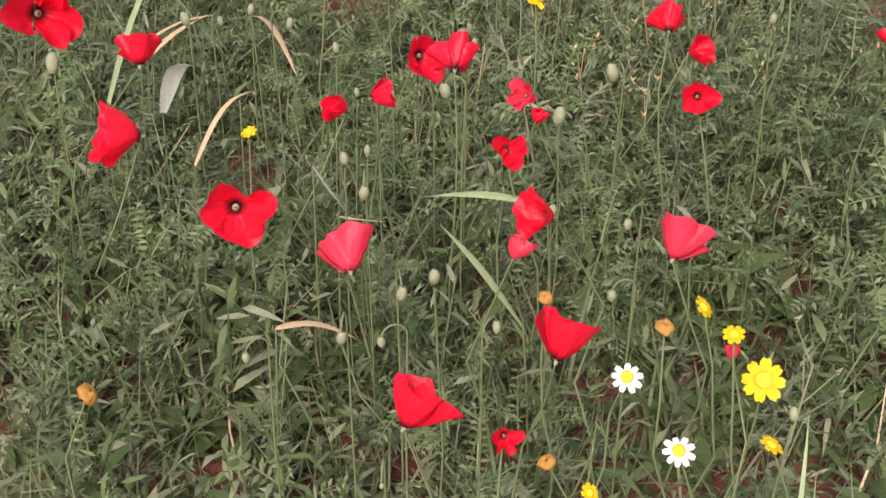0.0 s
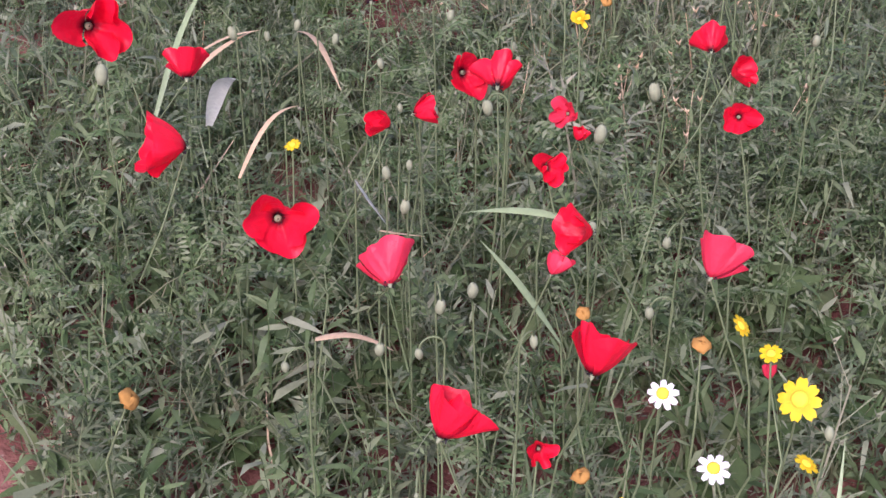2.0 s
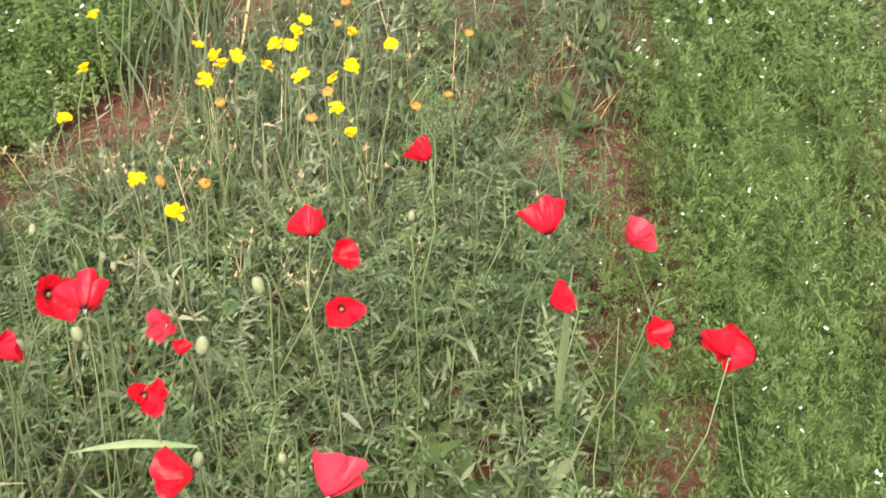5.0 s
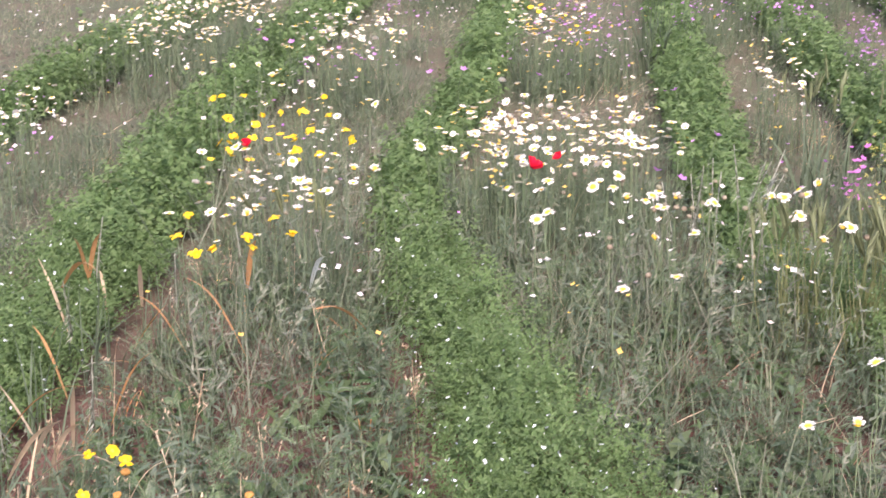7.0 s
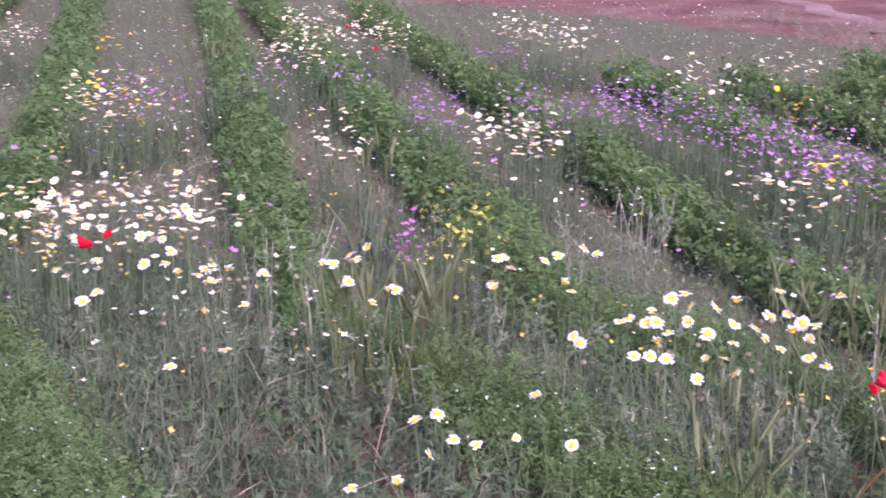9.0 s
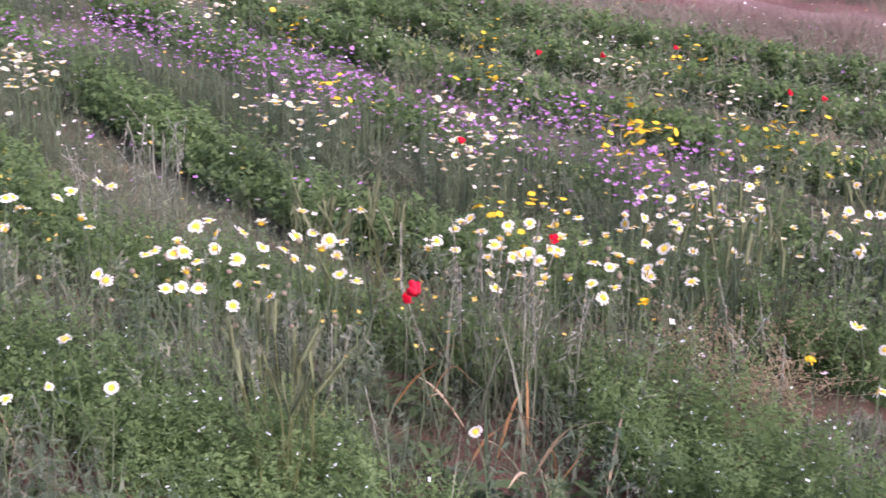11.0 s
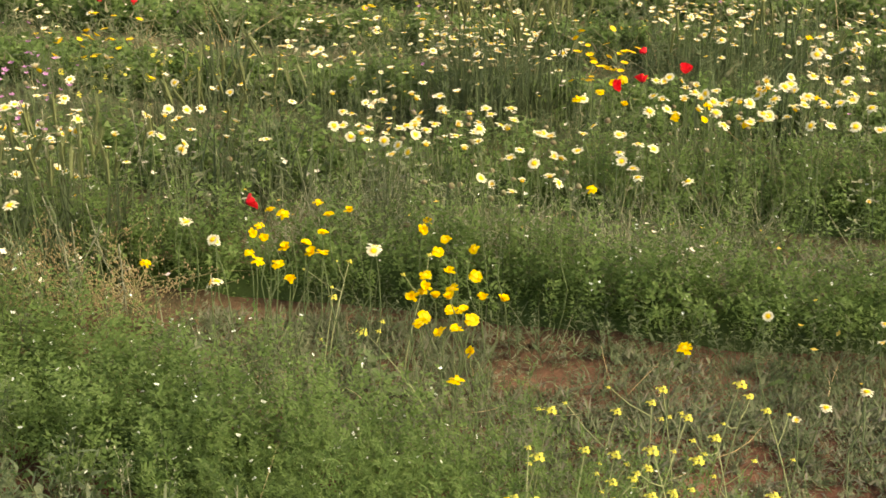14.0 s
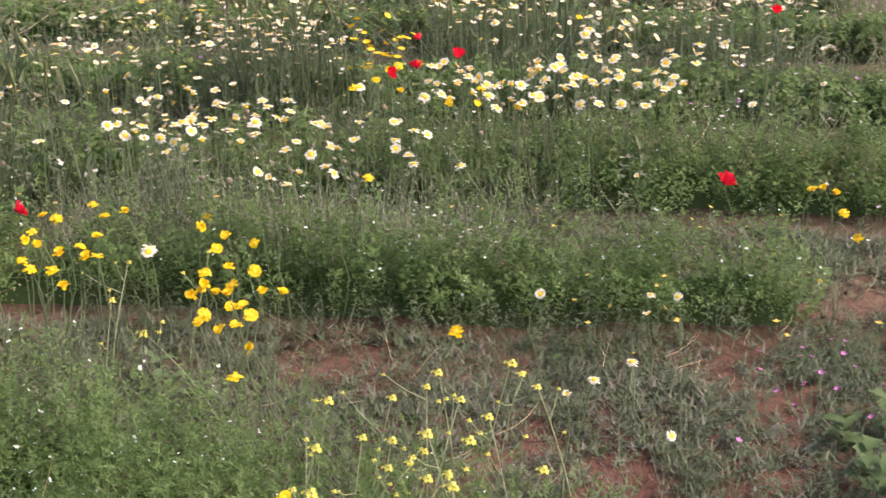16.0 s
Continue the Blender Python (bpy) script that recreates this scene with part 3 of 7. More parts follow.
for line in ROWS:
    # the added dark ridge makes gaps in the foliage look deeply shaded
    core = new("crop_row", mesh_of("crop_row", *row_shade_core(line), M_CORE_SHADE))
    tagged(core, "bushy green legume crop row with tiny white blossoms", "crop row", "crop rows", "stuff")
    plants = row_plants(line)
    plants[:, 3] *= 1 - 0.26 * np.clip((np.hypot(plants[:, 0], plants[:, 1]) - 4.4) / 1.6, 0, 1) * eastward(plants[:, 0], plants[:, 1])
    r = np.hypot(plants[:, 0], plants[:, 1])
    for lo, hi, pieces, count, length, power in ((0, 2.6, SPRIGS, 25, 0.13, 0.3), (2.6, 4.6, MIDDLE, 50, 0.13, 0.9)):
        near = plants[(r >= lo) & (r < hi)]
        if not len(near):
            continue
        foot, a, lean, s, tip = shoots(near, count, length)
        d = np.hypot(foot[:, 0], foot[:, 1])
        k = rng.uniform(0, 1, len(d)) < np.clip((max(lo, 1.8) / d) ** power, 0, 1)
        foot, a, lean, s, tip, d = foot[k], a[k], lean[k], s[k], tip[k], d[k]
        part("foliage", mesh_of("foliage", *strew(pieces, foot, a, lean, s * np.clip((d / max(lo, 1.8)) ** (power / 2), 1, 1.4)), M_CROP), core)
        k = (rng.uniform(0, 1, len(tip)) < (0.14 if lo < 2 else 0.13)) & (tip[:, 2] > 0.08)
        part("blossom", mesh_of("blossom", *strew(BLOSSOM, tip[k], a[k], rng.uniform(0, 0.9, k.sum()), rng.uniform(0.28, 0.62, k.sum()) * (1 if lo < 2 else 1.6)), M_BLOSSOM), core, "tiny white blossoms")
    far = plants[(np.hypot(plants[:, 0], plants[:, 1]) >= 4.6) & (plants[:, 1] < 18.6)]
    if len(far):
        foot, a, lean, s, tip = shoots(far, 23, 0.15)
        r = np.hypot(foot[:, 0], foot[:, 1])
        k = rng.uniform(0, 1, len(r)) < np.clip((4.6 / r) ** 1.0, 0, 1)
        part("foliage", mesh_of("foliage", *strew(COVER, foot[k], a[k], lean[k], s[k] * (r[k] / 4.6) ** 0.45), M_CROP), core)


# ---------------------------------------------------------------- weeds
def feather_sprig(r, height=0.2, n=26):
    """A stem with fine thread-like leaves."""
    zs = np.linspace(0, height, 4)
    l = r.uniform(-0.3, 0.3, 2)
    sp = np.stack([l[0] * zs * zs / height, l[1] * zs * zs / height, zs], -1)
    pieces = [ribbon(sp, [0.003, 0.0026, 0.002, 0.0012], (0.7, 0.7, 0))]
    for i in range(n):
        z = height * r.uniform(0.12, 1.0)
        yaw, rise = r.uniform(0, 6.28), r.uniform(-0.1, 1.0)
        ln = r.uniform(0.02, 0.055) * (1.1 - 0.6 * z / height)
        at = np.array([l[0] * z * z / height, l[1] * z * z / height, z])
        d = np.array([math.cos(yaw) * math.cos(rise), math.sin(yaw) * math.cos(rise), math.sin(rise)])
        pieces.append(moved(spike(ln, 0.0048, 0.2), turn_of(yaw, -rise), at))
        for s in (-1, 1):
            pieces.append(moved(spike(ln * 0.5, 0.0042, 0.0), turn_of(yaw + s * 0.7, -rise), at + d * ln * r.uniform(0.3, 0.7)))
    return join(*pieces)


def vetch_frond(r, length=0.11, pairs=8):
    """A pinnate leaf, arching."""
    s = np.linspace(0, 1, 5)
    rise, drop = r.uniform(0.5, 1.1), r.uniform(0.3, 0.9)
    x, z = length * s * math.cos(rise * 0.7), length * (s * math.sin(rise) - drop * s * s * 0.5)
    pieces = [ribbon(np.stack([x, 0 * x, z], -1), [0.002, 0.0018, 0.0016, 0.0013, 0.001])]
    for i in range(pairs):
        f = 0.15 + 0.85 * i / (pairs - 1)
        at = (np.interp(f, s, x), 0, np.interp(f, s, z))
        size = 0.015 * (1.05 - 0.5 * abs(f - 0.45)) * r.uniform(0.85, 1.1)
        for side in (-1, 1):
            pieces.append(moved(leaflet(size, size * 0.34, 0.05, 0.1), turn_of(side * r.uniform(1.0, 1.35), r.uniform(-0.3, 0.25)), at))
    return join(*pieces)


def vetch_plant(r, fronds=7, height=0.2):
    pieces = [ribbon([(0, 0, 0), (0.01, 0.01, height * 0.5), (0.0, 0.02, height)], [0.003, 0.0025, 0.0015], (0.7, -0.7, 0))]
    for i in range(fronds):
        z = height * r.uniform(0.2, 1.0)
        pieces.append(moved(vetch_frond(r, r.uniform(0.05, 0.09), int(r.integers(5, 9))), turn_of(r.uniform(0, 6.28)), (0.005, 0.01, z)))
    return join(*pieces)


def lobed_leaf(r, length, width):
    """A long toothed leaf."""
    n = 6
    s = np.linspace(0, 1, n)
    half = width / 2 * np.sin(np.pi * np.clip(s * 0.93 + 0.05, 0, 1)) * (0.72 + 0.4 * (np.arange(n) % 2))
    x, z = length * s, length * (0.25 * s - r.uniform(0.2, 0.55) * s * s)
    v, q = [], []
    for i in range(n):
        v += [(x[i] + 0.2 * half[i], -half[i], z[i] + half[i] * 0.3), (x[i], 0, z[i]), (x[i] + 0.2 * half[i], half[i], z[i] + half[i] * 0.3)]
    for i in range(n - 1):
        a = 3 * i
        q += [(a, a + 1, a + 4, a + 3), (a + 1, a + 2, a + 5, a + 4)]
    return np.array(v), np.array(q)


def broad_plant(r, leaves=8, height=0.16):
    pieces = [ribbon([(0, 0, 0), (0.005, 0, height * 0.6), (0.01, 0.01, height)], [0.004, 0.003, 0.002], (0.7, -0.7, 0))]
    for i in range(leaves):
        z = height * i / leaves
        pieces.append(moved(lobed_leaf(r, r.uniform(0.05, 0.10), r.uniform(0.014, 0.026)), turn_of(i * 2.4 + r.uniform(-0.4, 0.4), r.uniform(-1.0, -0.1)), (0, 0, z)))
    return join(*pieces)


def grass_blade(r, length, width, bend):
    s = np.linspace(0, 1, 5)
    x, z = length * bend * s ** 2, length * (s - 0.35 * bend * s ** 2.5)
    return ribbon(np.stack([x, 0 * x, z], -1), width * np.array([0.8, 1.0, 0.85, 0.55, 0.08]))


def grass_clump(r, blades=6, height=0.24):
    return join(*[moved(grass_blade(r, height * r.uniform(0.5, 1.1), r.uniform(0.003, 0.006), r.uniform(0.05, 0.8)), turn_of(r.uniform(0, 6.28), r.uniform(0, 0.25)),
                        (r.normal(0, 0.012), r.normal(0, 0.012), 0)) for _ in range(blades)])


def stalk(r, height=0.28, heads=5):
    """A branching stalk with little seed heads."""
    zs = np.linspace(0, height, 4)
    sp = np.stack([0.1 * r.uniform(-1, 1) * zs, 0.1 * r.uniform(-1, 1) * zs, zs], -1)
    pieces = [ribbon(sp, [0.003, 0.0026, 0.0022, 0.0015], (math.cos(r.uniform(0, 3)), math.sin(r.uniform(0, 3)), 0))]
    for i in range(heads):
        f = r.uniform(0.45, 1.0)
        b = np.array([np.interp(f * height, zs, sp[:, k]) for k in range(3)])
        yaw = r.uniform(0, 6.28)
        e = b + np.array([math.cos(yaw) * 0.03, math.sin(yaw) * 0.03, r.uniform(0.02, 0.05)])
        pieces.append(ribbon([b, e], [0.0018, 0.0012], (0.6, 0.6, 0.3)))
        pieces.append(moved(join(*[moved(spike(0.011, 0.006, 0.0), turn_of(a, -0.9)) for a in (0.3, 2.4, 4.5)]), None, e))
    return join(*pieces)


def straw(r, length=0.2):
    s = np.linspace(0, 1, 4)
    b = r.uniform(-0.5, 0.5)
    return ribbon(np.stack([length * s, b * length * s * (1 - s), 0.02 + length * r.uniform(0, 0.5) * s], -1), [0.003, 0.0032, 0.0028, 0.0012], (0, 0.8, 0.6))


# bare patches of soil: x, y, half widths
BARE = [(-1.28, 4.1, 0.13, 0.75), (-1.27, 3.2, 0.10, 0.45), (-1.3, 2.42, 0.13, 0.16), (-1.3, 2.08, 0.06, 0.1), (-0.4, 2.34, 0.06, 0.07), (-0.64, 3.1, 0.06, 0.09), (-0.8, 3.35, 0.06, 0.09), (-0.82, 3.75, 0.06, 0.08),
        (2.98, 1.5, 0.13, 0.13), (3.04, 1.9, 0.07, 0.07), (3.28, 0.62, 0.15, 0.09), (2.92, 2.28, 0.09, 0.07), (3.8, 0.36, 0.16, 0.09), (2.66, 0.66, 0.10, 0.07), (2.61, 0.95, 0.07, 0.05), (3.1, 0.44, 0.10, 0.06),
        (2.74, 0.88, 0.06, 0.06), (1.9, 2.82, 0.1, 0.07), (1.8, 2.6, 0.06, 0.1), (-1.22, 1.42, 0.05, 0.06), (2.45, 0.75, 0.06, 0.06), (3.42, 0.56, 0.08, 0.05)]


def bareness(x, y, wider=1.0):
    b = np.zeros_like(x)
    for cx, cy, rx, ry in BARE:
        b = np.maximum(b, np.clip(1.6 - ((x - cx) / rx / wider) ** 2 - ((y - cy) / ry / wider) ** 2, 0, 1))
    return b


def row_distance(x, y):
    """How far inside a crop row a place is: 1 in the middle, 0 at the side and outside."""
    best = np.zeros_like(x)
    for line in ROWS:
        line = np.asarray(line)
        ok = (y > line[:, 1].min()) & (y < line[:, 1].max())
        o = np.argsort(line[:, 1])
        cx, hw = np.interp(y, line[o, 1], line[o, 0]), np.interp(y, line[o, 1], line[o, 2])
        hw = hw + 0.06 * np.clip((x - 2.4) / 0.4, 0, 1)
        best = np.maximum(best, np.where(ok, 1 - np.abs(x - cx) / hw, 0))
    return best


def meadow(count, near, far, power, outside=True):
    """Places over the field, thinning out with the distance from the standing point."""
    r = np.linspace(near, far, 400)
    cdf = np.cumsum(r * np.minimum(1, (2.2 / r)) ** power)
    rad = np.interp(rng.uniform(0, cdf[-1], count), cdf, r)
    az = rng.uniform(radians(-58), radians(96), count)
    x, y = rad * np.sin(az), rad * np.cos(az)
    keep = (x < field_edge(y) - 0.1 + 0.3 * noise2(x, y, 1.0)) & (rng.uniform(0, 1, count) > 0.95 * bareness(x, y))
    if outside:
        keep &= row_distance(x, y) < rng.uniform(0.0, 1.0, count) ** 3 * 0.22 + 1e-6
    return x[keep], y[keep]


def height_share(x, y):
    """Weeds stay lower between the eastern rows."""
    return 1 - 0.38 * np.clip((x - 2.0) / 0.5, 0, 1) * np.clip(5.4 - np.hypot(x, y), 0, 1) - 0.3 * np.clip((x - 3.4) / 0.3, 0, 1) * np.clip((4.4 - x) / 0.3, 0, 1) * np.clip((2.6 - y) / 0.6, 0, 1) - 0.14 * np.clip((x - 1.9) / 0.5, 0, 1) * np.clip((3.7 - x) / 0.5, 0, 1) * np.clip((3.4 - y) / 1, 0, 1)


def low_zone(x, y):
    """1 where the weeds stay low and thin, between the two rows beside the bare patches."""
    return np.clip(1.2 - ((x - 2.68) / 0.44) ** 4 - ((y - 1.2) / 1.32) ** 4, 0, 1)


def lane(x, y):
    """1 on the thinly grown strip behind the hedge-like eastern row."""
    mid = np.interp(y, [0.3, 0.8, 1.4, 2.1, 2.8], [4.05, 3.95, 3.72, 3.58, 3.4])
    return np.clip(2.0 - np.abs(x - mid) / 0.17, 0, 1) * np.clip((2.7 - y) / 0.3, 0, 1) * np.clip((y - 0.62) / 0.15, 0, 1)


def weed_layer(name, label, pieces, material, count, near, far, power, size, seed, share=0.5, tilt=0.35, zone=None):
    """One kind of weed over the whole field, in drifts."""
    x, y = meadow(count, near, far, power)
    n = noise2(x * 0.9, y * 0.9, seed) + 0.5 * noise2(x * 2.7, y * 2.7, seed + 3)
    keep = rng.uniform(0, 1, len(x)) < np.clip(share + 0.45 * n, 0.08, 1)
    if zone is not None:
        keep &= rng.uniform(0, 1, len(x)) < zone(x, y)
    keep &= rng.uniform(0, 1, len(x)) > np.where(y < 1.45, 0.97, 0.72) * lane(x, y)
    keep &= rng.uniform(0, 1, len(x)) < np.interp(np.hypot(x, y), [0.8, 1.35], [0.45, 1.0])
    x, y = x[keep], y[keep]
    r = np.hypot(x, y)
    low = low_zone(x, y)
    s = rng.uniform(*size, len(x)) * np.clip((r / 2.2) ** 0.2, 1, 1.3) * np.interp(r, [1.6, 2.4], [1.0, 0.9]) * (1 - 0.72 * low) * height_share(x, y) * (1 + np.clip(r - 4.2, 0, 1) * (0.45 * eastward(x, y) - 0.22)) * (1 - 0.4 * bareness(x, y, 1.7))
    p = np.stack([x, y, ground_height(x, y) - 0.004], -1)
    me = mesh_of(name, *strew(pieces, p, rng.uniform(0, 6.28, len(x)), np.abs(rng.normal(0, tilt, len(x))), s), material)
    return tagged(new(name, me), label, "weeds", kind="stuff")


R = np.random.default_rng(8)
FEATHERS = [feather_sprig(R, R.uniform(0.14, 0.27), int(R.integers(22, 34))) for _ in range(8)]
FEATHERS_FAR = [feather_sprig(R, R.uniform(0.16, 0.26), 14) for _ in range(6)]
VETCHES = [vetch_plant(R, int(R.integers(5, 9)), R.uniform(0.12, 0.26)) for _ in range(8)]
BROADS = [broad_plant(R, int(R.integers(6, 10)), R.uniform(0.10, 0.22)) for _ in range(8)]
CLUMPS = [grass_clump(R, int(R.integers(5, 9)), R.uniform(0.16, 0.3)) for _ in range(8)]
STALKS = [stalk(R, R.uniform(0.2, 0.34), int(R.integers(3, 8))) for _ in range(8)]
THIN_STALKS = [stalk(R, R.uniform(0.2, 0.34), 2) for _ in range(6)]
STRAWS = [straw(R, R.uniform(0.08, 0.26)) for _ in range(8)]

left = lambda x, y: np.clip(1.25 - np.clip(x + 0.1, 0, 9) * 0.45, 0.15, 1)
weed_layer("feathery_weeds", "grey-green feathery-leaved weeds between the crop rows", FEATHERS, M_FEATHER, 2200, 0.5, 4.5, 1.1, (0.7, 1.2), 1.0, 0.8)
weed_layer("vetch_weeds", "grey-green vetch with paired narrow leaflets", VETCHES, M_VETCH, 2000, 0.5, 4.6, 1.3, (0.7, 1.15), 5.0, 0.65, zone=left)
weed_layer("broadleaf_weeds", "green toothed-leaved weeds in the poppy patch", BROADS, M_BROAD, 1800, 0.5, 4.4, 1.5, (0.5, 0.85), 9.0, 0.55, zone=left)
weed_layer("meadow_grass", "thin green meadow grass among the weeds", CLUMPS, M_GRASS, 4200, 0.5, 7.0, 1.3, (0.6, 1.15), 13.0, 0.55, 0.3, zone=left)
calm = lambda x, y: 1 - 0.35 * np.clip(1.3 - ((x + 0.75) / 0.75) ** 4 - ((y - 1.3) / 1.1) ** 4, 0, 1)
weed_layer("weed_stalks", "branching weed stalks with small seed heads", STALKS, M_STALK, 1900, 0.5, 6.0, 1.1, (0.7, 1.1), 17.0, 0.5, 0.35, zone=calm)
weed_layer("dry_straw", "dry beige straw strewn among the weeds", STRAWS, M_DRY, 2200, 0.5, 7.0, 1.1, (0.6, 1.2), 21.0, 0.5, 0.5, zone=calm)
weed_layer("far_feathery_weeds", "grey-green feathery weeds across the far field", FEATHERS_FAR, M_FARWEED, 4500, 4.2, 19.5, 0.8, (0.8, 1.1), 2.0, 0.9)
FAR_LEAVES = [join(*[moved(spike(R.uniform(0.03, 0.07), R.uniform(0.007, 0.014), 0.2), turn_of(k * 2.4 + R.normal(0, 0.4), R.uniform(-1.3, -0.2)), (R.normal(0, 0.01), R.normal(0, 0.01), 0.018 * k)) for k in range(11)]) for _ in range(8)]
outer = lambda x, y: np.maximum(np.clip((np.hypot(x, y) - 4.3) / 0.6, 0, 1), np.clip((x - 2.2) / 0.4, 0, 1))
weed_layer("far_leafy_weeds", "grey-green leafy weeds across the far field", FAR_LEAVES, M_FARWEED, 25000, 3.6, 19.5, 0.7, (0.55, 0.9), 6.0, 0.85, zone=outer)
weed_layer("far_stalks", "brownish dry weed stalks across the far field", THIN_STALKS, M_STALK, 1300, 3.0, 19.5, 0.8, (0.7, 1.05), 27.0, 0.5, 0.3)


def wisp(r, blades=12, height=0.22):
    """A loose wisp of very thin upright blades."""
    pieces = []
    for _ in range(blades):
        h, w, yaw = height * r.uniform(0.35, 1.1), r.uniform(0.0018, 0.0038), r.uniform(0, 6.28)
        lx, ly, fx, fy = r.normal(0, 0.62), r.normal(0, 0.62), r.normal(0, 0.03), r.normal(0, 0.03)
        cx, cy = math.cos(yaw) * w / 2, math.sin(yaw) * w / 2
        pieces.append((np.array([(fx - cx, fy - cy, 0), (fx + cx, fy + cy, 0), (fx + lx * h, fy + ly * h, h)]), np.array([(0, 1, 2)])))
    return join(*pieces)


WISPS = [wisp(R, 12, R.uniform(0.16, 0.26)) for _ in range(10)]
east = lambda x, y: np.clip(0.45 + 0.3 * x, 0.45, 1)
weed_layer("wispy_grass", "thin wispy grey-green grass between the rows", WISPS, M_WISP, 4500, 1.6, 5.0, 0.8, (0.6, 1.1), 51.0, 0.6, 0.35)
weed_layer("far_wispy_grass", "thin wispy beige-green grass across the far field", WISPS, M_FARWEED, 12000, 3.8, 19.5, 0.8, (0.6, 0.95), 55.0, 0.75, 0.65, zone=outer)
weed_layer("beige_wisps", "pale beige dried grass wisps between the eastern rows", WISPS, M_DRY, 1300, 2.0, 9.0, 0.6, (0.6, 1.05), 59.0, 0.5, 0.25, zone=east)
poppy_patch = lambda x, y: np.clip(1.3 - ((x + 0.85) / 0.95) ** 4 - ((y - 1.2) / 1.25) ** 4, 0, 1)
weed_layer("patch_feathers", "fine feathery weeds filling the poppy patch", FEATHERS, M_BROAD, 1300, 0.5, 2.7, 0.6, (0.5, 1.0), 31.0, 0.9, 0.4, zone=poppy_patch)


def soft_leaf(length, width, droop):
    """A flat rounded leaf along +x that bends down towards its tip."""
    v = np.array([(0, 0, 0), (length * 0.32, width * 0.5, width * 0.15), (length * 0.32, -width * 0.5, width * 0.15), (length * 0.7, width * 0.38, -length * droop * 0.4), (length * 0.7, -width * 0.38, -length * droop * 0.4), (length, 0, -length * droop)])
    return v, np.array([(0, 2, 1), (1, 2, 4), (1, 4, 3), (3, 4, 5)])


def lance_plant(r, leaves=11, height=0.2):
    """A thin stem with small soft leaves along it, shorter towards the top."""
    bend = r.uniform(-0.03, 0.03, 2)
    pieces = [ribbon([(0, 0, 0), (bend[0] * 0.3, bend[1] * 0.3, height * 0.5), (bend[0], bend[1], height)], [0.0022, 0.0018, 0.001], (0.7, -0.7, 0))]
    for i in range(leaves):
        f = 0.12 + 0.88 * i / leaves
        length = r.uniform(0.014, 0.05) * (1.15 - 0.5 * f)
        pieces.append(moved(soft_leaf(length, length * r.uniform(0.12, 0.3), r.uniform(-0.2, 0.9)), turn_of(i * 2.4 + r.normal(0, 0.5), r.uniform(-1.0, 0.2)), (bend[0] * f * f, bend[1] * f * f, height * f)))
    return join(*pieces)


LANCES = [lance_plant(R, int(R.integers(9, 15)), R.uniform(0.12, 0.28)) for _ in range(12)]
weed_layer("patch_leaves", "soft narrow-leaved green weeds filling the poppy patch", LANCES, M_BROAD, 3600, 0.5, 2.8, 0.6, (0.6, 1.25), 33.0, 0.9, 0.35, zone=poppy_patch)
beyond = lambda x, y: np.clip((np.hypot(x, y) - 1.7) / 0.6, 0, 1) * np.clip(3.0 - x, 0.08, 1)
weed_layer("narrow_leaf_weeds", "cool green narrow-leaved weeds between the crop rows", LANCES, M_COOL, 5600, 1.5, 5.6, 0.8, (0.8, 1.35), 63.0, 0.85, 0.3, zone=beyond)
weed_layer("cool_grass", "bluish green upright grass between the crop rows", WISPS, M_COOL, 4500, 1.5, 7.0, 0.8, (0.8, 1.3), 67.0, 0.7, 0.2, zone=beyond)
back = lambda x, y: poppy_patch(x, y) * np.clip((np.hypot(x, y) - 1.15) / 0.3, 0, 1)
weed_layer("patch_vetch", "light green vetch tangled over the poppy patch", VETCHES, M_VETCH, 1600, 1.25, 2.5, 0.2, (0.75, 1.2), 37.0, 0.8, 0.4, zone=back)
weed_layer("patch_grass", "thin grass filling the poppy patch", CLUMPS, M_GRASS, 2600, 0.5, 2.7, 0.6, (0.45, 0.95), 35.0, 0.8, 0.45, zone=poppy_patch)


def mat_sprig(r, n=14):
    """Low growth that hugs the soil."""
    pieces = []
    for k in range(n):
        yaw, rise = r.uniform(0, 6.28), r.uniform(0.1, 1.1)
        ln = r.uniform(0.018, 0.042)
        pieces.append(moved(spike(ln, r.uniform(0.004, 0.007), 0.1), turn_of(yaw, -rise), (r.normal(0, 0.012), r.normal(0, 0.012), r.uniform(0, 0.025))))
    return join(*pieces)


MATS = [mat_sprig(R) for _ in range(8)]
weed_layer("patch_broadleaf", "pale grey-green lobed leaves among the poppies", BROADS, M_VETCH, 1200, 0.7, 2.2, 0.5, (0.3, 0.55), 87.0, 0.7, 0.45, zone=poppy_patch)
ROSETTES = [join(*[moved(soft_leaf(l := R.uniform(0.03, 0.07), l * R.uniform(0.16, 0.34), R.uniform(0.0, 0.6)), turn_of(k * 2.4 + R.normal(0, 0.4), R.uniform(-0.9, -0.1)), (0, 0, 0.008 * k)) for k in range(8)]) for _ in range(8)]
weed_layer("low_rosettes", "low dark green leaf rosettes under the taller weeds", ROSETTES, M_LOWLEAF, 4200, 0.5, 4.6, 0.8, (0.8, 1.6), 83.0, 0.9, 0.3)
n = 11000
x, y = rng.uniform(2.1, 4.2, n), rng.uniform(-0.2, 2.4, n)
k = (row_distance(x, y) < 0.15) & (rng.uniform(0, 1, n) > 0.85 * bareness(x, y)) & (rng.uniform(0, 1, n) < 0.85 + 0.5 * noise2(x * 3, y * 3, 3.0))
p = np.stack([x[k], y[k], ground_height(x[k], y[k])], -1)
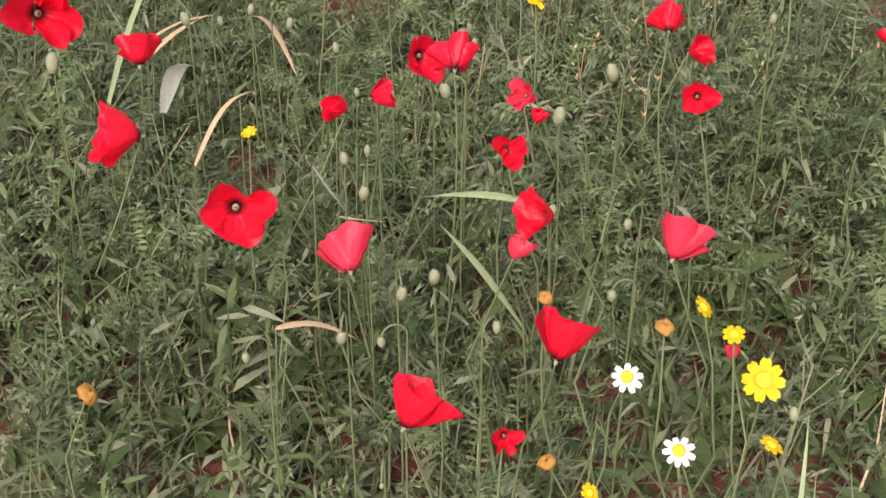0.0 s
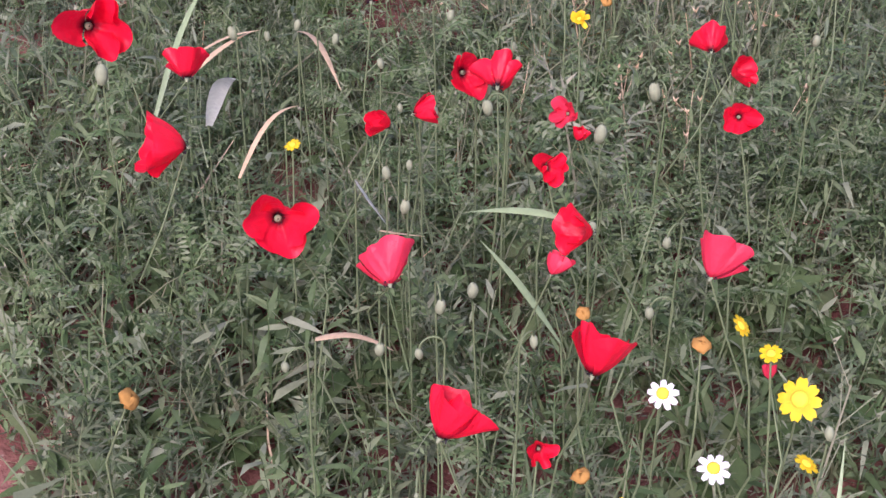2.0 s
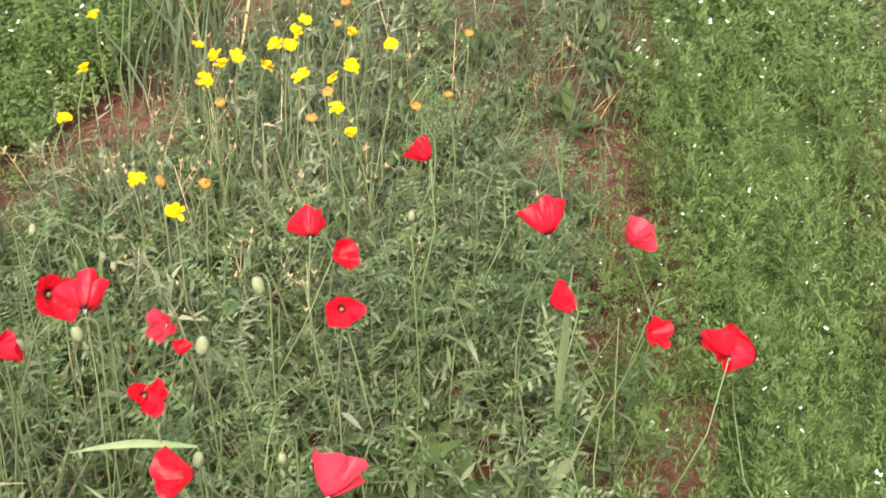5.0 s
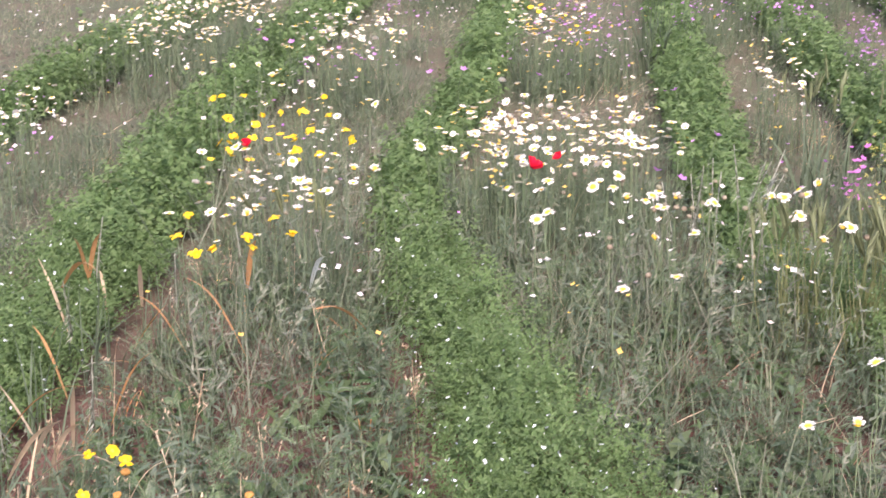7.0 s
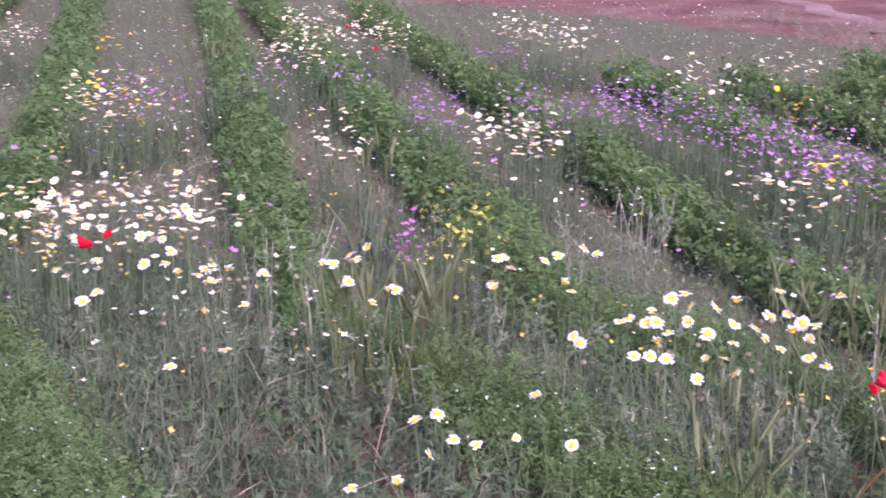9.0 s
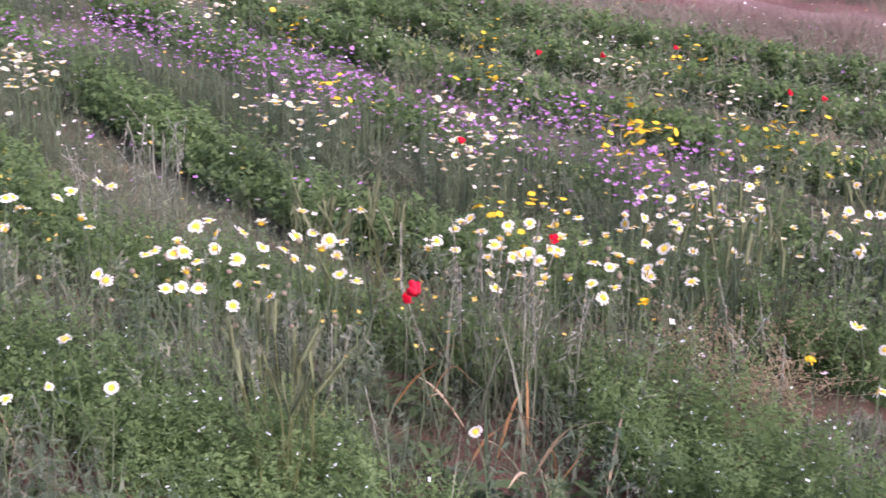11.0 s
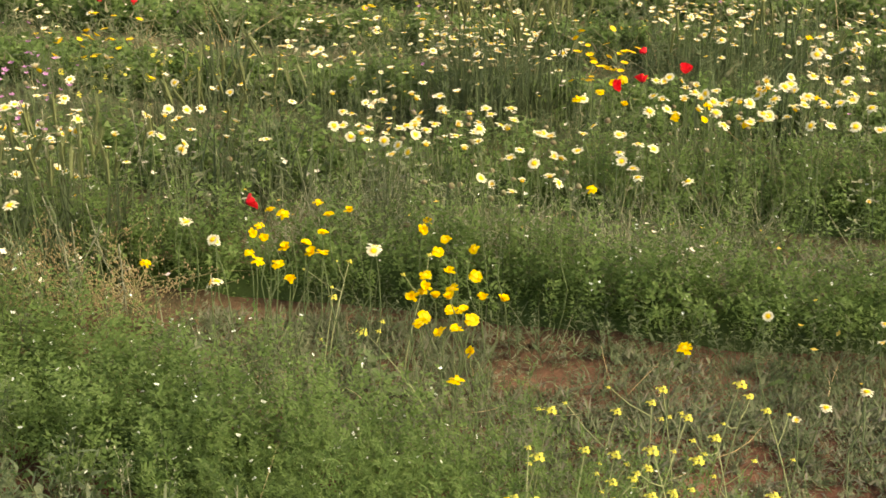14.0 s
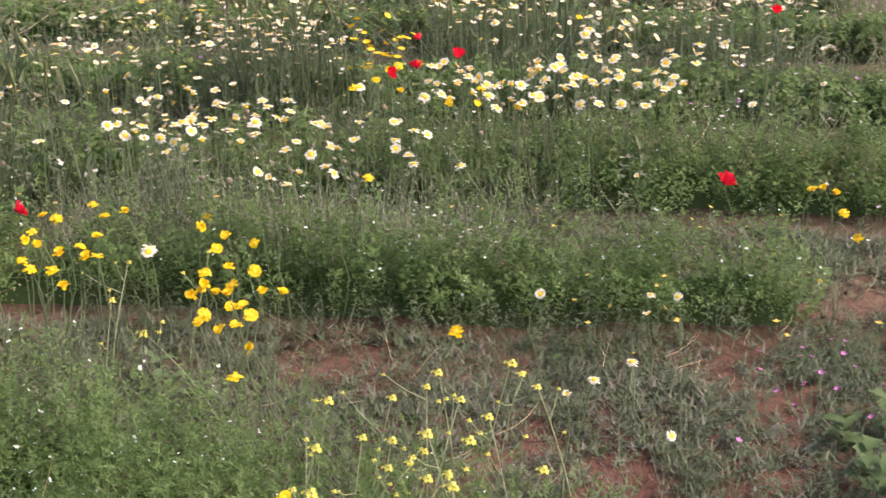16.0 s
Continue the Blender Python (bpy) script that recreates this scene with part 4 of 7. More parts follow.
tagged(new("low_weeds", mesh_of("low_weeds", *strew(MATS, p, rng.uniform(0, 6, len(p)), np.abs(rng.normal(0, 0.2, len(p))), rng.uniform(0.5, 1.15, len(p))), M_MAT)),
       "low greyish mat of weeds over red soil", "weeds", kind="stuff")
k = (row_distance(x, y) < 0.1) & (rng.uniform(0, 1, n) < 0.3) & (rng.uniform(0, 1, n) > 0.9 * bareness(x, y))
p = np.stack([x[k], y[k], np.full(k.sum(), -0.004)], -1)
tagged(new("short_grass", mesh_of("short_grass", *strew(WISPS, p, rng.uniform(0, 6, len(p)), np.abs(rng.normal(0, 0.35, len(p))), rng.uniform(0.22, 0.5, len(p))), M_WISP)),
       "short thin grey grass standing over red soil", "grass", kind="stuff")
k = (row_distance(x, y) < 0.1) & (rng.uniform(0, 1, n) < 0.03)
p = np.stack([x[k], y[k], np.full(k.sum(), 0.008)], -1)
tagged(new("fallen_straw", mesh_of("fallen_straw", *strew(STRAWS, p, rng.uniform(0, 6, len(p)), np.abs(rng.normal(0, 0.2, len(p))), rng.uniform(0.25, 0.6, len(p))), M_DRY)),
       "dry straw lying over red soil between rows", "straw", kind="stuff")
y = rng.uniform(0.55, 2.2, 260)
x = np.interp(y, [0.52, 0.8, 1.15, 1.6, 2.1], [3.46, 3.36, 3.2, 3.08, 2.97]) + rng.normal(-0.02, 0.07, 260)
p = np.stack([x, y, np.full(260, -0.004)], -1)
tagged(new("stem_fringe", mesh_of("stem_fringe", *strew(FEATHERS_FAR + LANCES, p, rng.uniform(0, 6, 260), np.abs(rng.normal(0, 0.35, 260)), rng.uniform(0.25, 0.7, 260)), M_FEATHER)),
       "small leafy weeds along the foot of a crop row", "weeds", kind="stuff")
y = rng.uniform(1.35, 2.6, 420)
x = np.interp(y, [0.3, 0.8, 1.4, 2.1, 2.8], [4.05, 3.95, 3.72, 3.58, 3.4]) + rng.normal(0, 0.12, 420)
p = np.stack([x, y, np.full(420, -0.004)], -1)
tagged(new("bleached_stems", mesh_of("bleached_stems", *strew(WISPS + THIN_STALKS, p, rng.uniform(0, 6, 420), np.abs(rng.normal(0, 0.3, 420)), rng.uniform(0.4, 0.8, 420)), M_OAT)),
       "bleached dry stems in the strip between two crop rows", "stems", kind="stuff")
n = 1500
x, y = rng.uniform(2.2, 3.4, n), rng.uniform(0.0, 2.1, n)
k = (row_distance(x, y) < 0.05) & (rng.uniform(0, 1, n) > 0.9 * bareness(x, y))
p = np.stack([x[k], y[k], np.full(k.sum(), -0.004)], -1)
tagged(new("young_weeds", mesh_of("young_weeds", *strew(LANCES + FEATHERS_FAR, p, rng.uniform(0, 6, len(p)), np.abs(rng.normal(0, 0.3, len(p))), rng.uniform(0.2, 0.5, len(p))), M_FEATHER)),
       "small fresh weeds over red soil between crop rows", "weeds", kind="stuff")
p = np.stack([rng.uniform(1.84, 2.0, 22), rng.uniform(1.5, 2.4, 22), np.full(22, -0.004)], -1)
tagged(new("seed_stalks", mesh_of("seed_stalks", *strew(STALKS, p, rng.uniform(0, 6, 22), np.abs(rng.normal(0, 0.35, 22)), rng.uniform(0.5, 0.8, 22)), M_OAT)),
       "pale dry seed heads along the foot of a crop row", "weeds", kind="stuff")
worn = lambda x, y: np.clip(1.3 - ((x + 0.75) / 0.62) ** 4 - ((y - 2.9) / 1.3) ** 4, 0, 1)
weed_layer("rusty_blades", "rust-coloured withered blades along the worn soil strip", [grass_clump(R, 3, 0.2) for _ in range(5)], M_RUST, 1400, 1.8, 5.0, 0.5, (0.6, 1.1), 41.0, 0.45, 0.5, zone=worn)
weed_layer("beige_stalks", "beige seed stalks along the worn soil strip", STALKS, M_DRY, 2200, 1.8, 5.0, 0.5, (0.7, 1.1), 45.0, 0.6, 0.3, zone=worn)

# soil crumbs on the bare patches
CLOD = [lathe([(0.002, -0.004), (0.011, -0.001), (0.009, 0.006), (0.002, 0.009)], 6, 0.0016, R) for _ in range(5)]
n = 1600
x, y = rng.uniform(-1.8, 4.4, n), rng.uniform(0.2, 5.0, n)
k = rng.uniform(0, 1, n) < np.maximum(bareness(x, y), 0.25)
p = np.stack([x[k], y[k], ground_height(x[k], y[k])], -1)
tagged(new("soil_crumbs", mesh_of("soil_crumbs", *strew(CLOD, p, rng.uniform(0, 6, len(p)), rng.uniform(0, 1, len(p)), rng.uniform(0.3, 1.3, len(p))), M_SOIL)),
       "crumbs of red soil on the bare patches", "soil", kind="stuff")

# growth behind and beside the standing point
n = 3600
a, r = rng.uniform(radians(92), radians(306), n), 0.75 + 7 * rng.uniform(0, 1, n)
x, y = r * np.sin(a), r * np.cos(a)
k = (x < field_edge(y) - 0.3) & (rng.uniform(0, 1, n) < 0.75 + 0.5 * noise2(x, y, 9.0))
p = np.stack([x[k], y[k], np.full(k.sum(), -0.02)], -1)
tagged(new("trodden_grass", mesh_of("trodden_grass", *strew(WISPS + FAR_LEAVES + MATS, p, rng.uniform(0, 6, len(p)), np.abs(rng.normal(0, 0.4, len(p))), rng.uniform(0.6, 1.3, len(p))), M_FEATHER)),
       "thin grey-green grass over the near edge of the field", "grass", kind="stuff")

# dry brush on the margin beyond the field
n = 5000
y = rng.uniform(0.5, 13, n) * rng.uniform(0.4, 1.0, n)
x = field_edge(y) + rng.gamma(1.7, 1.0, n) * np.clip(1.3 - y / 17, 0.4, 1.2) - 0.35
k = np.abs(x - np.interp(y, [q[1] for q in TRACK], [q[0] for q in TRACK])) > np.where(y < 8, -0.2, 0.12) + 0.35 * noise2(x * 0.6, y * 0.6, 3.0)
p = np.stack([x[k], y[k], np.zeros(k.sum())], -1)
tagged(new("dry_brush", mesh_of("dry_brush", *strew(WISPS, p, rng.uniform(0, 6, len(p)), np.abs(rng.normal(0, 0.8, len(p))), rng.uniform(0.4, 1.1, len(p))), M_BRUSH)),
       "brown dry brush along the field margin", "brush", kind="stuff")



def dry_bush(x, y, wide, high):
    """A low tangled heap of dry stems."""
    n = 150
    a, t = rng.uniform(0, 6.28, n), np.arccos(rng.uniform(0.05, 1, n))
    p = np.stack([wide * np.sin(t) * np.cos(a), wide * np.sin(t) * np.sin(a), np.maximum(0, high * np.cos(t) * rng.uniform(0.3, 0.9, n) - 0.06)], -1)
    base = thing("dry_bush", (x, y, 0.0), "low tangled brown dry bush on bare margin soil", "bush", "dry bushes on the margin", rng.uniform(0, 6.28))
    part("twig_tangle", mesh_of("twig_tangle", *strew(WISPS, p, a, 0.9 * t, rng.uniform(0.5, 1.0, n)), M_BRUSH), base)



for x, y, wide, high in ((7.5, 7.8, 0.4, 0.22), (7.75, 6.9, 0.35, 0.2), (8.05, 6.3, 0.45, 0.25), (8.15, 5.6, 0.4, 0.25), (8.6, 5.0, 0.45, 0.3), (8.65, 4.4, 0.4, 0.25), (7.75, 5.9, 0.3, 0.18), (8.0, 5.0, 0.35, 0.2), (8.3, 4.1, 0.35, 0.22),
                         (9.0, 4.0, 0.5, 0.3), (8.1, 7.3, 0.4, 0.2), (8.6, 3.5, 0.4, 0.25), (9.2, 3.0, 0.5, 0.3), (6.7, 14.5, 0.5, 0.25), (7.2, 13.2, 0.5, 0.25), (7.0, 12.2, 0.4, 0.2), (7.5, 11.6, 0.4, 0.2), (7.9, 12.6, 0.4, 0.25)):
    dry_bush(x, y, wide, high)
n = 2200
y = rng.uniform(0.5, 11, n)
x = np.interp(y, [q[1] for q in TRACK], [q[0] for q in TRACK]) + 0.4 + rng.gamma(1.5, 1.3, n)
p = np.stack([x, y, np.zeros(n)], -1)
tagged(new("roadside_grass", mesh_of("roadside_grass", *strew(WISPS, p, rng.uniform(0, 6, n), np.abs(rng.normal(0, 0.5, n)), rng.uniform(0.7, 1.4, n)), M_WISP)),
       "olive green grass beyond the dirt track", "grass", kind="stuff")

# ---------------------------------------------------------------- flowers: meshes
def stem_mesh(name, bend, radius, material, seed):
    r = np.random.default_rng(seed)
    z = np.linspace(0, 1, 7)
    side = np.sin(np.pi * z)
    x, y = bend * side + 0.012 * r.normal(0, 1, 7) * side, 0.6 * bend * np.sin(2 * np.pi * z) * r.uniform(-1, 1)
    return mesh_of(name, *tube(np.stack([x, y, z], -1), radius * np.linspace(1.25, 0.8, 7), 5), material)


POPPY_STEMS = [stem_mesh("stem", b, 0.0013, M_STEM, i) for i, b in enumerate((-0.05, 0.04, 0.065))]
DAISY_STEMS = [stem_mesh("stem", b, 0.0014, M_STEM, 9 + i) for i, b in enumerate((-0.04, 0.03, 0.015))]


def poppy_petal(base, tip, seed, half=1.25):
    """A broad crumpled petal: it leaves the middle at one slope, reaches the rim at another, and wraps round the flower."""
    r = np.random.default_rng(seed)
    nu, nv = 19, 11
    ph = r.uniform(0, 6.28, 6)
    skew = r.uniform(-0.1, 0.1)
    v = np.zeros((nv, nu, 3))
    for i in range(nu):
        u = 2 * i / (nu - 1) - 1
        reach = (1 - 0.22 * abs(u) ** 3) * (1 + 0.05 * math.sin(2.3 * u + ph[0]) + 0.025 * math.sin(9 * u + ph[1]) + skew * u * 0.5)
        flat, up = 0.02, 0.0
        for j in range(nv):
            s = j / (nv - 1)
            slope = base + (tip - base) * s ** 0.8 + 0.22 * s * math.sin(3.1 * u + ph[2]) + 0.4 * s ** 4 * math.sin(4.2 * u + ph[3])
            if j:
                flat += reach / (nv - 1) * math.cos(slope)
                up += reach / (nv - 1) * math.sin(slope)
            pleat = 0.018 * s * math.sin(13 * u + 2 * s + ph[4]) + 0.035 * s * s * math.sin(5 * u + ph[5])
            a = u * half * (0.72 + 0.28 * s)
            f = flat - pleat * math.sin(slope)
            v[j, i] = (f * math.cos(a), f * math.sin(a), up + pleat * math.cos(slope))
    v = v.reshape(-1, 3)
    q = [(j * nu + i, j * nu + i + 1, (j + 1) * nu + i + 1, (j + 1) * nu + i) for j in range(nv - 1) for i in range(nu - 1)]
    return v, np.array(q)


PETALS = {}
for style, outer, inner in (("bowl", (0.35, 1.45), (0.5, 1.65)), ("bell", (0.5, 1.15), (0.6, 1.35)), ("dish", (0.12, 0.55), (0.3, 0.85)), ("skirt", (0.3, 0.95), (0.45, 1.15))):
    for tint, mat in (("red", M_POPPY), ("faded", M_POPPY_PINK)):
        for variant in range(3):
            slopes = [(0.5, 0.8), (0.55, 1.0), (0.65, 1.3), (0.55, 1.0)] if style == "skirt" else [outer, inner, outer, inner]
            made = [poppy_petal(*slopes[k], 31 + k + 7 * len(PETALS), 1.25 if k % 2 == 0 else 1.05) for k in range(4)]
            wide = 2 * max(np.hypot(v[:, 0], v[:, 1]).max() for v, q in made)
            PETALS[style, tint, variant] = [mesh_of("petal", v / wide, q, mat) for v, q in made]
CAPSULE = mesh_of("capsule", *lathe([(0.012, -0.05), (0.03, -0.02), (0.045, 0.04), (0.04, 0.08), (0.052, 0.09), (0.012, 0.105)], 9), M_BUD)
_a = np.random.default_rng(77)
STAMENS = mesh_of("stamen_ring", *join(*[moved(join(ribbon([(0.03, 0, 0), (0.075, 0, 0.05)], [0.005, 0.004]), moved(lathe([(0.003, -0.01), (0.012, 0), (0.003, 0.012)], 4), None, (0.08, 0, 0.055))),
                                           turn_of(_a.uniform(0, 6.28), _a.uniform(-0.3, 0.6))) for _ in range(30)]), M_STAMEN)
BUD = mesh_of("bud", *lathe([(0.06, -0.5), (0.2, -0.42), (0.29, -0.1), (0.27, 0.2), (0.15, 0.44), (0.02, 0.52)], 9, 0.01), M_BUD)


def ray_petal(length, width, rise, notch=0.06):
    """One ray floret along +x, rounded and notched at its tip."""
    s = np.array([0.12, 0.45, 0.8, 1.0])
    w = width * np.array([0.5, 0.95, 1.0, 0.55]) / 2
    v = []
    for k, (t, h) in enumerate(zip(s, w)):
        z = length * (math.sin(rise) * t - 0.25 * t * t)
        mid = t - (notch if k == 3 else 0)
        v += [(length * t * math.cos(rise), -h, z + 0.06 * h), (length * mid * math.cos(rise), 0, z), (length * t * math.cos(rise), h, z + 0.06 * h)]
    q = []
    for k in range(3):
        a = 3 * k
        q += [(a, a + 1, a + 4, a + 3), (a + 1, a + 2, a + 5, a + 4)]
    return np.array(v), np.array(q)


def corolla(name, n, width, rise, material, seed):
    r = np.random.default_rng(seed)
    return mesh_of(name, *join(*[moved(ray_petal(0.5 * r.uniform(0.88, 1.06), width * r.uniform(0.85, 1.1), rise + r.normal(0, 0.2)), turn_of(2 * math.pi * k / n + r.normal(0, 0.06)),
                                       (0, 0, 0.004 * (k % 2))) for k in range(n)]), material)


DISC_SHAPE = lathe([(0.18, -0.03), (0.20, 0.02), (0.15, 0.075), (0.06, 0.098), (0.004, 0.09)], 10, 0.003)
DISC = mesh_of("disc", *DISC_SHAPE, M_DISC)
SPENT_DISC = mesh_of("disc", *lathe([(0.12, -0.22), (0.40, -0.12), (0.5, 0.02), (0.44, 0.16), (0.26, 0.27), (0.1, 0.3), (0.01, 0.28)], 11, 0.05), M_SPENT)
DAISY_COROLLAS = [corolla("ray_petals", int(n), 0.185, e, M_WHITE, 40 + i) for i, (n, e) in enumerate(((14, 0.25), (13, 0.5), (15, 0.05), (12, 0.8), (14, 0.35)))]
MARIGOLD_COROLLAS = [corolla("ray_petals", int(n), 0.23, e, M_YELLOW, 50 + i) for i, (n, e) in enumerate(((12, 0.3), (13, 0.55), (11, 0.1), (12, 0.85)))]
MARIGOLD_PETAL = mesh_of("petal", *ray_petal(0.5, 0.245, 0.28, 0.07), M_YELLOW)
CHAM_PETAL = mesh_of("petal", *ray_petal(0.5, 0.2, 0.1, 0.03), M_CHAM)


def facing(x, y, off=0.0):
    """The turn about z that faces the standing point."""
    return math.atan2(-y, -x) + off


def poppy(x, y, z, size, style, tint="red", tilt=None, side=None):
    """A poppy on its stem. tilt: how far its cup leans from upright; side: where to, in degrees from the way to the standing point, counter-clockwise."""
    label = {"dish": "bright red poppy, wide open with a dark centre", "bowl": "bright red poppy, half closed into a cup", "bell": "bright red poppy with crumpled bell-shaped petals", "skirt": "bright red poppy with one broad petal hanging down"}[style]
    if tint == "faded":
        label = "faded pinkish red poppy on a thin stem"
    g0 = float(ground_height(x, y))
    base = thing("poppy", (x, y, g0), label, "poppy", "poppies in the meadow", rng.uniform(0, 6.28))
    tall = z - g0
    tilt = radians(rng.uniform(20, 75) if tilt is None else tilt)
    yaw = facing(x, y, radians(rng.uniform(-180, 180) if side is None else side)) - base.rotation_euler[2]
    part("stem", POPPY_STEMS[int(rng.integers(3))], base, scale=(1, 1, tall))
    m = Matrix(turn_of(yaw, tilt, 0).tolist()).to_4x4()
    spin, variant = rng.normal(0, 0.3) if style == "skirt" else rng.uniform(0, 6.28), int(rng.integers(3))
    for k in range(4):
        e = (m @ Matrix.Rotation(spin + k * math.pi / 2 + rng.normal(0, 0.12), 4, "Z")).to_euler()
        f = size * rng.uniform(0.92, 1.08)
        part("petal", PETALS[style, tint, variant][k], base, at=(0, 0, tall + 0.0006 * k), turn=e, scale=(f, f, f))
    capsule = part("capsule", CAPSULE, base, "pale green seed capsule", (0, 0, tall), m.to_euler(), (size * 0.9,) * 3)
    part("stamen_ring", STAMENS, capsule, "ring of dark stamens")


def composite(name, x, y, z, size, label, group, corollas, stems=DAISY_STEMS, tilt=None, disc=DISC, petal=None, petals=0):
    """A daisy-like flower on its own stem."""
    g0 = float(ground_height(x, y))
    base = thing(name, (x, y, g0), label, name.replace("_", " "), group, rng.uniform(0, 6.28))
    tall = z - g0
    part("stem", stems[int(rng.integers(len(stems)))], base, scale=(1, 1, tall))
    tilt = abs(rng.normal(0.42, 0.3)) if tilt is None else tilt
    yaw = facing(x, y, rng.normal(0, 0.9)) - base.rotation_euler[2]
    m = Matrix(turn_of(yaw, tilt, rng.uniform(0, 6.28)).tolist()).to_4x4()
    e = m.to_euler()
    if petal is not None:
        for k in range(petals):
            f = size * rng.uniform(0.92, 1.05)
            part("petal", petal, base, at=(0, 0, tall), turn=(m @ Matrix.Rotation(2 * math.pi * k / petals + rng.normal(0, 0.05), 4, "Z")).to_euler(), scale=(f, f, f))
    elif corollas:
        rays = part("ray_petals", corollas[int(rng.integers(len(corollas)))], base, at=(0, 0, tall), turn=e, scale=(size, size, size))
    if corollas and petal is None:
        part("disc", disc, rays, "golden yellow disc")
    else:
        part("disc", disc, base, at=(0, 0, tall + 0.001), turn=e, scale=(size, size, size))
    return base


# ---------------------------------------------------------------- flowers: places (x, y, height[, width])
# near poppies: x, y, height, width, shape, tint, lean and where to (0: to the standing point, 90: to its right)
POPPIES_NEAR = [
    (-1.341, 1.155, 0.41, 0.115, "bell", "red", 72, 10), (-1.154, 1.109, 0.40, 0.08, "bell", "red", 50, 165), (-1.024, 0.928, 0.44, 0.085, "bell", "red", 75, -100),
    (-0.856, 0.846, 0.45, 0.088, "skirt", "red", 66, -10), (-0.870, 1.111, 0.41, 0.05, "bowl", "red", 60, -80), (-0.850, 1.130, 0.42, 0.046, "bell", "red", 75, 90),
    (-0.858, 1.275, 0.40, 0.072, "skirt", "red", 62, 25), (-0.780, 1.213, 0.43, 0.078, "bell", "red", 72, 168), (-0.673, 1.108, 0.41, 0.05, "bell", "red", 62, 20),
    (-0.706, 1.259, 0.39, 0.042, "bell", "faded", 60, -30), (-0.680, 1.221, 0.38, 0.026, "bowl", "red", 30, 90), (-0.560, 0.961, 0.45, 0.07, "bell", "red", 72, -80),
    (-0.585, 0.917, 0.42, 0.04, "bowl", "faded", 40, 120), (-0.448, 1.007, 0.40, 0.072, "bell", "faded", 58, 150), (-0.739, 0.865, 0.39, 0.074, "bell", "faded", 75, 176),
    (-0.485, 0.771, 0.44, 0.072, "bell", "red", 45, 150), (-0.566, 0.630, 0.45, 0.074, "bell", "red", 52, 120), (-0.507, 0.706, 0.40, 0.036, "bell", "red", 70, 0),
    (-0.585, 1.428, 0.42, 0.056, "bell", "red", 70, 180), (-0.551, 1.405, 0.41, 0.052, "bell", "red", 60, 60), (-0.505, 1.276, 0.43, 0.05, "skirt", "red", 60, 0),
    (-0.279, 1.318, 0.44, 0.055, "bell", "red", 55, 90), (-1.071, 1.430, 0.38, 0.07, "bell", "red", 60, 170), (-0.359, 0.930, 0.36, 0.024, "bowl", "faded", 50, 180)]
POPPIES_MID = [
    (-0.48, 1.63, 0.43, 0.044), (-0.31, 1.54, 0.39, 0.063), (-0.21, 1.54, 0.39, 0.057), (-0.17, 1.31, 0.42, 0.042),
    (-0.08, 1.3, 0.41, 0.048), (-0.05, 1.32, 0.4, 0.055), (-1.11, 2.13, 0.42, 0.046), (-0.07, 4.24, 0.43, 0.047),
    (-0.95, 4.34, 0.47, 0.025), (0.02, 4.3, 0.45, 0.024), (-0.86, 9.07, 0.44, 0.032), (1.6, 8.72, 0.47, 0.031),
    (1.59, 9.89, 0.49, 0.035)]
POPPIES_FAR = [
    (1.65, 2.66, 0.44, 0.046), (1.55, 2.56, 0.47, 0.037), (2.5, 1.99, 0.45, 0.042), (2.49, 3.78, 0.47, 0.025),
    (3.73, 5.07, 0.47, 0.025), (2.17, 2.87, 0.44, 0.029), (3.92, 4.88, 0.48, 0.022), (4.07, 3.93, 0.47, 0.022),
    (4.11, 3.8, 0.47, 0.02), (4.95, 3.85, 0.48, 0.017), (4.44, 5, 0.46, 0.018), (5.17, 4.01, 0.46, 0.018),
    (5.06, 3.34, 0.46, 0.022), (5.59, 3.2, 0.42, 0.02), (4.16, 1.66, 0.44, 0.038), (4.1, 1.77, 0.41, 0.043),
    (3.98, 1.81, 0.42, 0.038), (3.36, 0.67, 0.4, 0.05), (4.4, 1.89, 0.43, 0.017), (5.28, 0.92, 0.41, 0.038)]
MARIGOLDS_NEAR = [
    (-0.94, 1.01, 0.42, 0.02), (-0.4, 0.96, 0.39, 0.026), (-0.36, 0.92, 0.4, 0.024), (-0.32, 0.88, 0.39, 0.044),
    (-0.29, 0.78, 0.41, 0.024), (-0.42, 0.69, 0.38, 0.02)]
SPENT_NEAR = [
    (-0.55, 0.92, 0.38, 0.015), (-0.42, 0.89, 0.41, 0.018), (-0.85, 0.58, 0.42, 0.021), (-0.46, 0.69, 0.4, 0.016)]
CHAMOMILE = [
    (-0.43, 0.81, 0.41, 0.03), (-0.37, 0.79, 0.36, 0.031)]
MARIGOLDS_LEFT = [
    (-0.84, 2.3, 0.38), (-0.83, 2.41, 0.34), (-0.76, 2.26, 0.39), (-0.81, 2.17, 0.37), (-0.81, 2.12, 0.37),
    (-0.79, 2.02, 0.39), (-0.82, 2.04, 0.38), (-0.94, 2.01, 0.38), (-0.94, 2.08, 0.33), (-0.89, 2.05, 0.35),
    (-0.91, 2.03, 0.34), (-0.84, 2.04, 0.34), (-0.92, 1.98, 0.34), (-0.75, 1.94, 0.38), (-0.72, 2.02, 0.34),
    (-0.7, 2.05, 0.35), (-0.68, 1.89, 0.36), (-0.64, 2.08, 0.38), (-1.14, 2.07, 0.39), (-1.09, 1.91, 0.37),
    (-1.08, 1.8, 0.34), (-0.89, 1.62, 0.36), (-0.8, 1.53, 0.37), (-0.65, 1.86, 0.33), (-0.72, 2.13, 0.37)]
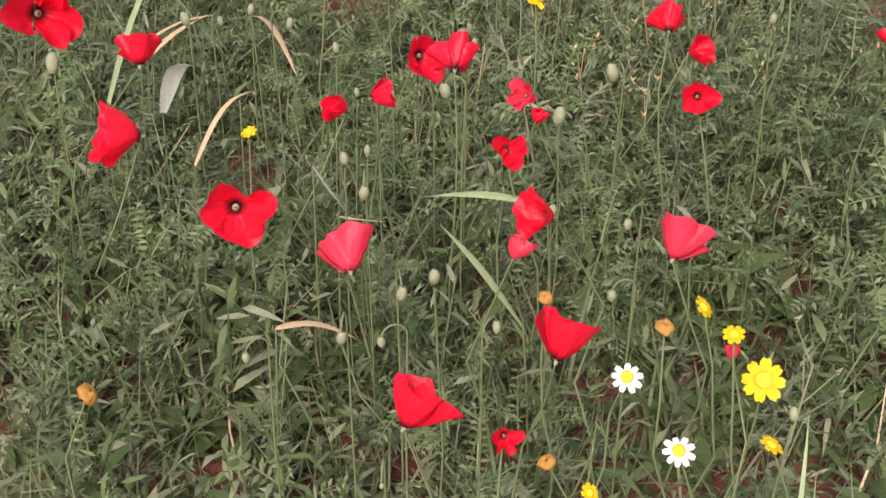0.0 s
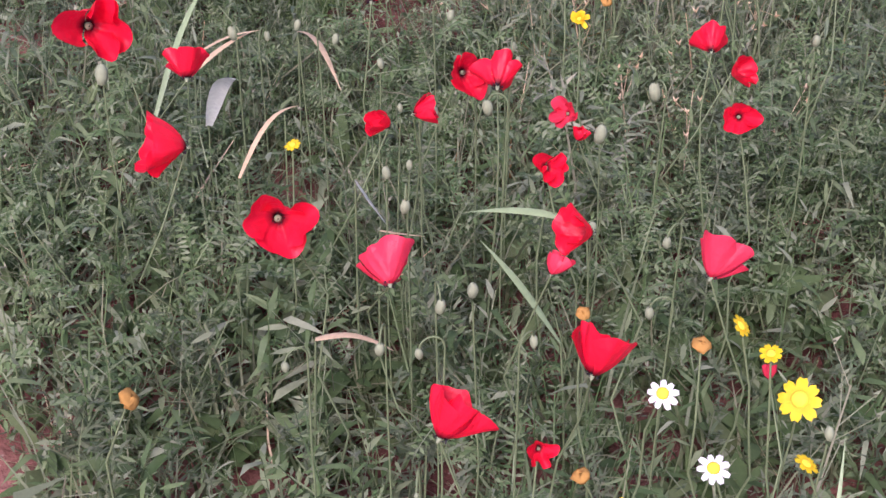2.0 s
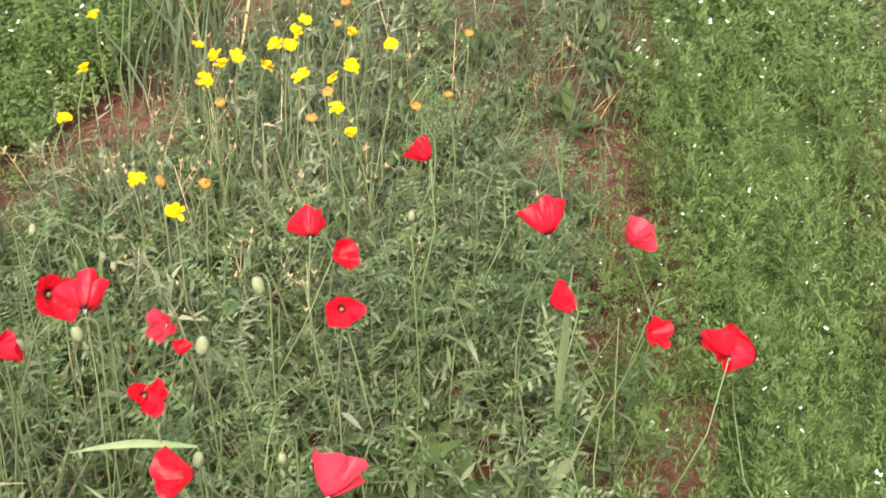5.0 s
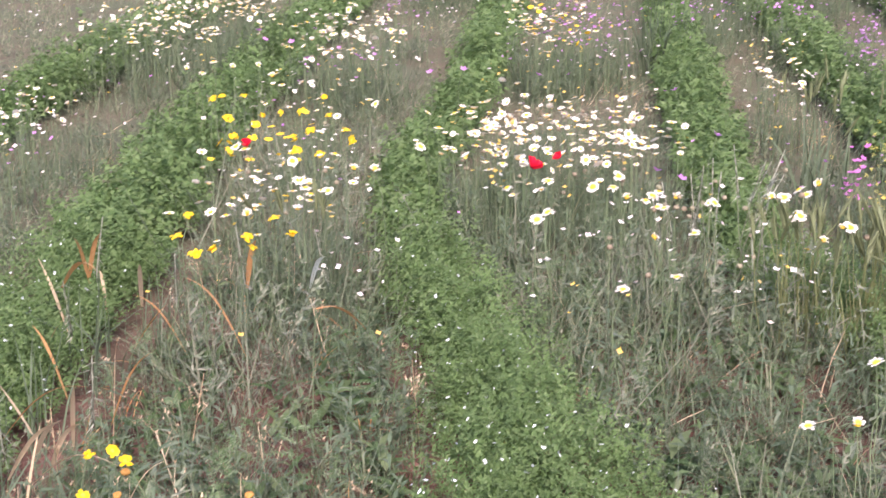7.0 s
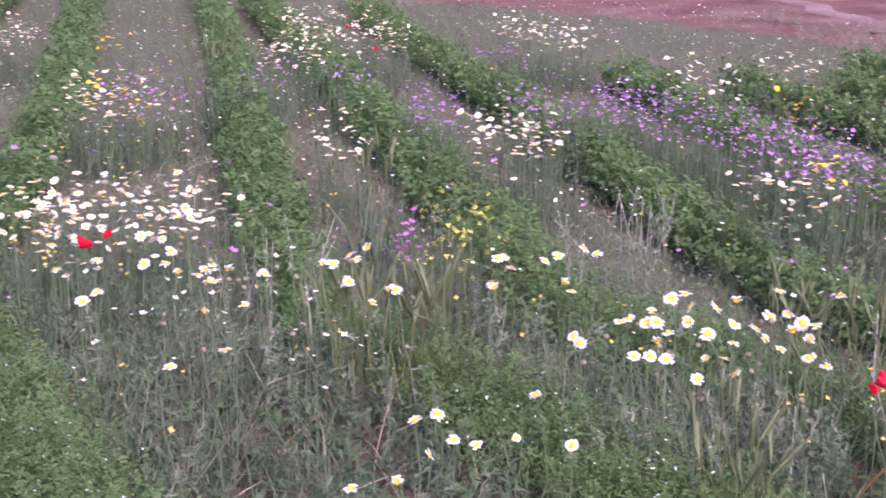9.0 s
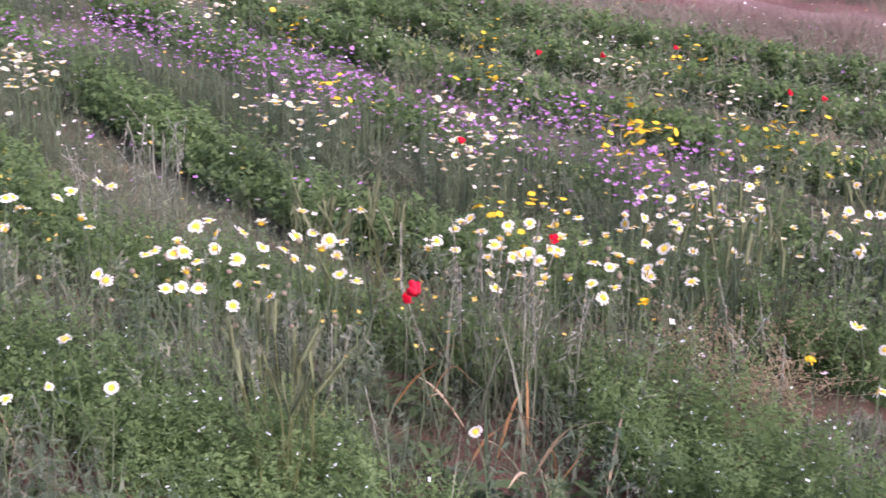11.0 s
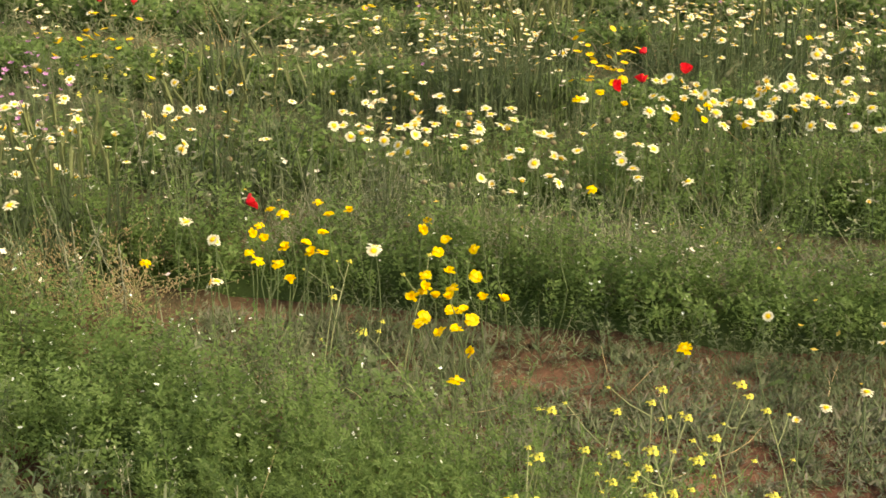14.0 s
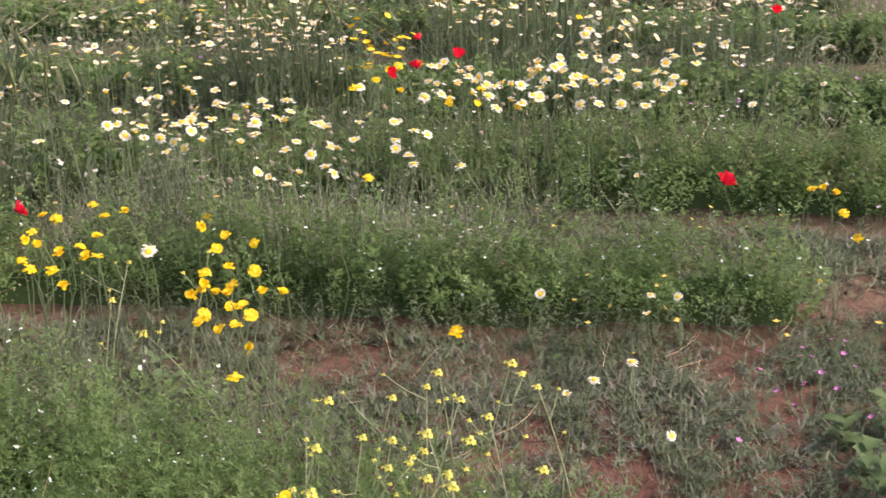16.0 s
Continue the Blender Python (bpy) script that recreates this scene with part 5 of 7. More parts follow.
SPENT_LEFT = [
    (-0.93, 1.98, 0.33), (-0.71, 1.95, 0.35), (-0.86, 1.88, 0.35), (-0.71, 1.86, 0.35), (-0.57, 1.95, 0.34),
    (-0.87, 1.65, 0.34), (-0.82, 1.69, 0.32), (-0.77, 2.23, 0.34), (-0.55, 2.28, 0.32), (-0.78, 2.32, 0.34),
    (-0.53, 2, 0.34)]
MARIGOLDS_ROW = [
    (-1.13, 4.9, 0.44), (-1.04, 5.07, 0.41), (-1.09, 4.81, 0.39), (-1.03, 4.89, 0.42), (-0.99, 5.18, 0.4),
    (-0.9, 5.08, 0.43), (-0.87, 4.73, 0.41), (-0.83, 4.55, 0.41), (-0.81, 4.71, 0.44), (-0.8, 5.09, 0.41),
    (-0.71, 4.87, 0.41), (-0.67, 4.7, 0.41), (-0.74, 4.45, 0.42), (-0.77, 3.79, 0.4), (-0.68, 3.55, 0.42),
    (-0.77, 3.42, 0.45), (-0.76, 3.43, 0.42), (-0.88, 3.34, 0.43), (-0.83, 3.31, 0.45), (-0.96, 3.46, 0.44),
    (-1.26, 5.28, 0.43), (-1.23, 5.28, 0.44), (-1.26, 5.24, 0.44), (-1.18, 5.44, 0.41), (-1.14, 4.98, 0.42),
    (-1.08, 4.75, 0.41), (-0.91, 3.42, 0.41), (-0.99, 3.72, 0.42), (-1.01, 4.72, 0.41), (-0.85, 5.32, 0.43)]
DAISIES_MID = [
    (-0.43, 4.57, 0.42), (-0.16, 4.43, 0.4), (0.19, 4.2, 0.42), (0.17, 4.11, 0.41), (0.2, 3.92, 0.43), (0.28, 4.05, 0.4),
    (0.3, 3.92, 0.4), (0.34, 3.96, 0.42), (0.25, 3.6, 0.41), (0.35, 3.57, 0.43), (0.28, 3.27, 0.41), (0.15, 3.2, 0.4),
    (0.62, 3.86, 0.45), (0.72, 4.08, 0.4), (0.78, 4.21, 0.4), (0.66, 3.82, 0.41), (0.77, 3.71, 0.41), (1.14, 3.91, 0.4),
    (1.24, 3.88, 0.42), (1.09, 3.84, 0.45), (1.05, 3.74, 0.4), (1.24, 3.69, 0.41), (1.39, 3.97, 0.43),
    (0.43, 3.83, 0.44), (-0.05, 3.61, 0.45), (-0.02, 3.86, 0.4), (0.11, 4.07, 0.42), (-0.02, 4.06, 0.44),
    (-0.14, 4.17, 0.39)]
DAISIES_NEAR = [
    (1.16, 3.34, 0.37), (0.97, 3.03, 0.34), (0.7, 2.85, 0.38), (0.64, 2.79, 0.39), (0.71, 2.74, 0.36),
    (0.77, 2.78, 0.33), (0.86, 2.8, 0.33), (0.65, 2.7, 0.35), (0.93, 2.62, 0.38), (0.47, 2.58, 0.34), (0.55, 2.53, 0.37),
    (0.72, 3.79, 0.35)]
DAISIES_LEFT = [
    (-1.55, 6.05, 0.41), (-1.43, 5.83, 0.43), (-1.47, 6.22, 0.41), (-1.36, 6.1, 0.41), (-1.22, 5.96, 0.44),
    (-1.14, 5.83, 0.42), (-1.01, 4.46, 0.44), (-0.72, 4.03, 0.42), (-0.82, 4.07, 0.4), (-0.65, 4, 0.42),
    (-0.82, 4.24, 0.44), (-0.61, 4.27, 0.42), (-0.53, 4.14, 0.45), (-0.86, 3.86, 0.39), (-0.82, 4.4, 0.41),
    (-0.64, 5.16, 0.44), (-0.77, 7.03, 0.43), (-0.71, 7.01, 0.42), (-0.98, 7.45, 0.43), (-1.06, 7.68, 0.44)]
DAISIES_ROW = [
    (1.25, 3.25, 0.43), (1.29, 3.3, 0.42), (1.37, 3.35, 0.42), (1.45, 3.42, 0.43), (1.53, 3.52, 0.41),
    (1.47, 3.34, 0.43), (1.31, 3.23, 0.43), (1.33, 3.21, 0.44), (1.35, 3.18, 0.42), (1.47, 3.35, 0.39),
    (1.44, 3.15, 0.42), (1.52, 3.29, 0.44), (1.61, 3.37, 0.43), (1.52, 3.18, 0.43), (1.59, 3.2, 0.41),
    (1.79, 3.49, 0.41), (1.64, 3.23, 0.43), (1.75, 3.35, 0.39), (1.68, 3.13, 0.44), (1.7, 3.1, 0.44), (1.61, 3.04, 0.45),
    (1.69, 3.11, 0.4), (1.96, 3.47, 0.4), (1.18, 2.96, 0.44), (1.25, 3.04, 0.41), (1.28, 3.01, 0.41)]
DAISIES_ROW2 = [
    (1.33, 3.2, 0.39), (1.3, 2.87, 0.41), (1.41, 3.08, 0.38), (1.43, 3.02, 0.4), (1.4, 2.89, 0.41), (1.57, 3.11, 0.41),
    (1.63, 3.14, 0.37), (1.6, 2.93, 0.42), (1.64, 2.92, 0.4), (1.5, 3.13, 0.4), (1.13, 3.2, 0.4), (0.93, 2.89, 0.39),
    (1.3, 3.94, 0.42), (1.47, 4.09, 0.38), (0.71, 4.14, 0.4), (0.63, 4.13, 0.38), (0.65, 3.83, 0.41), (1.13, 3.84, 0.42),
    (1.03, 3.64, 0.42), (1.27, 3.71, 0.38), (0.75, 3.71, 0.41), (1.14, 3.95, 0.42), (0.31, 4.18, 0.38),
    (0.26, 4.04, 0.39), (0.28, 3.89, 0.41), (0.43, 3.94, 0.41)]
DAISIES_EAST = [
    (2.05, 3.13, 0.42), (2.08, 3.05, 0.43), (2.08, 2.97, 0.43), (2.06, 2.88, 0.41), (2.17, 3.06, 0.43),
    (2.14, 3.19, 0.42), (2.06, 2.77, 0.43), (2.01, 2.68, 0.42), (2.25, 2.95, 0.41), (2.41, 3.07, 0.42),
    (2.21, 2.79, 0.45), (2.12, 2.64, 0.4), (2.58, 3.08, 0.4), (2.49, 2.99, 0.39), (2.52, 2.93, 0.44), (2.35, 2.72, 0.45),
    (2.48, 2.78, 0.4), (2.36, 2.67, 0.41), (2.26, 2.73, 0.4), (2.18, 2.65, 0.43), (2.24, 2.57, 0.42), (2.26, 2.45, 0.44),
    (2.63, 2.91, 0.4), (2.71, 3.04, 0.44), (2.7, 3.15, 0.42), (2.86, 3.11, 0.44), (2.9, 3.08, 0.44), (2.71, 2.95, 0.44),
    (2.75, 2.92, 0.42), (2.9, 2.88, 0.43)]
DAISIES_EAST2 = [
    (2.89, 2.88, 0.4), (3.17, 2.89, 0.38), (3.19, 2.82, 0.4), (3.12, 2.69, 0.43), (2.92, 2.64, 0.42), (3.04, 2.72, 0.37),
    (2.91, 2.52, 0.41), (3.48, 3.05, 0.39), (3.52, 2.91, 0.38), (3.5, 2.85, 0.38), (2.41, 2.08, 0.42),
    (2.33, 1.94, 0.43), (2.2, 1.84, 0.4), (2.53, 1.68, 0.39), (1.98, 3.02, 0.4), (1.38, 2.03, 0.42), (3.54, 2.5, 0.41),
    (3.87, 2.66, 0.37), (3.71, 2.32, 0.38), (3.35, 2.3, 0.42), (3.29, 2.29, 0.4), (3.22, 2.18, 0.41)]
MARIGOLDS_EAST = [
    (2.71, 2.09, 0.36), (2.73, 2.07, 0.35), (2.63, 2.06, 0.35), (2.6, 2.06, 0.34), (2.63, 2.05, 0.32),
    (2.54, 2.02, 0.32), (2.41, 1.89, 0.37), (2.63, 1.99, 0.31), (2.59, 1.9, 0.35), (2.64, 1.89, 0.36), (2.91, 2.1, 0.32),
    (2.87, 2.04, 0.31), (2.87, 1.98, 0.33), (2.5, 1.91, 0.33), (2.57, 1.87, 0.34), (2.58, 1.85, 0.34),
    (2.35, 1.76, 0.37), (2.38, 2.18, 0.32), (2.2, 2.54, 0.37)]
MARIGOLDS_SOIL = [
    (3.17, 1.95, 0.22), (2.91, 1.8, 0.3), (3, 1.79, 0.25), (2.85, 1.72, 0.28), (3.05, 1.74, 0.22), (2.8, 1.66, 0.26),
    (2.78, 1.58, 0.27), (2.73, 1.68, 0.27), (2.65, 1.63, 0.28), (2.69, 1.69, 0.23), (2.73, 1.61, 0.25),
    (2.64, 1.63, 0.27), (2.74, 1.66, 0.22), (2.6, 1.54, 0.29), (2.64, 1.53, 0.25), (2.64, 1.56, 0.24),
    (2.74, 1.54, 0.24), (2.69, 1.46, 0.27), (2.63, 1.62, 0.22), (2.55, 1.58, 0.24), (2.53, 1.52, 0.24),
    (2.56, 1.5, 0.24), (2.54, 1.45, 0.28), (2.42, 1.38, 0.27), (2.26, 1.32, 0.29)]
DAISIES_BACK = [
    (3.47, 2.16, 0.39), (3.48, 2.18, 0.37), (3.64, 2.18, 0.37), (3.58, 2.1, 0.36), (3.63, 2.06, 0.36),
    (3.67, 2.06, 0.39), (3.54, 1.94, 0.39), (3.58, 1.94, 0.37), (3.46, 2.13, 0.37), (3.34, 2.14, 0.4), (3.28, 2.2, 0.41),
    (3.44, 2.24, 0.36), (3.37, 2.21, 0.35), (3.31, 2.07, 0.4), (3.3, 2.03, 0.38), (3.26, 2.09, 0.38), (3.15, 2.04, 0.39),
    (3.26, 1.89, 0.4), (3.49, 1.98, 0.35), (3.32, 1.95, 0.41), (3.21, 1.73, 0.41), (3.41, 1.81, 0.37),
    (3.55, 1.83, 0.38), (3.32, 1.72, 0.37), (3.33, 1.65, 0.39), (3.51, 1.69, 0.36), (3.6, 1.72, 0.38), (3.62, 1.7, 0.4),
    (3.21, 1.62, 0.38), (3.12, 1.55, 0.4)]
DAISIES_BACK2 = [
    (3.2, 1.69, 0.36), (3, 1.61, 0.4), (3.14, 1.74, 0.36), (3.17, 1.79, 0.36), (3.61, 1.62, 0.39), (3.68, 1.64, 0.37),
    (3.55, 1.59, 0.36), (3.65, 1.58, 0.36), (3.49, 1.47, 0.4), (3.4, 1.47, 0.35), (3.46, 1.51, 0.35), (3.32, 1.48, 0.41),
    (3.28, 1.29, 0.4), (3.22, 2.81, 0.37), (3.21, 2.92, 0.36), (3.13, 2.78, 0.4), (3.42, 2.38, 0.4), (3.68, 2.45, 0.39),
    (3.65, 2.4, 0.38), (3.75, 2.36, 0.38), (3.25, 2.29, 0.41), (3.27, 2.25, 0.38), (2.55, 2.21, 0.36), (2.5, 2.08, 0.35),
    (2.55, 1.69, 0.39), (2.23, 1.85, 0.39), (2.94, 2.79, 0.39), (2.92, 2.54, 0.39)]
DAISIES_FAR = [
    (3.99, 1.91, 0.37), (3.95, 1.68, 0.37), (4.12, 1.74, 0.37), (4.09, 1.7, 0.37), (3.97, 1.61, 0.37), (4.01, 1.6, 0.4),
    (4.2, 1.62, 0.36), (4.07, 1.58, 0.36), (3.95, 1.48, 0.39), (4.14, 1.56, 0.37), (3.91, 1.44, 0.37),
    (4.03, 1.47, 0.41), (4.06, 1.45, 0.4), (4.03, 1.44, 0.36), (4.01, 1.4, 0.36), (4.31, 1.48, 0.38), (4.3, 1.46, 0.38),
    (4.17, 1.4, 0.37), (3.99, 1.34, 0.39), (4.18, 1.39, 0.39), (4.26, 1.36, 0.4), (4.24, 1.35, 0.36), (4.15, 1.29, 0.39),
    (4.15, 1.34, 0.35), (4.09, 1.25, 0.35), (4.11, 1.2, 0.35), (4.28, 1.26, 0.36), (4.19, 1.2, 0.4), (4.42, 1.27, 0.37),
    (4.58, 1.29, 0.38)]
DAISIES_FAR2 = [
    (4.4, 1.22, 0.38), (4.34, 1.15, 0.36), (4.42, 1.11, 0.35), (4.5, 1.11, 0.36), (3.96, 1.09, 0.4), (4.28, 1.05, 0.37),
    (4.31, 1, 0.38), (4.61, 1.41, 0.37), (4.94, 1.38, 0.39), (4.94, 1.42, 0.39), (5, 1.51, 0.37), (5.1, 1.41, 0.38),
    (4.99, 1.86, 0.37), (4.67, 1.74, 0.38), (4.15, 1.59, 0.39), (3.96, 1.63, 0.38), (3.97, 1.35, 0.4),
    (4.03, 1.41, 0.41)]
DAISIES_EDGE = [
    (3.86, 1.01, 0.23), (2.93, 0.96, 0.25), (3.06, 0.75, 0.23), (3.02, 0.68, 0.25), (2.84, 0.7, 0.28),
    (2.63, 0.67, 0.27), (2.55, 0.72, 0.26), (2.51, 0.76, 0.24), (2.35, 0.52, 0.28)]
MARIGOLDS_FAR = [
    (4.02, 1.87, 0.39), (4.21, 1.92, 0.37), (4.16, 1.86, 0.4), (4.39, 1.89, 0.35), (4.02, 1.79, 0.36), (4.22, 1.28, 0.4),
    (3.26, 1.53, 0.35), (5.22, 1.62, 0.36), (2.41, 0.94, 0.38), (3.85, 1.56, 0.39), (3.86, 1.48, 0.39),
    (4.01, 1.41, 0.35), (4.1, 1.56, 0.37), (3.91, 1.89, 0.39), (3.73, 0.52, 0.29), (3.78, 0.5, 0.28), (3.78, 0.47, 0.27),
    (3.58, 0.42, 0.29), (3.3, 0.35, 0.33), (1.94, 1.04, 0.27)]
PURPLE_EDGE = [
    (3.14, 0.43, 0.12), (3.05, 0.42, 0.14), (3.08, 0.4, 0.13), (3.23, 0.38, 0.11), (3.12, 0.34, 0.13), (3.04, 0.5, 0.1),
    (3.03, 0.37, 0.12), (2.69, 0.47, 0.11)]
PURPLE_MID = [
    (-1.36, 6.72, 0.47), (-1.28, 6.44, 0.47), (-1.15, 6.38, 0.47), (-1.04, 6.12, 0.44), (0.45, 5.29, 0.47),
    (0.51, 4.49, 0.48), (0.3, 4.19, 0.44), (0.36, 4.05, 0.45), (-0.05, 5.81, 0.43), (-0.36, 5.93, 0.43),
    (1.43, 5.19, 0.46), (1.58, 4.56, 0.42), (-0.48, 5.69, 0.46)]
MUSTARD = [
    (2.44, 0.99, 0.28), (2.32, 0.96, 0.31), (2.24, 0.99, 0.32), (2.26, 0.87, 0.33), (2.29, 0.83, 0.29), (2.14, 1, 0.29),
    (2.15, 0.95, 0.29), (2.16, 0.89, 0.31), (2.03, 1.03, 0.32), (2.15, 0.89, 0.28), (2.09, 0.89, 0.29),
    (2.11, 0.83, 0.27), (2.07, 0.85, 0.28), (2.03, 0.9, 0.31), (2.13, 0.8, 0.33), (2.43, 0.84, 0.33), (2.51, 0.85, 0.27),
    (2.43, 0.79, 0.29), (2.19, 1.09, 0.32), (2.03, 0.79, 0.3), (2.15, 0.68, 0.29), (1.9, 0.97, 0.32), (2.59, 1.83, 0.24),
    (2.54, 1.72, 0.2), (2.85, 1.75, 0.22), (2.88, 1.99, 0.2)]
BUDS = [
    (-0.65, 1.22, 0.39, 0.023), (-0.76, 1.2, 0.42, 0.019), (-0.69, 0.87, 0.4, 0.015), (-0.63, 0.83, 0.44, 0.019),
    (-0.79, 1, 0.41, 0.016), (-0.71, 0.8, 0.39, 0.017), (-1.21, 1.02, 0.43, 0.022), (-1.16, 1.23, 0.4, 0.021),
    (-0.47, 0.96, 0.39, 0.015), (-0.46, 1.43, 0.46, 0.017), (-0.58, 0.83, 0.39, 0.012), (-0.59, 0.64, 0.39, 0.007),
    (-0.28, 0.81, 0.42, 0.012), (-0.62, 1.37, 0.38, 0.024), (-0.62, 0.75, 0.44, 0.011), (-0.59, 1.04, 0.39, 0.016),
    (-0.85, 1.3, 0.38, 0.017)]


for x, y, z, s, style, tint, tilt, side in POPPIES_NEAR:
    poppy(x, y, z, s, style, tint, tilt, side)
for k, (x, y, z, s) in enumerate(POPPIES_MID + POPPIES_FAR):
    poppy(x, y, z, 1.15 * max(s, 0.03), ("bell", "bowl", "skirt", "bell")[k % 4], "faded" if k in (2, 10) else "red")

for x, y, z, s in MARIGOLDS_NEAR:
    composite("corn_marigold", x, y, z, s, "bright yellow corn marigold with broad notched petals", "marigolds in the meadow", None, tilt=rng.uniform(0.3, 0.8), petal=MARIGOLD_PETAL, petals=8)
for x, y, z, s in CHAMOMILE:
    composite("chamomile_daisy", x, y, z, s, "small white chamomile daisy with a yellow disc", "chamomile in the poppy patch", None, tilt=rng.uniform(0.4, 0.7), petal=CHAM_PETAL, petals=9)
for x, y, z, s in SPENT_NEAR:
    composite("spent_marigold", x, y, z, s, "withered marigold head, orange-brown and bare of petals", "spent marigolds", None, disc=SPENT_DISC)
for x, y, z in SPENT_LEFT:
    composite("spent_marigold", x, y, z, rng.uniform(0.015, 0.02), "withered marigold head, orange-brown and bare of petals", "spent marigolds", None, disc=SPENT_DISC)
for places, lo, hi in ((MARIGOLDS_LEFT, 0.026, 0.035), (MARIGOLDS_ROW, 0.032, 0.042), (MARIGOLDS_EAST, 0.027, 0.035), (MARIGOLDS_SOIL, 0.030, 0.038), (MARIGOLDS_FAR, 0.028, 0.034)):
    for x, y, z in places:
        composite("corn_marigold", x, y, z, rng.uniform(lo, hi), "bright yellow corn marigold on a thin leafy stem", "marigolds in the meadow", MARIGOLD_COROLLAS, tilt=abs(rng.normal(0.45, 0.3)))
for places, lo, hi in ((DAISIES_MID, 0.042, 0.052), (DAISIES_NEAR, 0.036, 0.046), (DAISIES_LEFT, 0.040, 0.052), (DAISIES_ROW, 0.042, 0.054), (DAISIES_ROW2, 0.038, 0.050), (DAISIES_EAST, 0.036, 0.046),
                       (DAISIES_EAST2, 0.034, 0.042), (DAISIES_BACK, 0.036, 0.045), (DAISIES_BACK2, 0.034, 0.042), (DAISIES_FAR, 0.040, 0.049), (DAISIES_FAR2, 0.038, 0.047), (DAISIES_EDGE, 0.025, 0.032)):
    for x, y, z in places:
        composite("crown_daisy", x, y, z, 0.86 * rng.uniform(lo, hi), "white crown daisy with a yellow centre on a thin stem", "crown daisies in the meadow", DAISY_COROLLAS)

# looser groups of daisies between the eastern rows
for cx, cy, rx, ry, z, count in ((2.2, 2.9, 0.35, 0.3, 0.41, 34), (4.28, 1.4, 0.16, 0.42, 0.38, 30), (3.5, 1.95, 0.2, 0.3, 0.38, 16), (4.75, 1.15, 0.15, 0.3, 0.37, 12)):
    for _ in range(count):
        a, r = rng.uniform(0, 6.28), math.sqrt(rng.uniform(0, 1))
        composite("crown_daisy", cx + rx * r * math.cos(a), cy + ry * r * math.sin(a), rng.normal(z, 0.025), rng.uniform(0.034, 0.044), "white crown daisy with a yellow centre on a thin stem", "crown daisies in the meadow", DAISY_COROLLAS)

# feathery leaves of the daisies and marigolds, round their stems
p = np.array([q[:3] for places in (DAISIES_MID, DAISIES_NEAR, DAISIES_LEFT, DAISIES_ROW, DAISIES_ROW2, DAISIES_EAST, DAISIES_EAST2, DAISIES_BACK, DAISIES_BACK2, DAISIES_FAR, DAISIES_FAR2,
                                   MARIGOLDS_EAST, MARIGOLDS_SOIL, MARIGOLDS_ROW, MARIGOLDS_LEFT, DAISIES_EDGE) for q in places])
p = np.repeat(p[(p[:, 0] < 2.6) | (row_distance(p[:, 0], p[:, 1]) < 0.05)], 3, 0)
p[(p[:, 0] > 2.2) & (p[:, 1] < 2.25) & (p[:, 0] < 3.1), 2] *= 0.62
tall = p[:, 2].copy()
p[:, :2] += rng.normal(0, 0.035, (len(p), 2))
p[:, 2] = 0
tagged(new("daisy_foliage", mesh_of("daisy_foliage", *strew(FEATHERS_FAR[:3] + WISPS[:5], p, rng.uniform(0, 6.28, len(p)), np.abs(rng.normal(0, 0.2, len(p))), tall / 0.22 * rng.uniform(0.45, 0.9, len(p))), M_STALK)),
       "grey-green finely cut foliage under the daisies", "foliage", kind="stuff")

# nodding buds and young capsules of the poppies
_b = np.random.default_rng(19)
for i, (x, y, z, s) in enumerate(BUDS + [(_b.uniform(-1.25, -0.3), _b.uniform(0.72, 1.45), _b.uniform(0.33, 0.42), _b.uniform(0.011, 0.017)) for _ in range(14)]):
    g0 = float(ground_height(x, y))
    base = thing("poppy_bud", (x, y, g0), "closed hairy grey-green poppy bud on a hooked stem", "poppy bud", "poppy buds", rng.uniform(0, 6.28))
    tall = z - g0
    nod = i % 3 != 0
    hook = [(0, 0, 0), (0.003, 0.002, tall * 0.35), (0.003, 0.001, tall * 0.7)] + [(0.012 - 0.012 * math.cos(a), 0, tall + 0.014 * math.sin(a)) for a in np.linspace(0, 3.0, 9)] if nod else \
        [(0, 0, 0), (0.008, 0.004, tall * 0.5), (0, 0, tall * 0.98)]
    part("stem", mesh_of("stem", *tube(hook, np.linspace(0.0012, 0.001, len(hook)), 5), M_STEM), base)
    size = s * rng.uniform(0.95, 1.25)
    part("bud", BUD, base, at=(0.024, 0, tall - size * 0.3) if nod else (0, 0, tall + size * 0.3), turn=(3.0 if nod else 0.1, 0.15, 0), scale=(size, size, size))

# ---------------------------------------------------------------- flowers further off, in drifts
FAR_DAISY = [join(*[moved(leaflet(0.019, 0.014, 0.1, 0.1), turn_of(2 * math.pi * k / 8, -e), (0, 0, 0)) for k in range(8)]) for e in (0.1, 0.3, 0.6)]
FAR_DISC = [moved(lathe([(0.21, 0.0), (0.05, 0.09)], 6), None, (0, 0, 0.002), 0.04)]
DRIFT_WHITE = [(0.0, 5.05, 0.42, 0.5, 150), (-2.0, 8.4, 0.5, 1.4, 230), (-1.0, 7.3, 0.3, 0.5, 70), (-0.85, 4.2, 0.28, 0.25, 26), (-0.75, 11.0, 0.25, 0.6, 50), (0.0, 7.8, 0.25, 0.6, 55), (1.7, 11.0, 0.5, 1.4, 150),
               (1.15, 9.6, 0.25, 0.4, 40), (1.8, 6.3, 0.22, 0.5, 60), (3.2, 10.5, 0.3, 0.8, 80), (1.0, 6.3, 0.12, 0.3, 18), (3.4, 7.9, 0.25, 0.3, 30), (4.2, 8.5, 0.3, 0.3, 24), (2.45, 4.9, 0.12, 0.35, 18)]
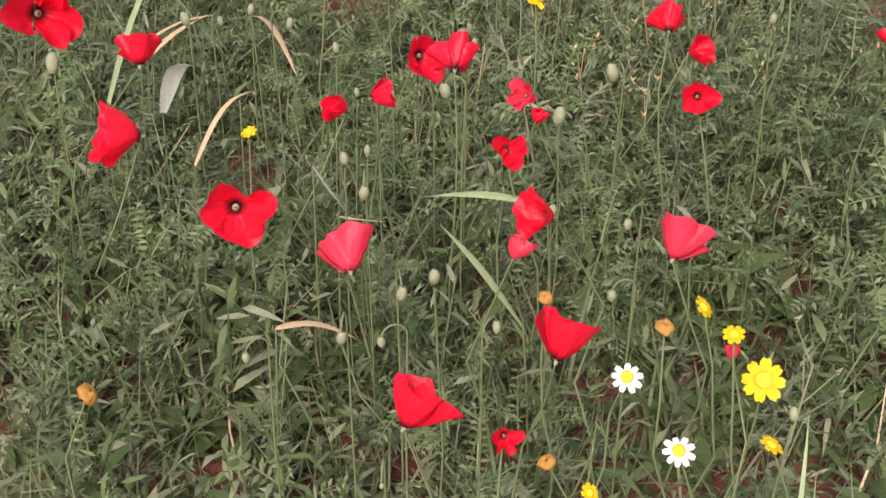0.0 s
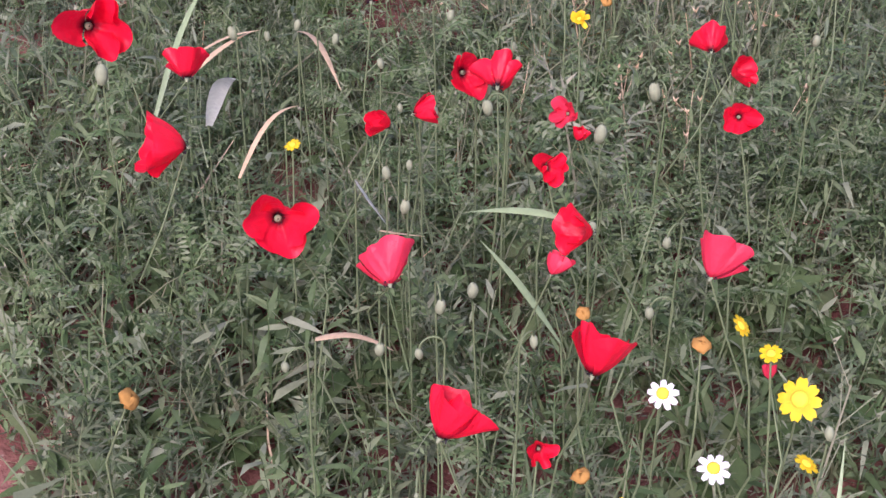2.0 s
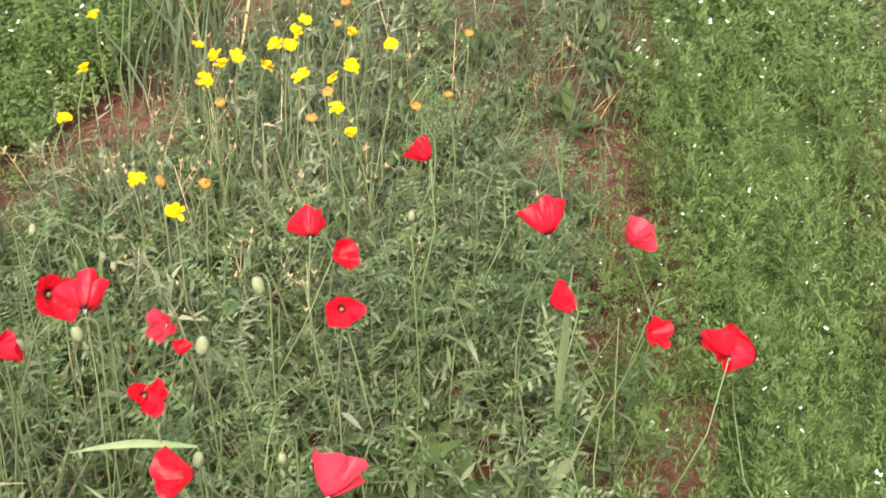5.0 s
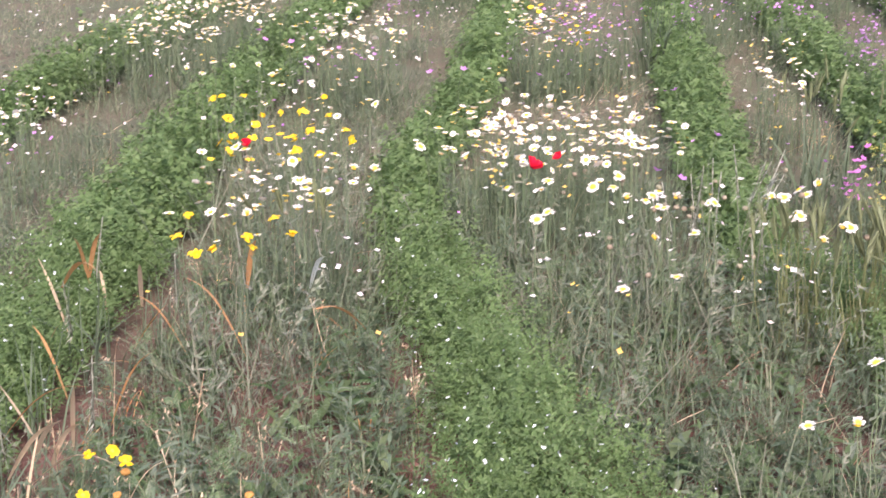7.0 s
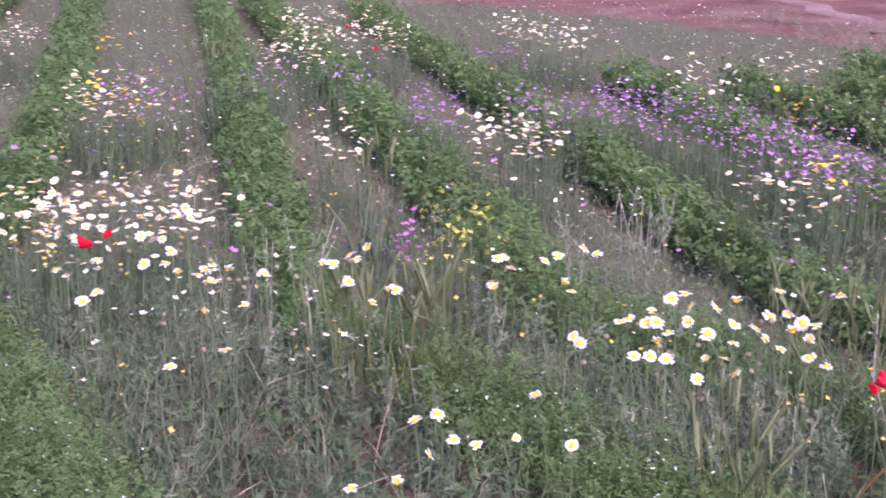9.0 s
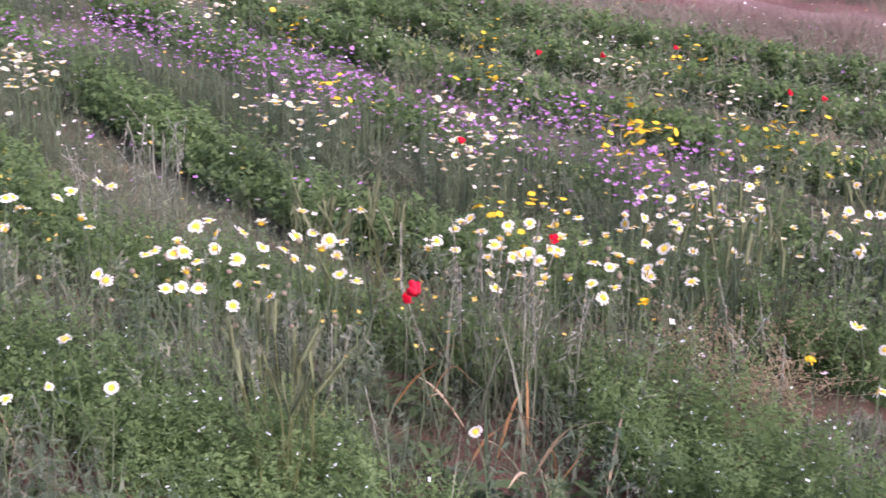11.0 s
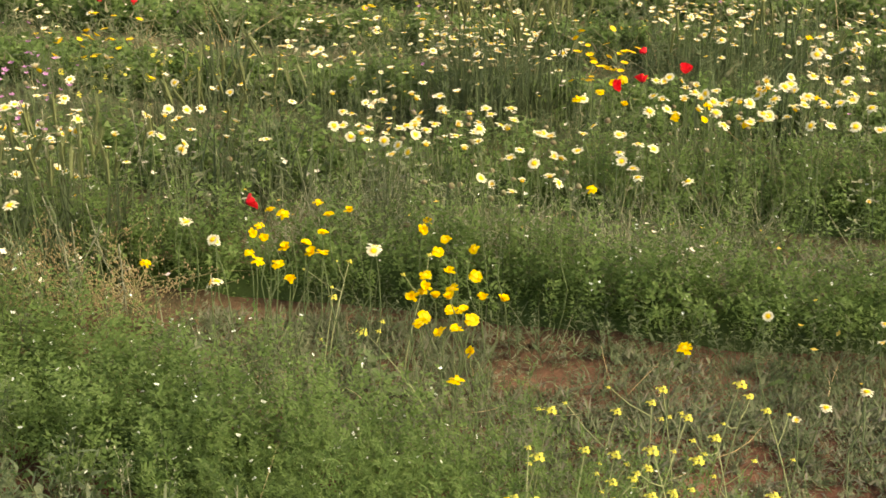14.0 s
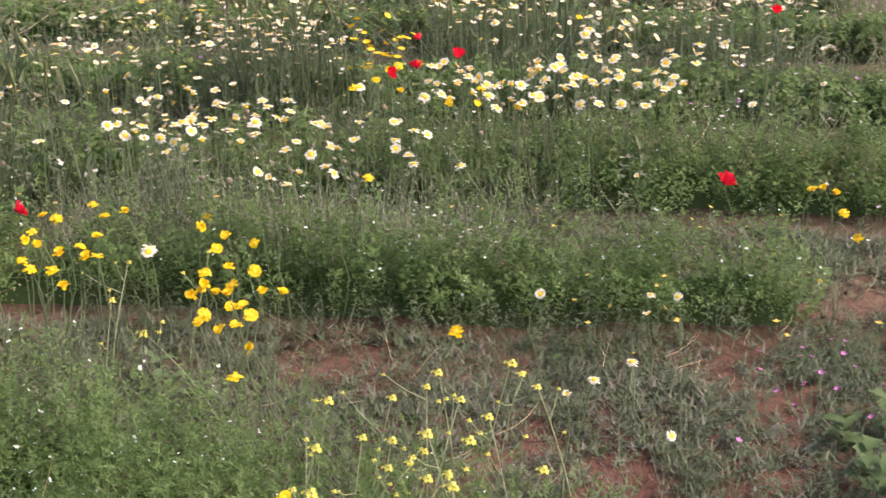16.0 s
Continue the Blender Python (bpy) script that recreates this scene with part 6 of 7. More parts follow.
DRIFT_WHITE_EAST = [(3.0, 3.1, 0.25, 0.22, 26), (3.35, 2.75, 0.22, 0.15, 16), (4.95, 2.8, 0.38, 0.28, 60), (4.4, 2.6, 0.18, 0.14, 18), (2.9, 4.3, 0.18, 0.25, 30), (2.85, 4.2, 0.14, 0.25, 45), (2.5, 4.75, 0.14, 0.2, 20), (4.35, 5.3, 0.1, 0.25, 26), (3.8, 5.3, 0.1, 0.1, 9), (4.2, 4.3, 0.15, 0.1, 14), (4.3, 3.1, 0.3, 0.3, 60), (2.9, 3.05, 0.2, 0.25, 55),
                    (4.7, 2.6, 0.25, 0.3, 110), (5.6, 2.1, 0.35, 0.3, 150), (5.1, 1.5, 0.25, 0.2, 34), (5.0, 0.9, 0.3, 0.3, 18), (5.9, 1.2, 0.4, 0.4, 110), (6.0, 2.7, 0.3, 0.3, 40), (3.6, 2.35, 0.2, 0.2, 26), (-2.1, 5.4, 0.2, 0.6, 45), (-1.0, 5.6, 0.25, 0.3, 26)]
DRIFT_YELLOW = [(2.45, 3.4, 0.08, 0.25, 18), (3.4, 4.1, 0.15, 0.15, 28), (4.05, 5.95, 0.1, 0.1, 10), (4.85, 5.35, 0.1, 0.1, 14), (3.5, 6.85, 0.1, 0.2, 12), (2.75, 5.1, 0.05, 0.1, 10), (3.6, 5.2, 0.15, 0.15, 12),
                (4.55, 2.1, 0.1, 0.13, 26), (5.4, 3.5, 0.15, 0.15, 20), (3.95, 3.85, 0.1, 0.3, 24), (3.45, 4.0, 0.1, 0.15, 18), (0.05, 7.7, 0.2, 0.5, 22), (-0.95, 4.75, 0.22, 0.25, 20), (0.0, 10.5, 0.15, 0.3, 20)]
DRIFT_PURPLE = [(1.0, 9.0, 0.2, 0.4, 26), (1.4, 8.6, 0.2, 0.4, 34), (2.5, 7.1, 0.2, 0.4, 60), (3.1, 6.2, 0.2, 0.7, 110), (3.5, 4.6, 0.2, 0.3, 40), (3.2, 3.75, 0.2, 0.2, 50), (3.5, 3.7, 0.15, 0.15, 24), (1.62, 7.25, 0.14, 0.6, 100), (2.2, 7.2, 0.16, 0.5, 70), (2.8, 6.9, 0.2, 1.0, 200), (2.92, 5.5, 0.2, 0.5, 150), (3.15, 4.6, 0.22, 0.5, 110), (3.1, 3.45, 0.2, 0.15, 30), (0.2, 8.0, 0.3, 0.6, 80),
                (0.8, 8.4, 0.08, 0.3, 16), (-0.9, 8.7, 0.12, 0.4, 18), (2.6, 9.5, 0.15, 0.7, 40), (3.4, 4.3, 0.25, 0.3, 30), (-1.0, 6.6, 0.2, 0.5, 10)]
DRIFT_MUSTARD = [(1.25, 5.0, 0.22, 0.35, 90), (1.1, 4.5, 0.1, 0.2, 30), (3.95, 3.6, 0.3, 0.3, 50), (5.0, 3.2, 0.4, 0.3, 40), (4.2, 6.5, 0.3, 0.4, 50)]
DRIFT_MAGENTA = [(0.97, 4.58, 0.05, 0.12, 26)]


def drift(name, label, patches, pieces, material, height, size, under=True, discs=False, more=1.0):
    """Many flowers of one kind in patches, with their stems."""
    at = []
    for cx, cy, rx, ry, n in patches:
        n = int(n * more)
        a, r = rng.uniform(0, 6.28, n), np.sqrt(rng.uniform(0, 1, n)) * rng.uniform(0.7, 1.25, n)
        at.append(np.stack([cx + rx * r * np.cos(a), cy + ry * r * np.sin(a), rng.normal(height, 0.06, n)], -1))
    p = np.concatenate(at)
    n = len(p)
    yaw, tilt, s = rng.uniform(0, 6.28, n), np.abs(rng.normal(0.2, 0.4, n)), rng.uniform(*size, n)
    top = tagged(new(name, mesh_of(name, *strew(pieces, p, yaw, tilt, s), material)), label, "flowers", kind="stuff")
    if discs:
        part("disc", mesh_of("disc", *strew(FAR_DISC, p, yaw, tilt, s), M_DISC), top)
    stems = [grass_blade(rng, 1.0, 0.0028, 0.0), grass_blade(rng, 1.0, 0.003, 0.03)]
    v, q = strew(stems, np.c_[p[:, :2], np.zeros(n)], yaw, np.zeros(n), np.ones(n))
    v[:, 2] *= np.repeat(p[:, 2], 10) - 0.004 if len(v) == 10 * n else 0.38
    part("stem", mesh_of("stem", v, q, M_STEM), top)
    if under:
        b = p.copy()
        b[:, :2] += rng.normal(0, 0.04, (len(b), 2))
        h = b[:, 2].copy()
        b[:, 2] = 0
        part("foliage", mesh_of("foliage", *strew(FEATHERS_FAR[:4] + WISPS[:4], b, rng.uniform(0, 6.28, len(b)), np.abs(rng.normal(0, 0.2, len(b))), h / 0.22 * rng.uniform(0.5, 0.85, len(b))), M_FEATHER), top)


drift("white_daisies", "drifts of white crown daisies across the far field", DRIFT_WHITE, FAR_DAISY, M_FARWHITE, 0.37, (0.65, 1.2), discs=True, more=1.6)
drift("pale_daisies", "drifts of cream-white daisies between the eastern rows", DRIFT_WHITE_EAST, FAR_DAISY, M_FARWHITE, 0.35, (0.55, 1.0), discs=True)
drift("yellow_marigolds", "drifts of yellow corn marigolds across the far field", DRIFT_YELLOW, FAR_DAISY, M_FARYELLOW, 0.36, (0.65, 1.1))
PURPLE = [join(*[moved(leaflet(0.016, 0.012, 0.2, -0.2), turn_of(2 * math.pi * k / 5, -0.3)) for k in range(5)])]
drift("purple_blooms", "drifts of purple blossoms across the far field", DRIFT_PURPLE, PURPLE, M_PURPLE, 0.34, (0.5, 1.0), more=1.5)
drift("magenta_blooms", "small patch of magenta-pink blossoms", DRIFT_MAGENTA, PURPLE, M_MAGENTA, 0.3, (0.6, 1.1))
MUST = [join(*[moved(leaflet(0.007, 0.006, 0.1, 0), turn_of(2 * math.pi * k / 4 + 0.3 * j, -0.2), (0.007 * math.cos(2.4 * j), 0.007 * math.sin(2.4 * j), -0.004 * j)) for j in range(5) for k in range(4)])]
drift("mustard_blooms", "pale yellow mustard blossoms in loose drifts", DRIFT_MUSTARD, MUST, M_MUSTARD, 0.28, (0.5, 0.85))
drift("spent_heads", "withered brown flower heads among the daisies", [(x, y, rx, ry, n // 4) for x, y, rx, ry, n in DRIFT_WHITE + DRIFT_WHITE_EAST] + [(2.3, 2.9, 0.4, 0.3, 30), (3.4, 1.9, 0.3, 0.3, 26), (1.5, 3.2, 0.3, 0.25, 24), (0.4, 3.9, 0.4, 0.4, 26), (4.1, 1.5, 0.3, 0.3, 24)], [moved(lathe([(0.003, -0.004), (0.010, 0), (0.006, 0.008), (0.001, 0.009)], 6))], M_REDSEED, 0.33, (0.7, 1.1), under=False)

BLOOM = [join(*[moved(leaflet(0.011, 0.009, 0.15, 0.0), turn_of(2 * math.pi * k / 4, -0.4)) for k in range(4)])]


def sprinkle(name, label, material, count, near, far, height, size, seed, share):
    """Small blooms all over the gaps between the rows, thicker in drifts."""
    x, y = meadow(count, near, far, 0.9)
    k = rng.uniform(0, 1, len(x)) < np.clip(share + 0.9 * noise2(x * 0.9, y * 0.9, seed) + 0.6 * noise2(x * 2.3, y * 2.3, seed + 1), 0.0, 1) * (1 - low_zone(x, y))
    x, y = x[k], y[k]
    p = np.stack([x, y, rng.normal(height, 0.05, len(x)) * height_share(x, y)], -1)
    top = tagged(new(name, mesh_of(name, *strew(BLOOM, p, rng.uniform(0, 6.28, len(x)), np.abs(rng.normal(0.2, 0.4, len(x))), rng.uniform(*size, len(x))), material)), label, "flowers", kind="stuff")
    foot = np.c_[p[:, :2], np.zeros(len(p))]
    w = np.array([0.001, 0.0006, 0])
    v = np.stack([foot - w, foot + w, p], 1).reshape(-1, 3)
    part("stem", mesh_of("stem", v, np.arange(len(v)).reshape(-1, 3), M_STEM), top)


sprinkle("cream_blooms", "small cream and pinkish blooms sprinkled between the rows", M_SPECK, 20000, 3.6, 18.0, 0.30, (0.6, 1.25), 71.0, 0.22)
sprinkle("ochre_blooms", "small ochre-yellow blooms sprinkled between the rows", M_OCHRE, 12000, 3.2, 16.0, 0.29, (0.5, 1.1), 75.0, 0.16)
sprinkle("mauve_blooms", "small mauve blooms sprinkled across the far field", M_PURPLE, 6000, 4.5, 14.0, 0.30, (0.6, 1.1), 79.0, 0.1)

PURPLE_HEAD = mesh_of("petals", *moved(PURPLE[0], None, (0, 0, 0), 1.0), M_PURPLE)
MAGENTA_HEAD = mesh_of("petals", *moved(PURPLE[0], None, (0, 0, 0), 1.0), M_MAGENTA)
for x, y, z in PURPLE_MID:
    base = thing("purple_flower", (x, y, 0), "single purple-pink blossom on a thin stem", "flower", "purple flowers", rng.uniform(0, 6.28))
    part("stem", DAISY_STEMS[0], base, scale=(1, 1, z))
    part("petals", PURPLE_HEAD, base, at=(0, 0, z), turn=(0.4, 0.2, 0), scale=(1.25, 1.25, 1.25))
for x, y, z in PURPLE_EDGE + [(rng.uniform(2.85, 3.25), rng.uniform(0.2, 0.55), rng.uniform(0.08, 0.14)) for _ in range(9)]:
    base = thing("purple_flower", (x, y, 0), "low magenta blossom over bare red soil", "flower", "purple flowers", rng.uniform(0, 6.28))
    part("stem", DAISY_STEMS[1], base, scale=(1, 1, z))
    part("petals", MAGENTA_HEAD, base, at=(0, 0, z), turn=(0.3, 0.3, 0), scale=(0.55, 0.55, 0.55))

MUSTARD_HEAD = mesh_of("blossoms", *join(*[moved(MUST[0], turn_of(a, 0.5), (0.008 * math.cos(a), 0.008 * math.sin(a), 0)) for a in (0, 2.1, 4.2)]), M_MUSTARD)
for x, y, z in MUSTARD:
    lean = np.array([rng.normal(-0.05, 0.06), rng.normal(0.0, 0.06)])
    base = thing("mustard_plant", (x + lean[0], y + lean[1], 0), "slender leaning mustard stalk with clusters of pale yellow blossoms", "mustard plant", "mustard plants")
    stem = [(-lean[0] * f ** 1.4, -lean[1] * f ** 1.4, z * f) for f in np.linspace(0, 1, 6)]
    part("stem", mesh_of("stem", *tube(stem, np.linspace(0.0018, 0.001, 6), 5), M_PALESTEM), base)
    s = rng.uniform(0.5, 0.85)
    part("blossoms", MUSTARD_HEAD, base, at=stem[-1], scale=(s, s, s))
    for f in rng.uniform(0.5, 0.95, 2):
        at = np.array([-lean[0] * f ** 1.4, -lean[1] * f ** 1.4, z * f])
        tip = at + np.array([*rng.normal(0, 0.03, 2), rng.uniform(0.03, 0.06)])
        part("side_shoot", mesh_of("side_shoot", *tube([at, (at + tip) / 2 + (0, 0, -0.006), tip], [0.0011, 0.001, 0.0008], 4), M_PALESTEM), base)
        part("blossoms", MUSTARD_HEAD, base, at=tip, scale=(s * 0.5, s * 0.5, s * 0.5))


# ---------------------------------------------------------------- single blades, tufts and leafy plants
def blade(p0, p1, width, material, label, name="withered_grass", sag=0.03, category="grass"):
    """A long leaf that arches from p0 to p1, with its keel; its foot is on the ground below p0."""
    p0, p1 = np.array(p0, float), np.array(p1, float)
    width *= 0.72 if material is M_RUST else 1.0
    s = np.linspace(0, 1, 9)[:, None]
    line = p0 + (p1 - p0) * s + np.array([0, 0, 1.0]) * sag * np.sin(np.pi * s)
    d = p1 - p0
    across = np.cross(d, (0.15, 0.1, 1.0))
    across /= np.linalg.norm(across) + 1e-9
    w = width * np.array([0.45, 0.75, 0.95, 1.0, 0.97, 0.85, 0.62, 0.35, 0.06])[:, None] / 2
    twist = np.sin(np.pi * s * 0.9) * 0.35
    lift = np.cross(across, d / (np.linalg.norm(d) + 1e-9))
    a, b = line - across * w - lift * w * (0.3 + twist), line + across * w - lift * w * (0.3 - twist)
    v = np.stack([a, line, b], 1).reshape(-1, 3)
    q = []
    for i in range(8):
        k = 3 * i
        q += [(k, k + 1, k + 4, k + 3), (k + 1, k + 2, k + 5, k + 4)]
    foot = np.array([p0[0] - d[0] * 0.15, p0[1] - d[1] * 0.15, 0.0])
    base = thing(name, foot, label, category, "single blades")
    part("leaf", mesh_of("leaf", v - foot, q, material), base)
    part("stalk", mesh_of("stalk", *tube([(0, 0, 0), (p0 - foot) * (0.5, 0.5, 0.6), p0 - foot], [0.0018, 0.0015, 0.0012], 5), M_STEM), base)


TAN, RUST, LONG = "tan withered grass blade bent over the weeds", "rust-orange withered grass blade above red soil", "long green grass blade lying over the weeds"
blade((-1.20, 1.44, 0.30), (-1.06, 1.32, 0.30), 0.014, M_TAN, TAN)
blade((-1.25, 1.27, 0.22), (-1.15, 1.21, 0.35), 0.022, M_PALE, "pale bleached leaf standing among poppies", "bleached_grass")
blade((-1.12, 1.15, 0.24), (-1.09, 1.26, 0.30), 0.009, M_TAN, TAN)
blade((-0.83, 0.86, 0.29), (-0.75, 0.89, 0.28), 0.016, M_TAN, TAN, sag=0.015)
blade((-0.89, 1.06, 0.36), (-0.86, 1.08, 0.29), 0.016, M_PALE, "pale bleached leaf hanging in the weeds", "bleached_grass", 0.0)
blade((-0.87, 1.08, 0.28), (-0.81, 1.08, 0.29), 0.008, M_TAN, TAN, sag=0.0)
blade((-0.62, 1.11, 0.35), (-0.75, 1.07, 0.35), 0.010, M_BLADE, LONG, "long_grass", 0.01)
blade((-0.62, 1.05, 0.22), (-0.72, 1.04, 0.34), 0.010, M_BLADE, LONG, "long_grass", 0.01)
blade((-1.36, 1.28, 0.18), (-1.37, 1.48, 0.34), 0.010, M_BLADE, "pale grey-green blade standing among poppies", "long_grass")
blade((-1.33, 1.36, 0.27), (-1.25, 1.42, 0.30), 0.014, M_TAN, TAN, sag=0.01)
blade((-1.30, 1.30, 0.27), (-1.27, 1.43, 0.29), 0.012, M_TAN, TAN, sag=0.01)
blade((-0.25, 0.83, 0.12), (-0.28, 0.95, 0.30), 0.005, M_BLADE, LONG, "long_grass")
blade((-0.28, 1.48, 0.15), (-0.26, 1.36, 0.47), 0.012, M_BLADE, LONG, "long_grass", 0.0)
blade((0.20, 1.92, 0.10), (0.14, 1.79, 0.42), 0.014, M_BLADE, LONG, "long_grass", 0.0)
blade((-1.12, 2.62, 0.17), (-0.95, 2.50, 0.36), 0.010, M_TAN, TAN)
blade((-1.13, 2.62, 0.25), (-0.92, 2.61, 0.38), 0.010, M_RUST, RUST, sag=0.05)
blade((-1.02, 2.74, 0.19), (-0.93, 2.52, 0.42), 0.010, M_TAN, TAN)
blade((-1.08, 2.76, 0.13), (-0.97, 2.66, 0.28), 0.010, M_TAN, TAN)
blade((-1.08, 2.64, 0.15), (-0.87, 2.60, 0.21), 0.010, M_TAN, TAN, sag=0.05)
blade((-1.24, 2.62, 0.33), (-1.23, 2.58, 0.48), 0.010, M_BLADE, "long green blade above red soil", "long_grass")
blade((-1.38, 3.78, 0.19), (-1.20, 3.60, 0.28), 0.019, M_RUST, RUST, sag=0.06)
blade((-1.33, 3.88, 0.17), (-1.33, 3.77, 0.34), 0.022, M_RUST, RUST)
blade((-1.36, 3.96, 0.15), (-1.28, 3.85, 0.33), 0.019, M_RUST, RUST)
blade((-0.58, 3.27, 0.32), (-0.47, 3.37, 0.23), 0.024, M_RUST, RUST, sag=0.03)
blade((-0.87, 3.86, 0.17), (-0.82, 3.77, 0.34), 0.022, M_RUST, RUST)
blade((-1.00, 3.70, 0.25), (-0.79, 3.44, 0.12), 0.016, M_RUST, RUST, sag=0.05)
blade((-1.16, 3.80, 0.13), (-1.10, 3.60, 0.32), 0.014, M_TAN, TAN)
blade((-0.70, 3.92, 0.15), (-0.62, 3.72, 0.31), 0.012, M_PALE, "pale bleached blade among the weeds", "bleached_grass")
blade((-1.14, 2.80, 0.10), (-0.97, 2.54, 0.34), 0.010, M_TAN, TAN)
blade((-1.10, 2.80, 0.09), (-1.01, 2.72, 0.24), 0.010, M_TAN, TAN)
blade((1.80, 2.85, 0.08), (1.93, 2.84, 0.10), 0.016, M_RUST, RUST, sag=0.08)
blade((1.84, 2.95, 0.06), (1.97, 2.90, 0.12), 0.014, M_RUST, RUST, sag=0.10)
blade((1.78, 2.62, 0.03), (1.90, 2.66, 0.06), 0.016, M_RUST, RUST, sag=0.03)
blade((1.82, 2.38, 0.03), (1.88, 2.33, 0.16), 0.009, M_RUST, RUST, sag=0.0)
blade((1.74, 2.50, 0.03), (1.70, 2.46, 0.26), 0.010, M_BLADE, LONG, "long_grass", 0.0)
blade((1.92, 2.30, 0.05), (2.02, 2.38, 0.20), 0.008, M_TAN, TAN, sag=0.02)

SB = np.random.default_rng(91)
for k in range(16):
    x, y = SB.uniform(1.68, 1.95), SB.uniform(2.3, 3.0)
    a, reach = SB.uniform(0, 6.28), SB.uniform(0.10, 0.2)
    z = SB.uniform(0.08, 0.22)
    blade((x, y, z * 0.25), (x + reach * math.cos(a), y + reach * math.sin(a), z), SB.uniform(0.007, 0.012), (M_RUST, M_TAN, M_DRY, M_COOL)[k % 4],
          (RUST, TAN, RUST, "bluish green blade above red soil")[k % 4], ("withered_grass", "withered_grass", "withered_grass", "long_grass")[k % 4], reach * SB.uniform(0.1, 0.35))
for k in range(12):
    x, y = SB.uniform(-1.35, -0.85), SB.uniform(2.4, 3.9)
    a, reach = SB.uniform(-0.6, 3.6), SB.uniform(0.10, 0.2)
    z = SB.uniform(0.18, 0.34)
    blade((x, y, z * 0.3), (x + reach * math.cos(a), y + reach * math.sin(a) * 0.5, z), SB.uniform(0.007, 0.012), (M_TAN, M_RUST)[k % 2], (TAN, RUST)[k % 2], sag=reach * SB.uniform(0.1, 0.35))


def tuft(x, y, height, ears, material, ear_material, label, blades=26, spread=0.07, name="grass_tuft"):
    """A tuft of cereal grass: blades as one piece, and single ears on their stalks."""
    base = thing(name, (x, y, 0), label, "grass", "tall grass tufts", rng.uniform(0, 6.28))
    for _ in range(blades):
        lean = Matrix(turn_of(rng.uniform(0, 6.28), rng.uniform(0, 0.16)).tolist()).to_euler()
        h = height * rng.uniform(0.5, 1.0)
        part("blade", TUFT_BLADES[material.name][int(rng.integers(6))], base, at=(rng.normal(0, spread), rng.normal(0, spread), 0), turn=lean, scale=(h, h, h))
    for _ in range(ears):
        px, py, h = rng.normal(0, spread), rng.normal(0, spread), height * rng.uniform(0.85, 1.15)
        lean = (rng.normal(0, 0.14), rng.normal(0, 0.14), rng.uniform(0, 6.28))
        stalk_part = part("stalk", TUFT_STALKS[material.name], base, at=(px, py, 0), turn=lean, scale=(1, 1, h))
        part("ear", TUFT_EARS[ear_material.name], stalk_part, at=(0, 0, 0.97), turn=(rng.normal(0, 0.1), 0, 0), scale=(1, 1, 1 / h))


_r = np.random.default_rng(61)
TUFT_BLADES, TUFT_STALKS, TUFT_EARS = {}, {}, {}
for mat in (M_WHEAT, M_BARLEY, M_COOL, M_STALK):
    TUFT_BLADES[mat.name] = [mesh_of("blade", *grass_blade(_r, 1.0, w * (1.4 if mat is M_WHEAT else 1.0), bend), mat) for w, bend in ((0.016, 0.05), (0.02, 0.25), (0.022, 0.5), (0.017, 0.15), (0.021, 0.75), (0.015, 0.35))]
    TUFT_STALKS[mat.name] = mesh_of("stalk", *tube([(0, 0, 0), (0.01, 0, 0.5), (0, 0, 1)], [0.0018, 0.0015, 0.0012], 4), mat)


def bristled(profile, sides, count, out, rise):
    """A seed head: a turned body whose bristles grow out of its skin."""
    v, q = lathe(profile, sides, 0.0004, _r)
    v, q = list(v), [f for a, c, d, e in q for f in ((a, c, d), (a, d, e))]
    for _ in range(count):
        i = int(_r.integers(0, len(profile) - 1)) * sides + int(_r.integers(0, sides - 1))
        away = np.array([v[i][0], v[i][1], 0.0]) + _r.normal(0, 0.001, 3)
        v.append(np.array(v[i]) + away / (np.linalg.norm(away) + 1e-6) * out * _r.uniform(0.5, 1.2) + np.array([0, 0, rise * _r.uniform(0.6, 1.1)]))
        q.append((i, i + 1, len(v) - 1))
    return np.array(v), np.array(q)


TUFT_EARS[M_EAR.name] = mesh_of("ear", *bristled([(q, 0.0068 * k) for k, q in enumerate([0.001] + [0.0048 if k % 2 else 0.0032 for k in range(10)] + [0.0008])], 5, 22, 0.012, 0.05), M_EAR)
TUFT_EARS[M_OAT.name] = mesh_of("ear", *bristled([(0.0018 if k % 2 else 0.0012, 0.016 * k - 0.08) for k in range(11)], 5, 40, 0.028, -0.018), M_OAT)

WHEAT = "upright tuft of green cereal grass with bearded ears"
for x, y, h, e in ((0.6, 8.2, 0.50, 20), (1.8, 3.3, 0.34, 6), (2.7, 2.85, 0.34, 12), (2.85, 2.8, 0.36, 12), (3.42, 2.82, 0.38, 12), (3.58, 2.72, 0.36, 5), (3.8, 3.0, 0.34, 4),
                   (4.58, 2.62, 0.44, 16), (4.66, 2.54, 0.40, 12), (4.84, 2.5, 0.42, 16), (5.9, 2.0, 0.42, 10), (6.0, 1.85, 0.40, 6), (-0.72, 4.1, 0.34, 5), (1.0, 5.4, 0.4, 12), (4.5, 3.7, 0.40, 5), (5.0, 1.6, 0.4, 5), (4.8, 1.8, 0.38, 5)):
    tuft(x, y, h * 1.08, e, M_WHEAT, M_EAR, WHEAT, 42)
for x, y, h, e in ((0.68, 3.85, 0.33, 16), (0.80, 3.80, 0.34, 14), (0.92, 3.82, 0.34, 16), (1.36, 2.72, 0.32, 12), (1.30, 2.62, 0.28, 8), (1.9, 3.55, 0.36, 12), (2.02, 3.45, 0.34, 10)):
    tuft(x, y, h, e, M_BARLEY, M_EAR, "soft yellowish-green cereal tuft with bearded ears", 20, 0.045)
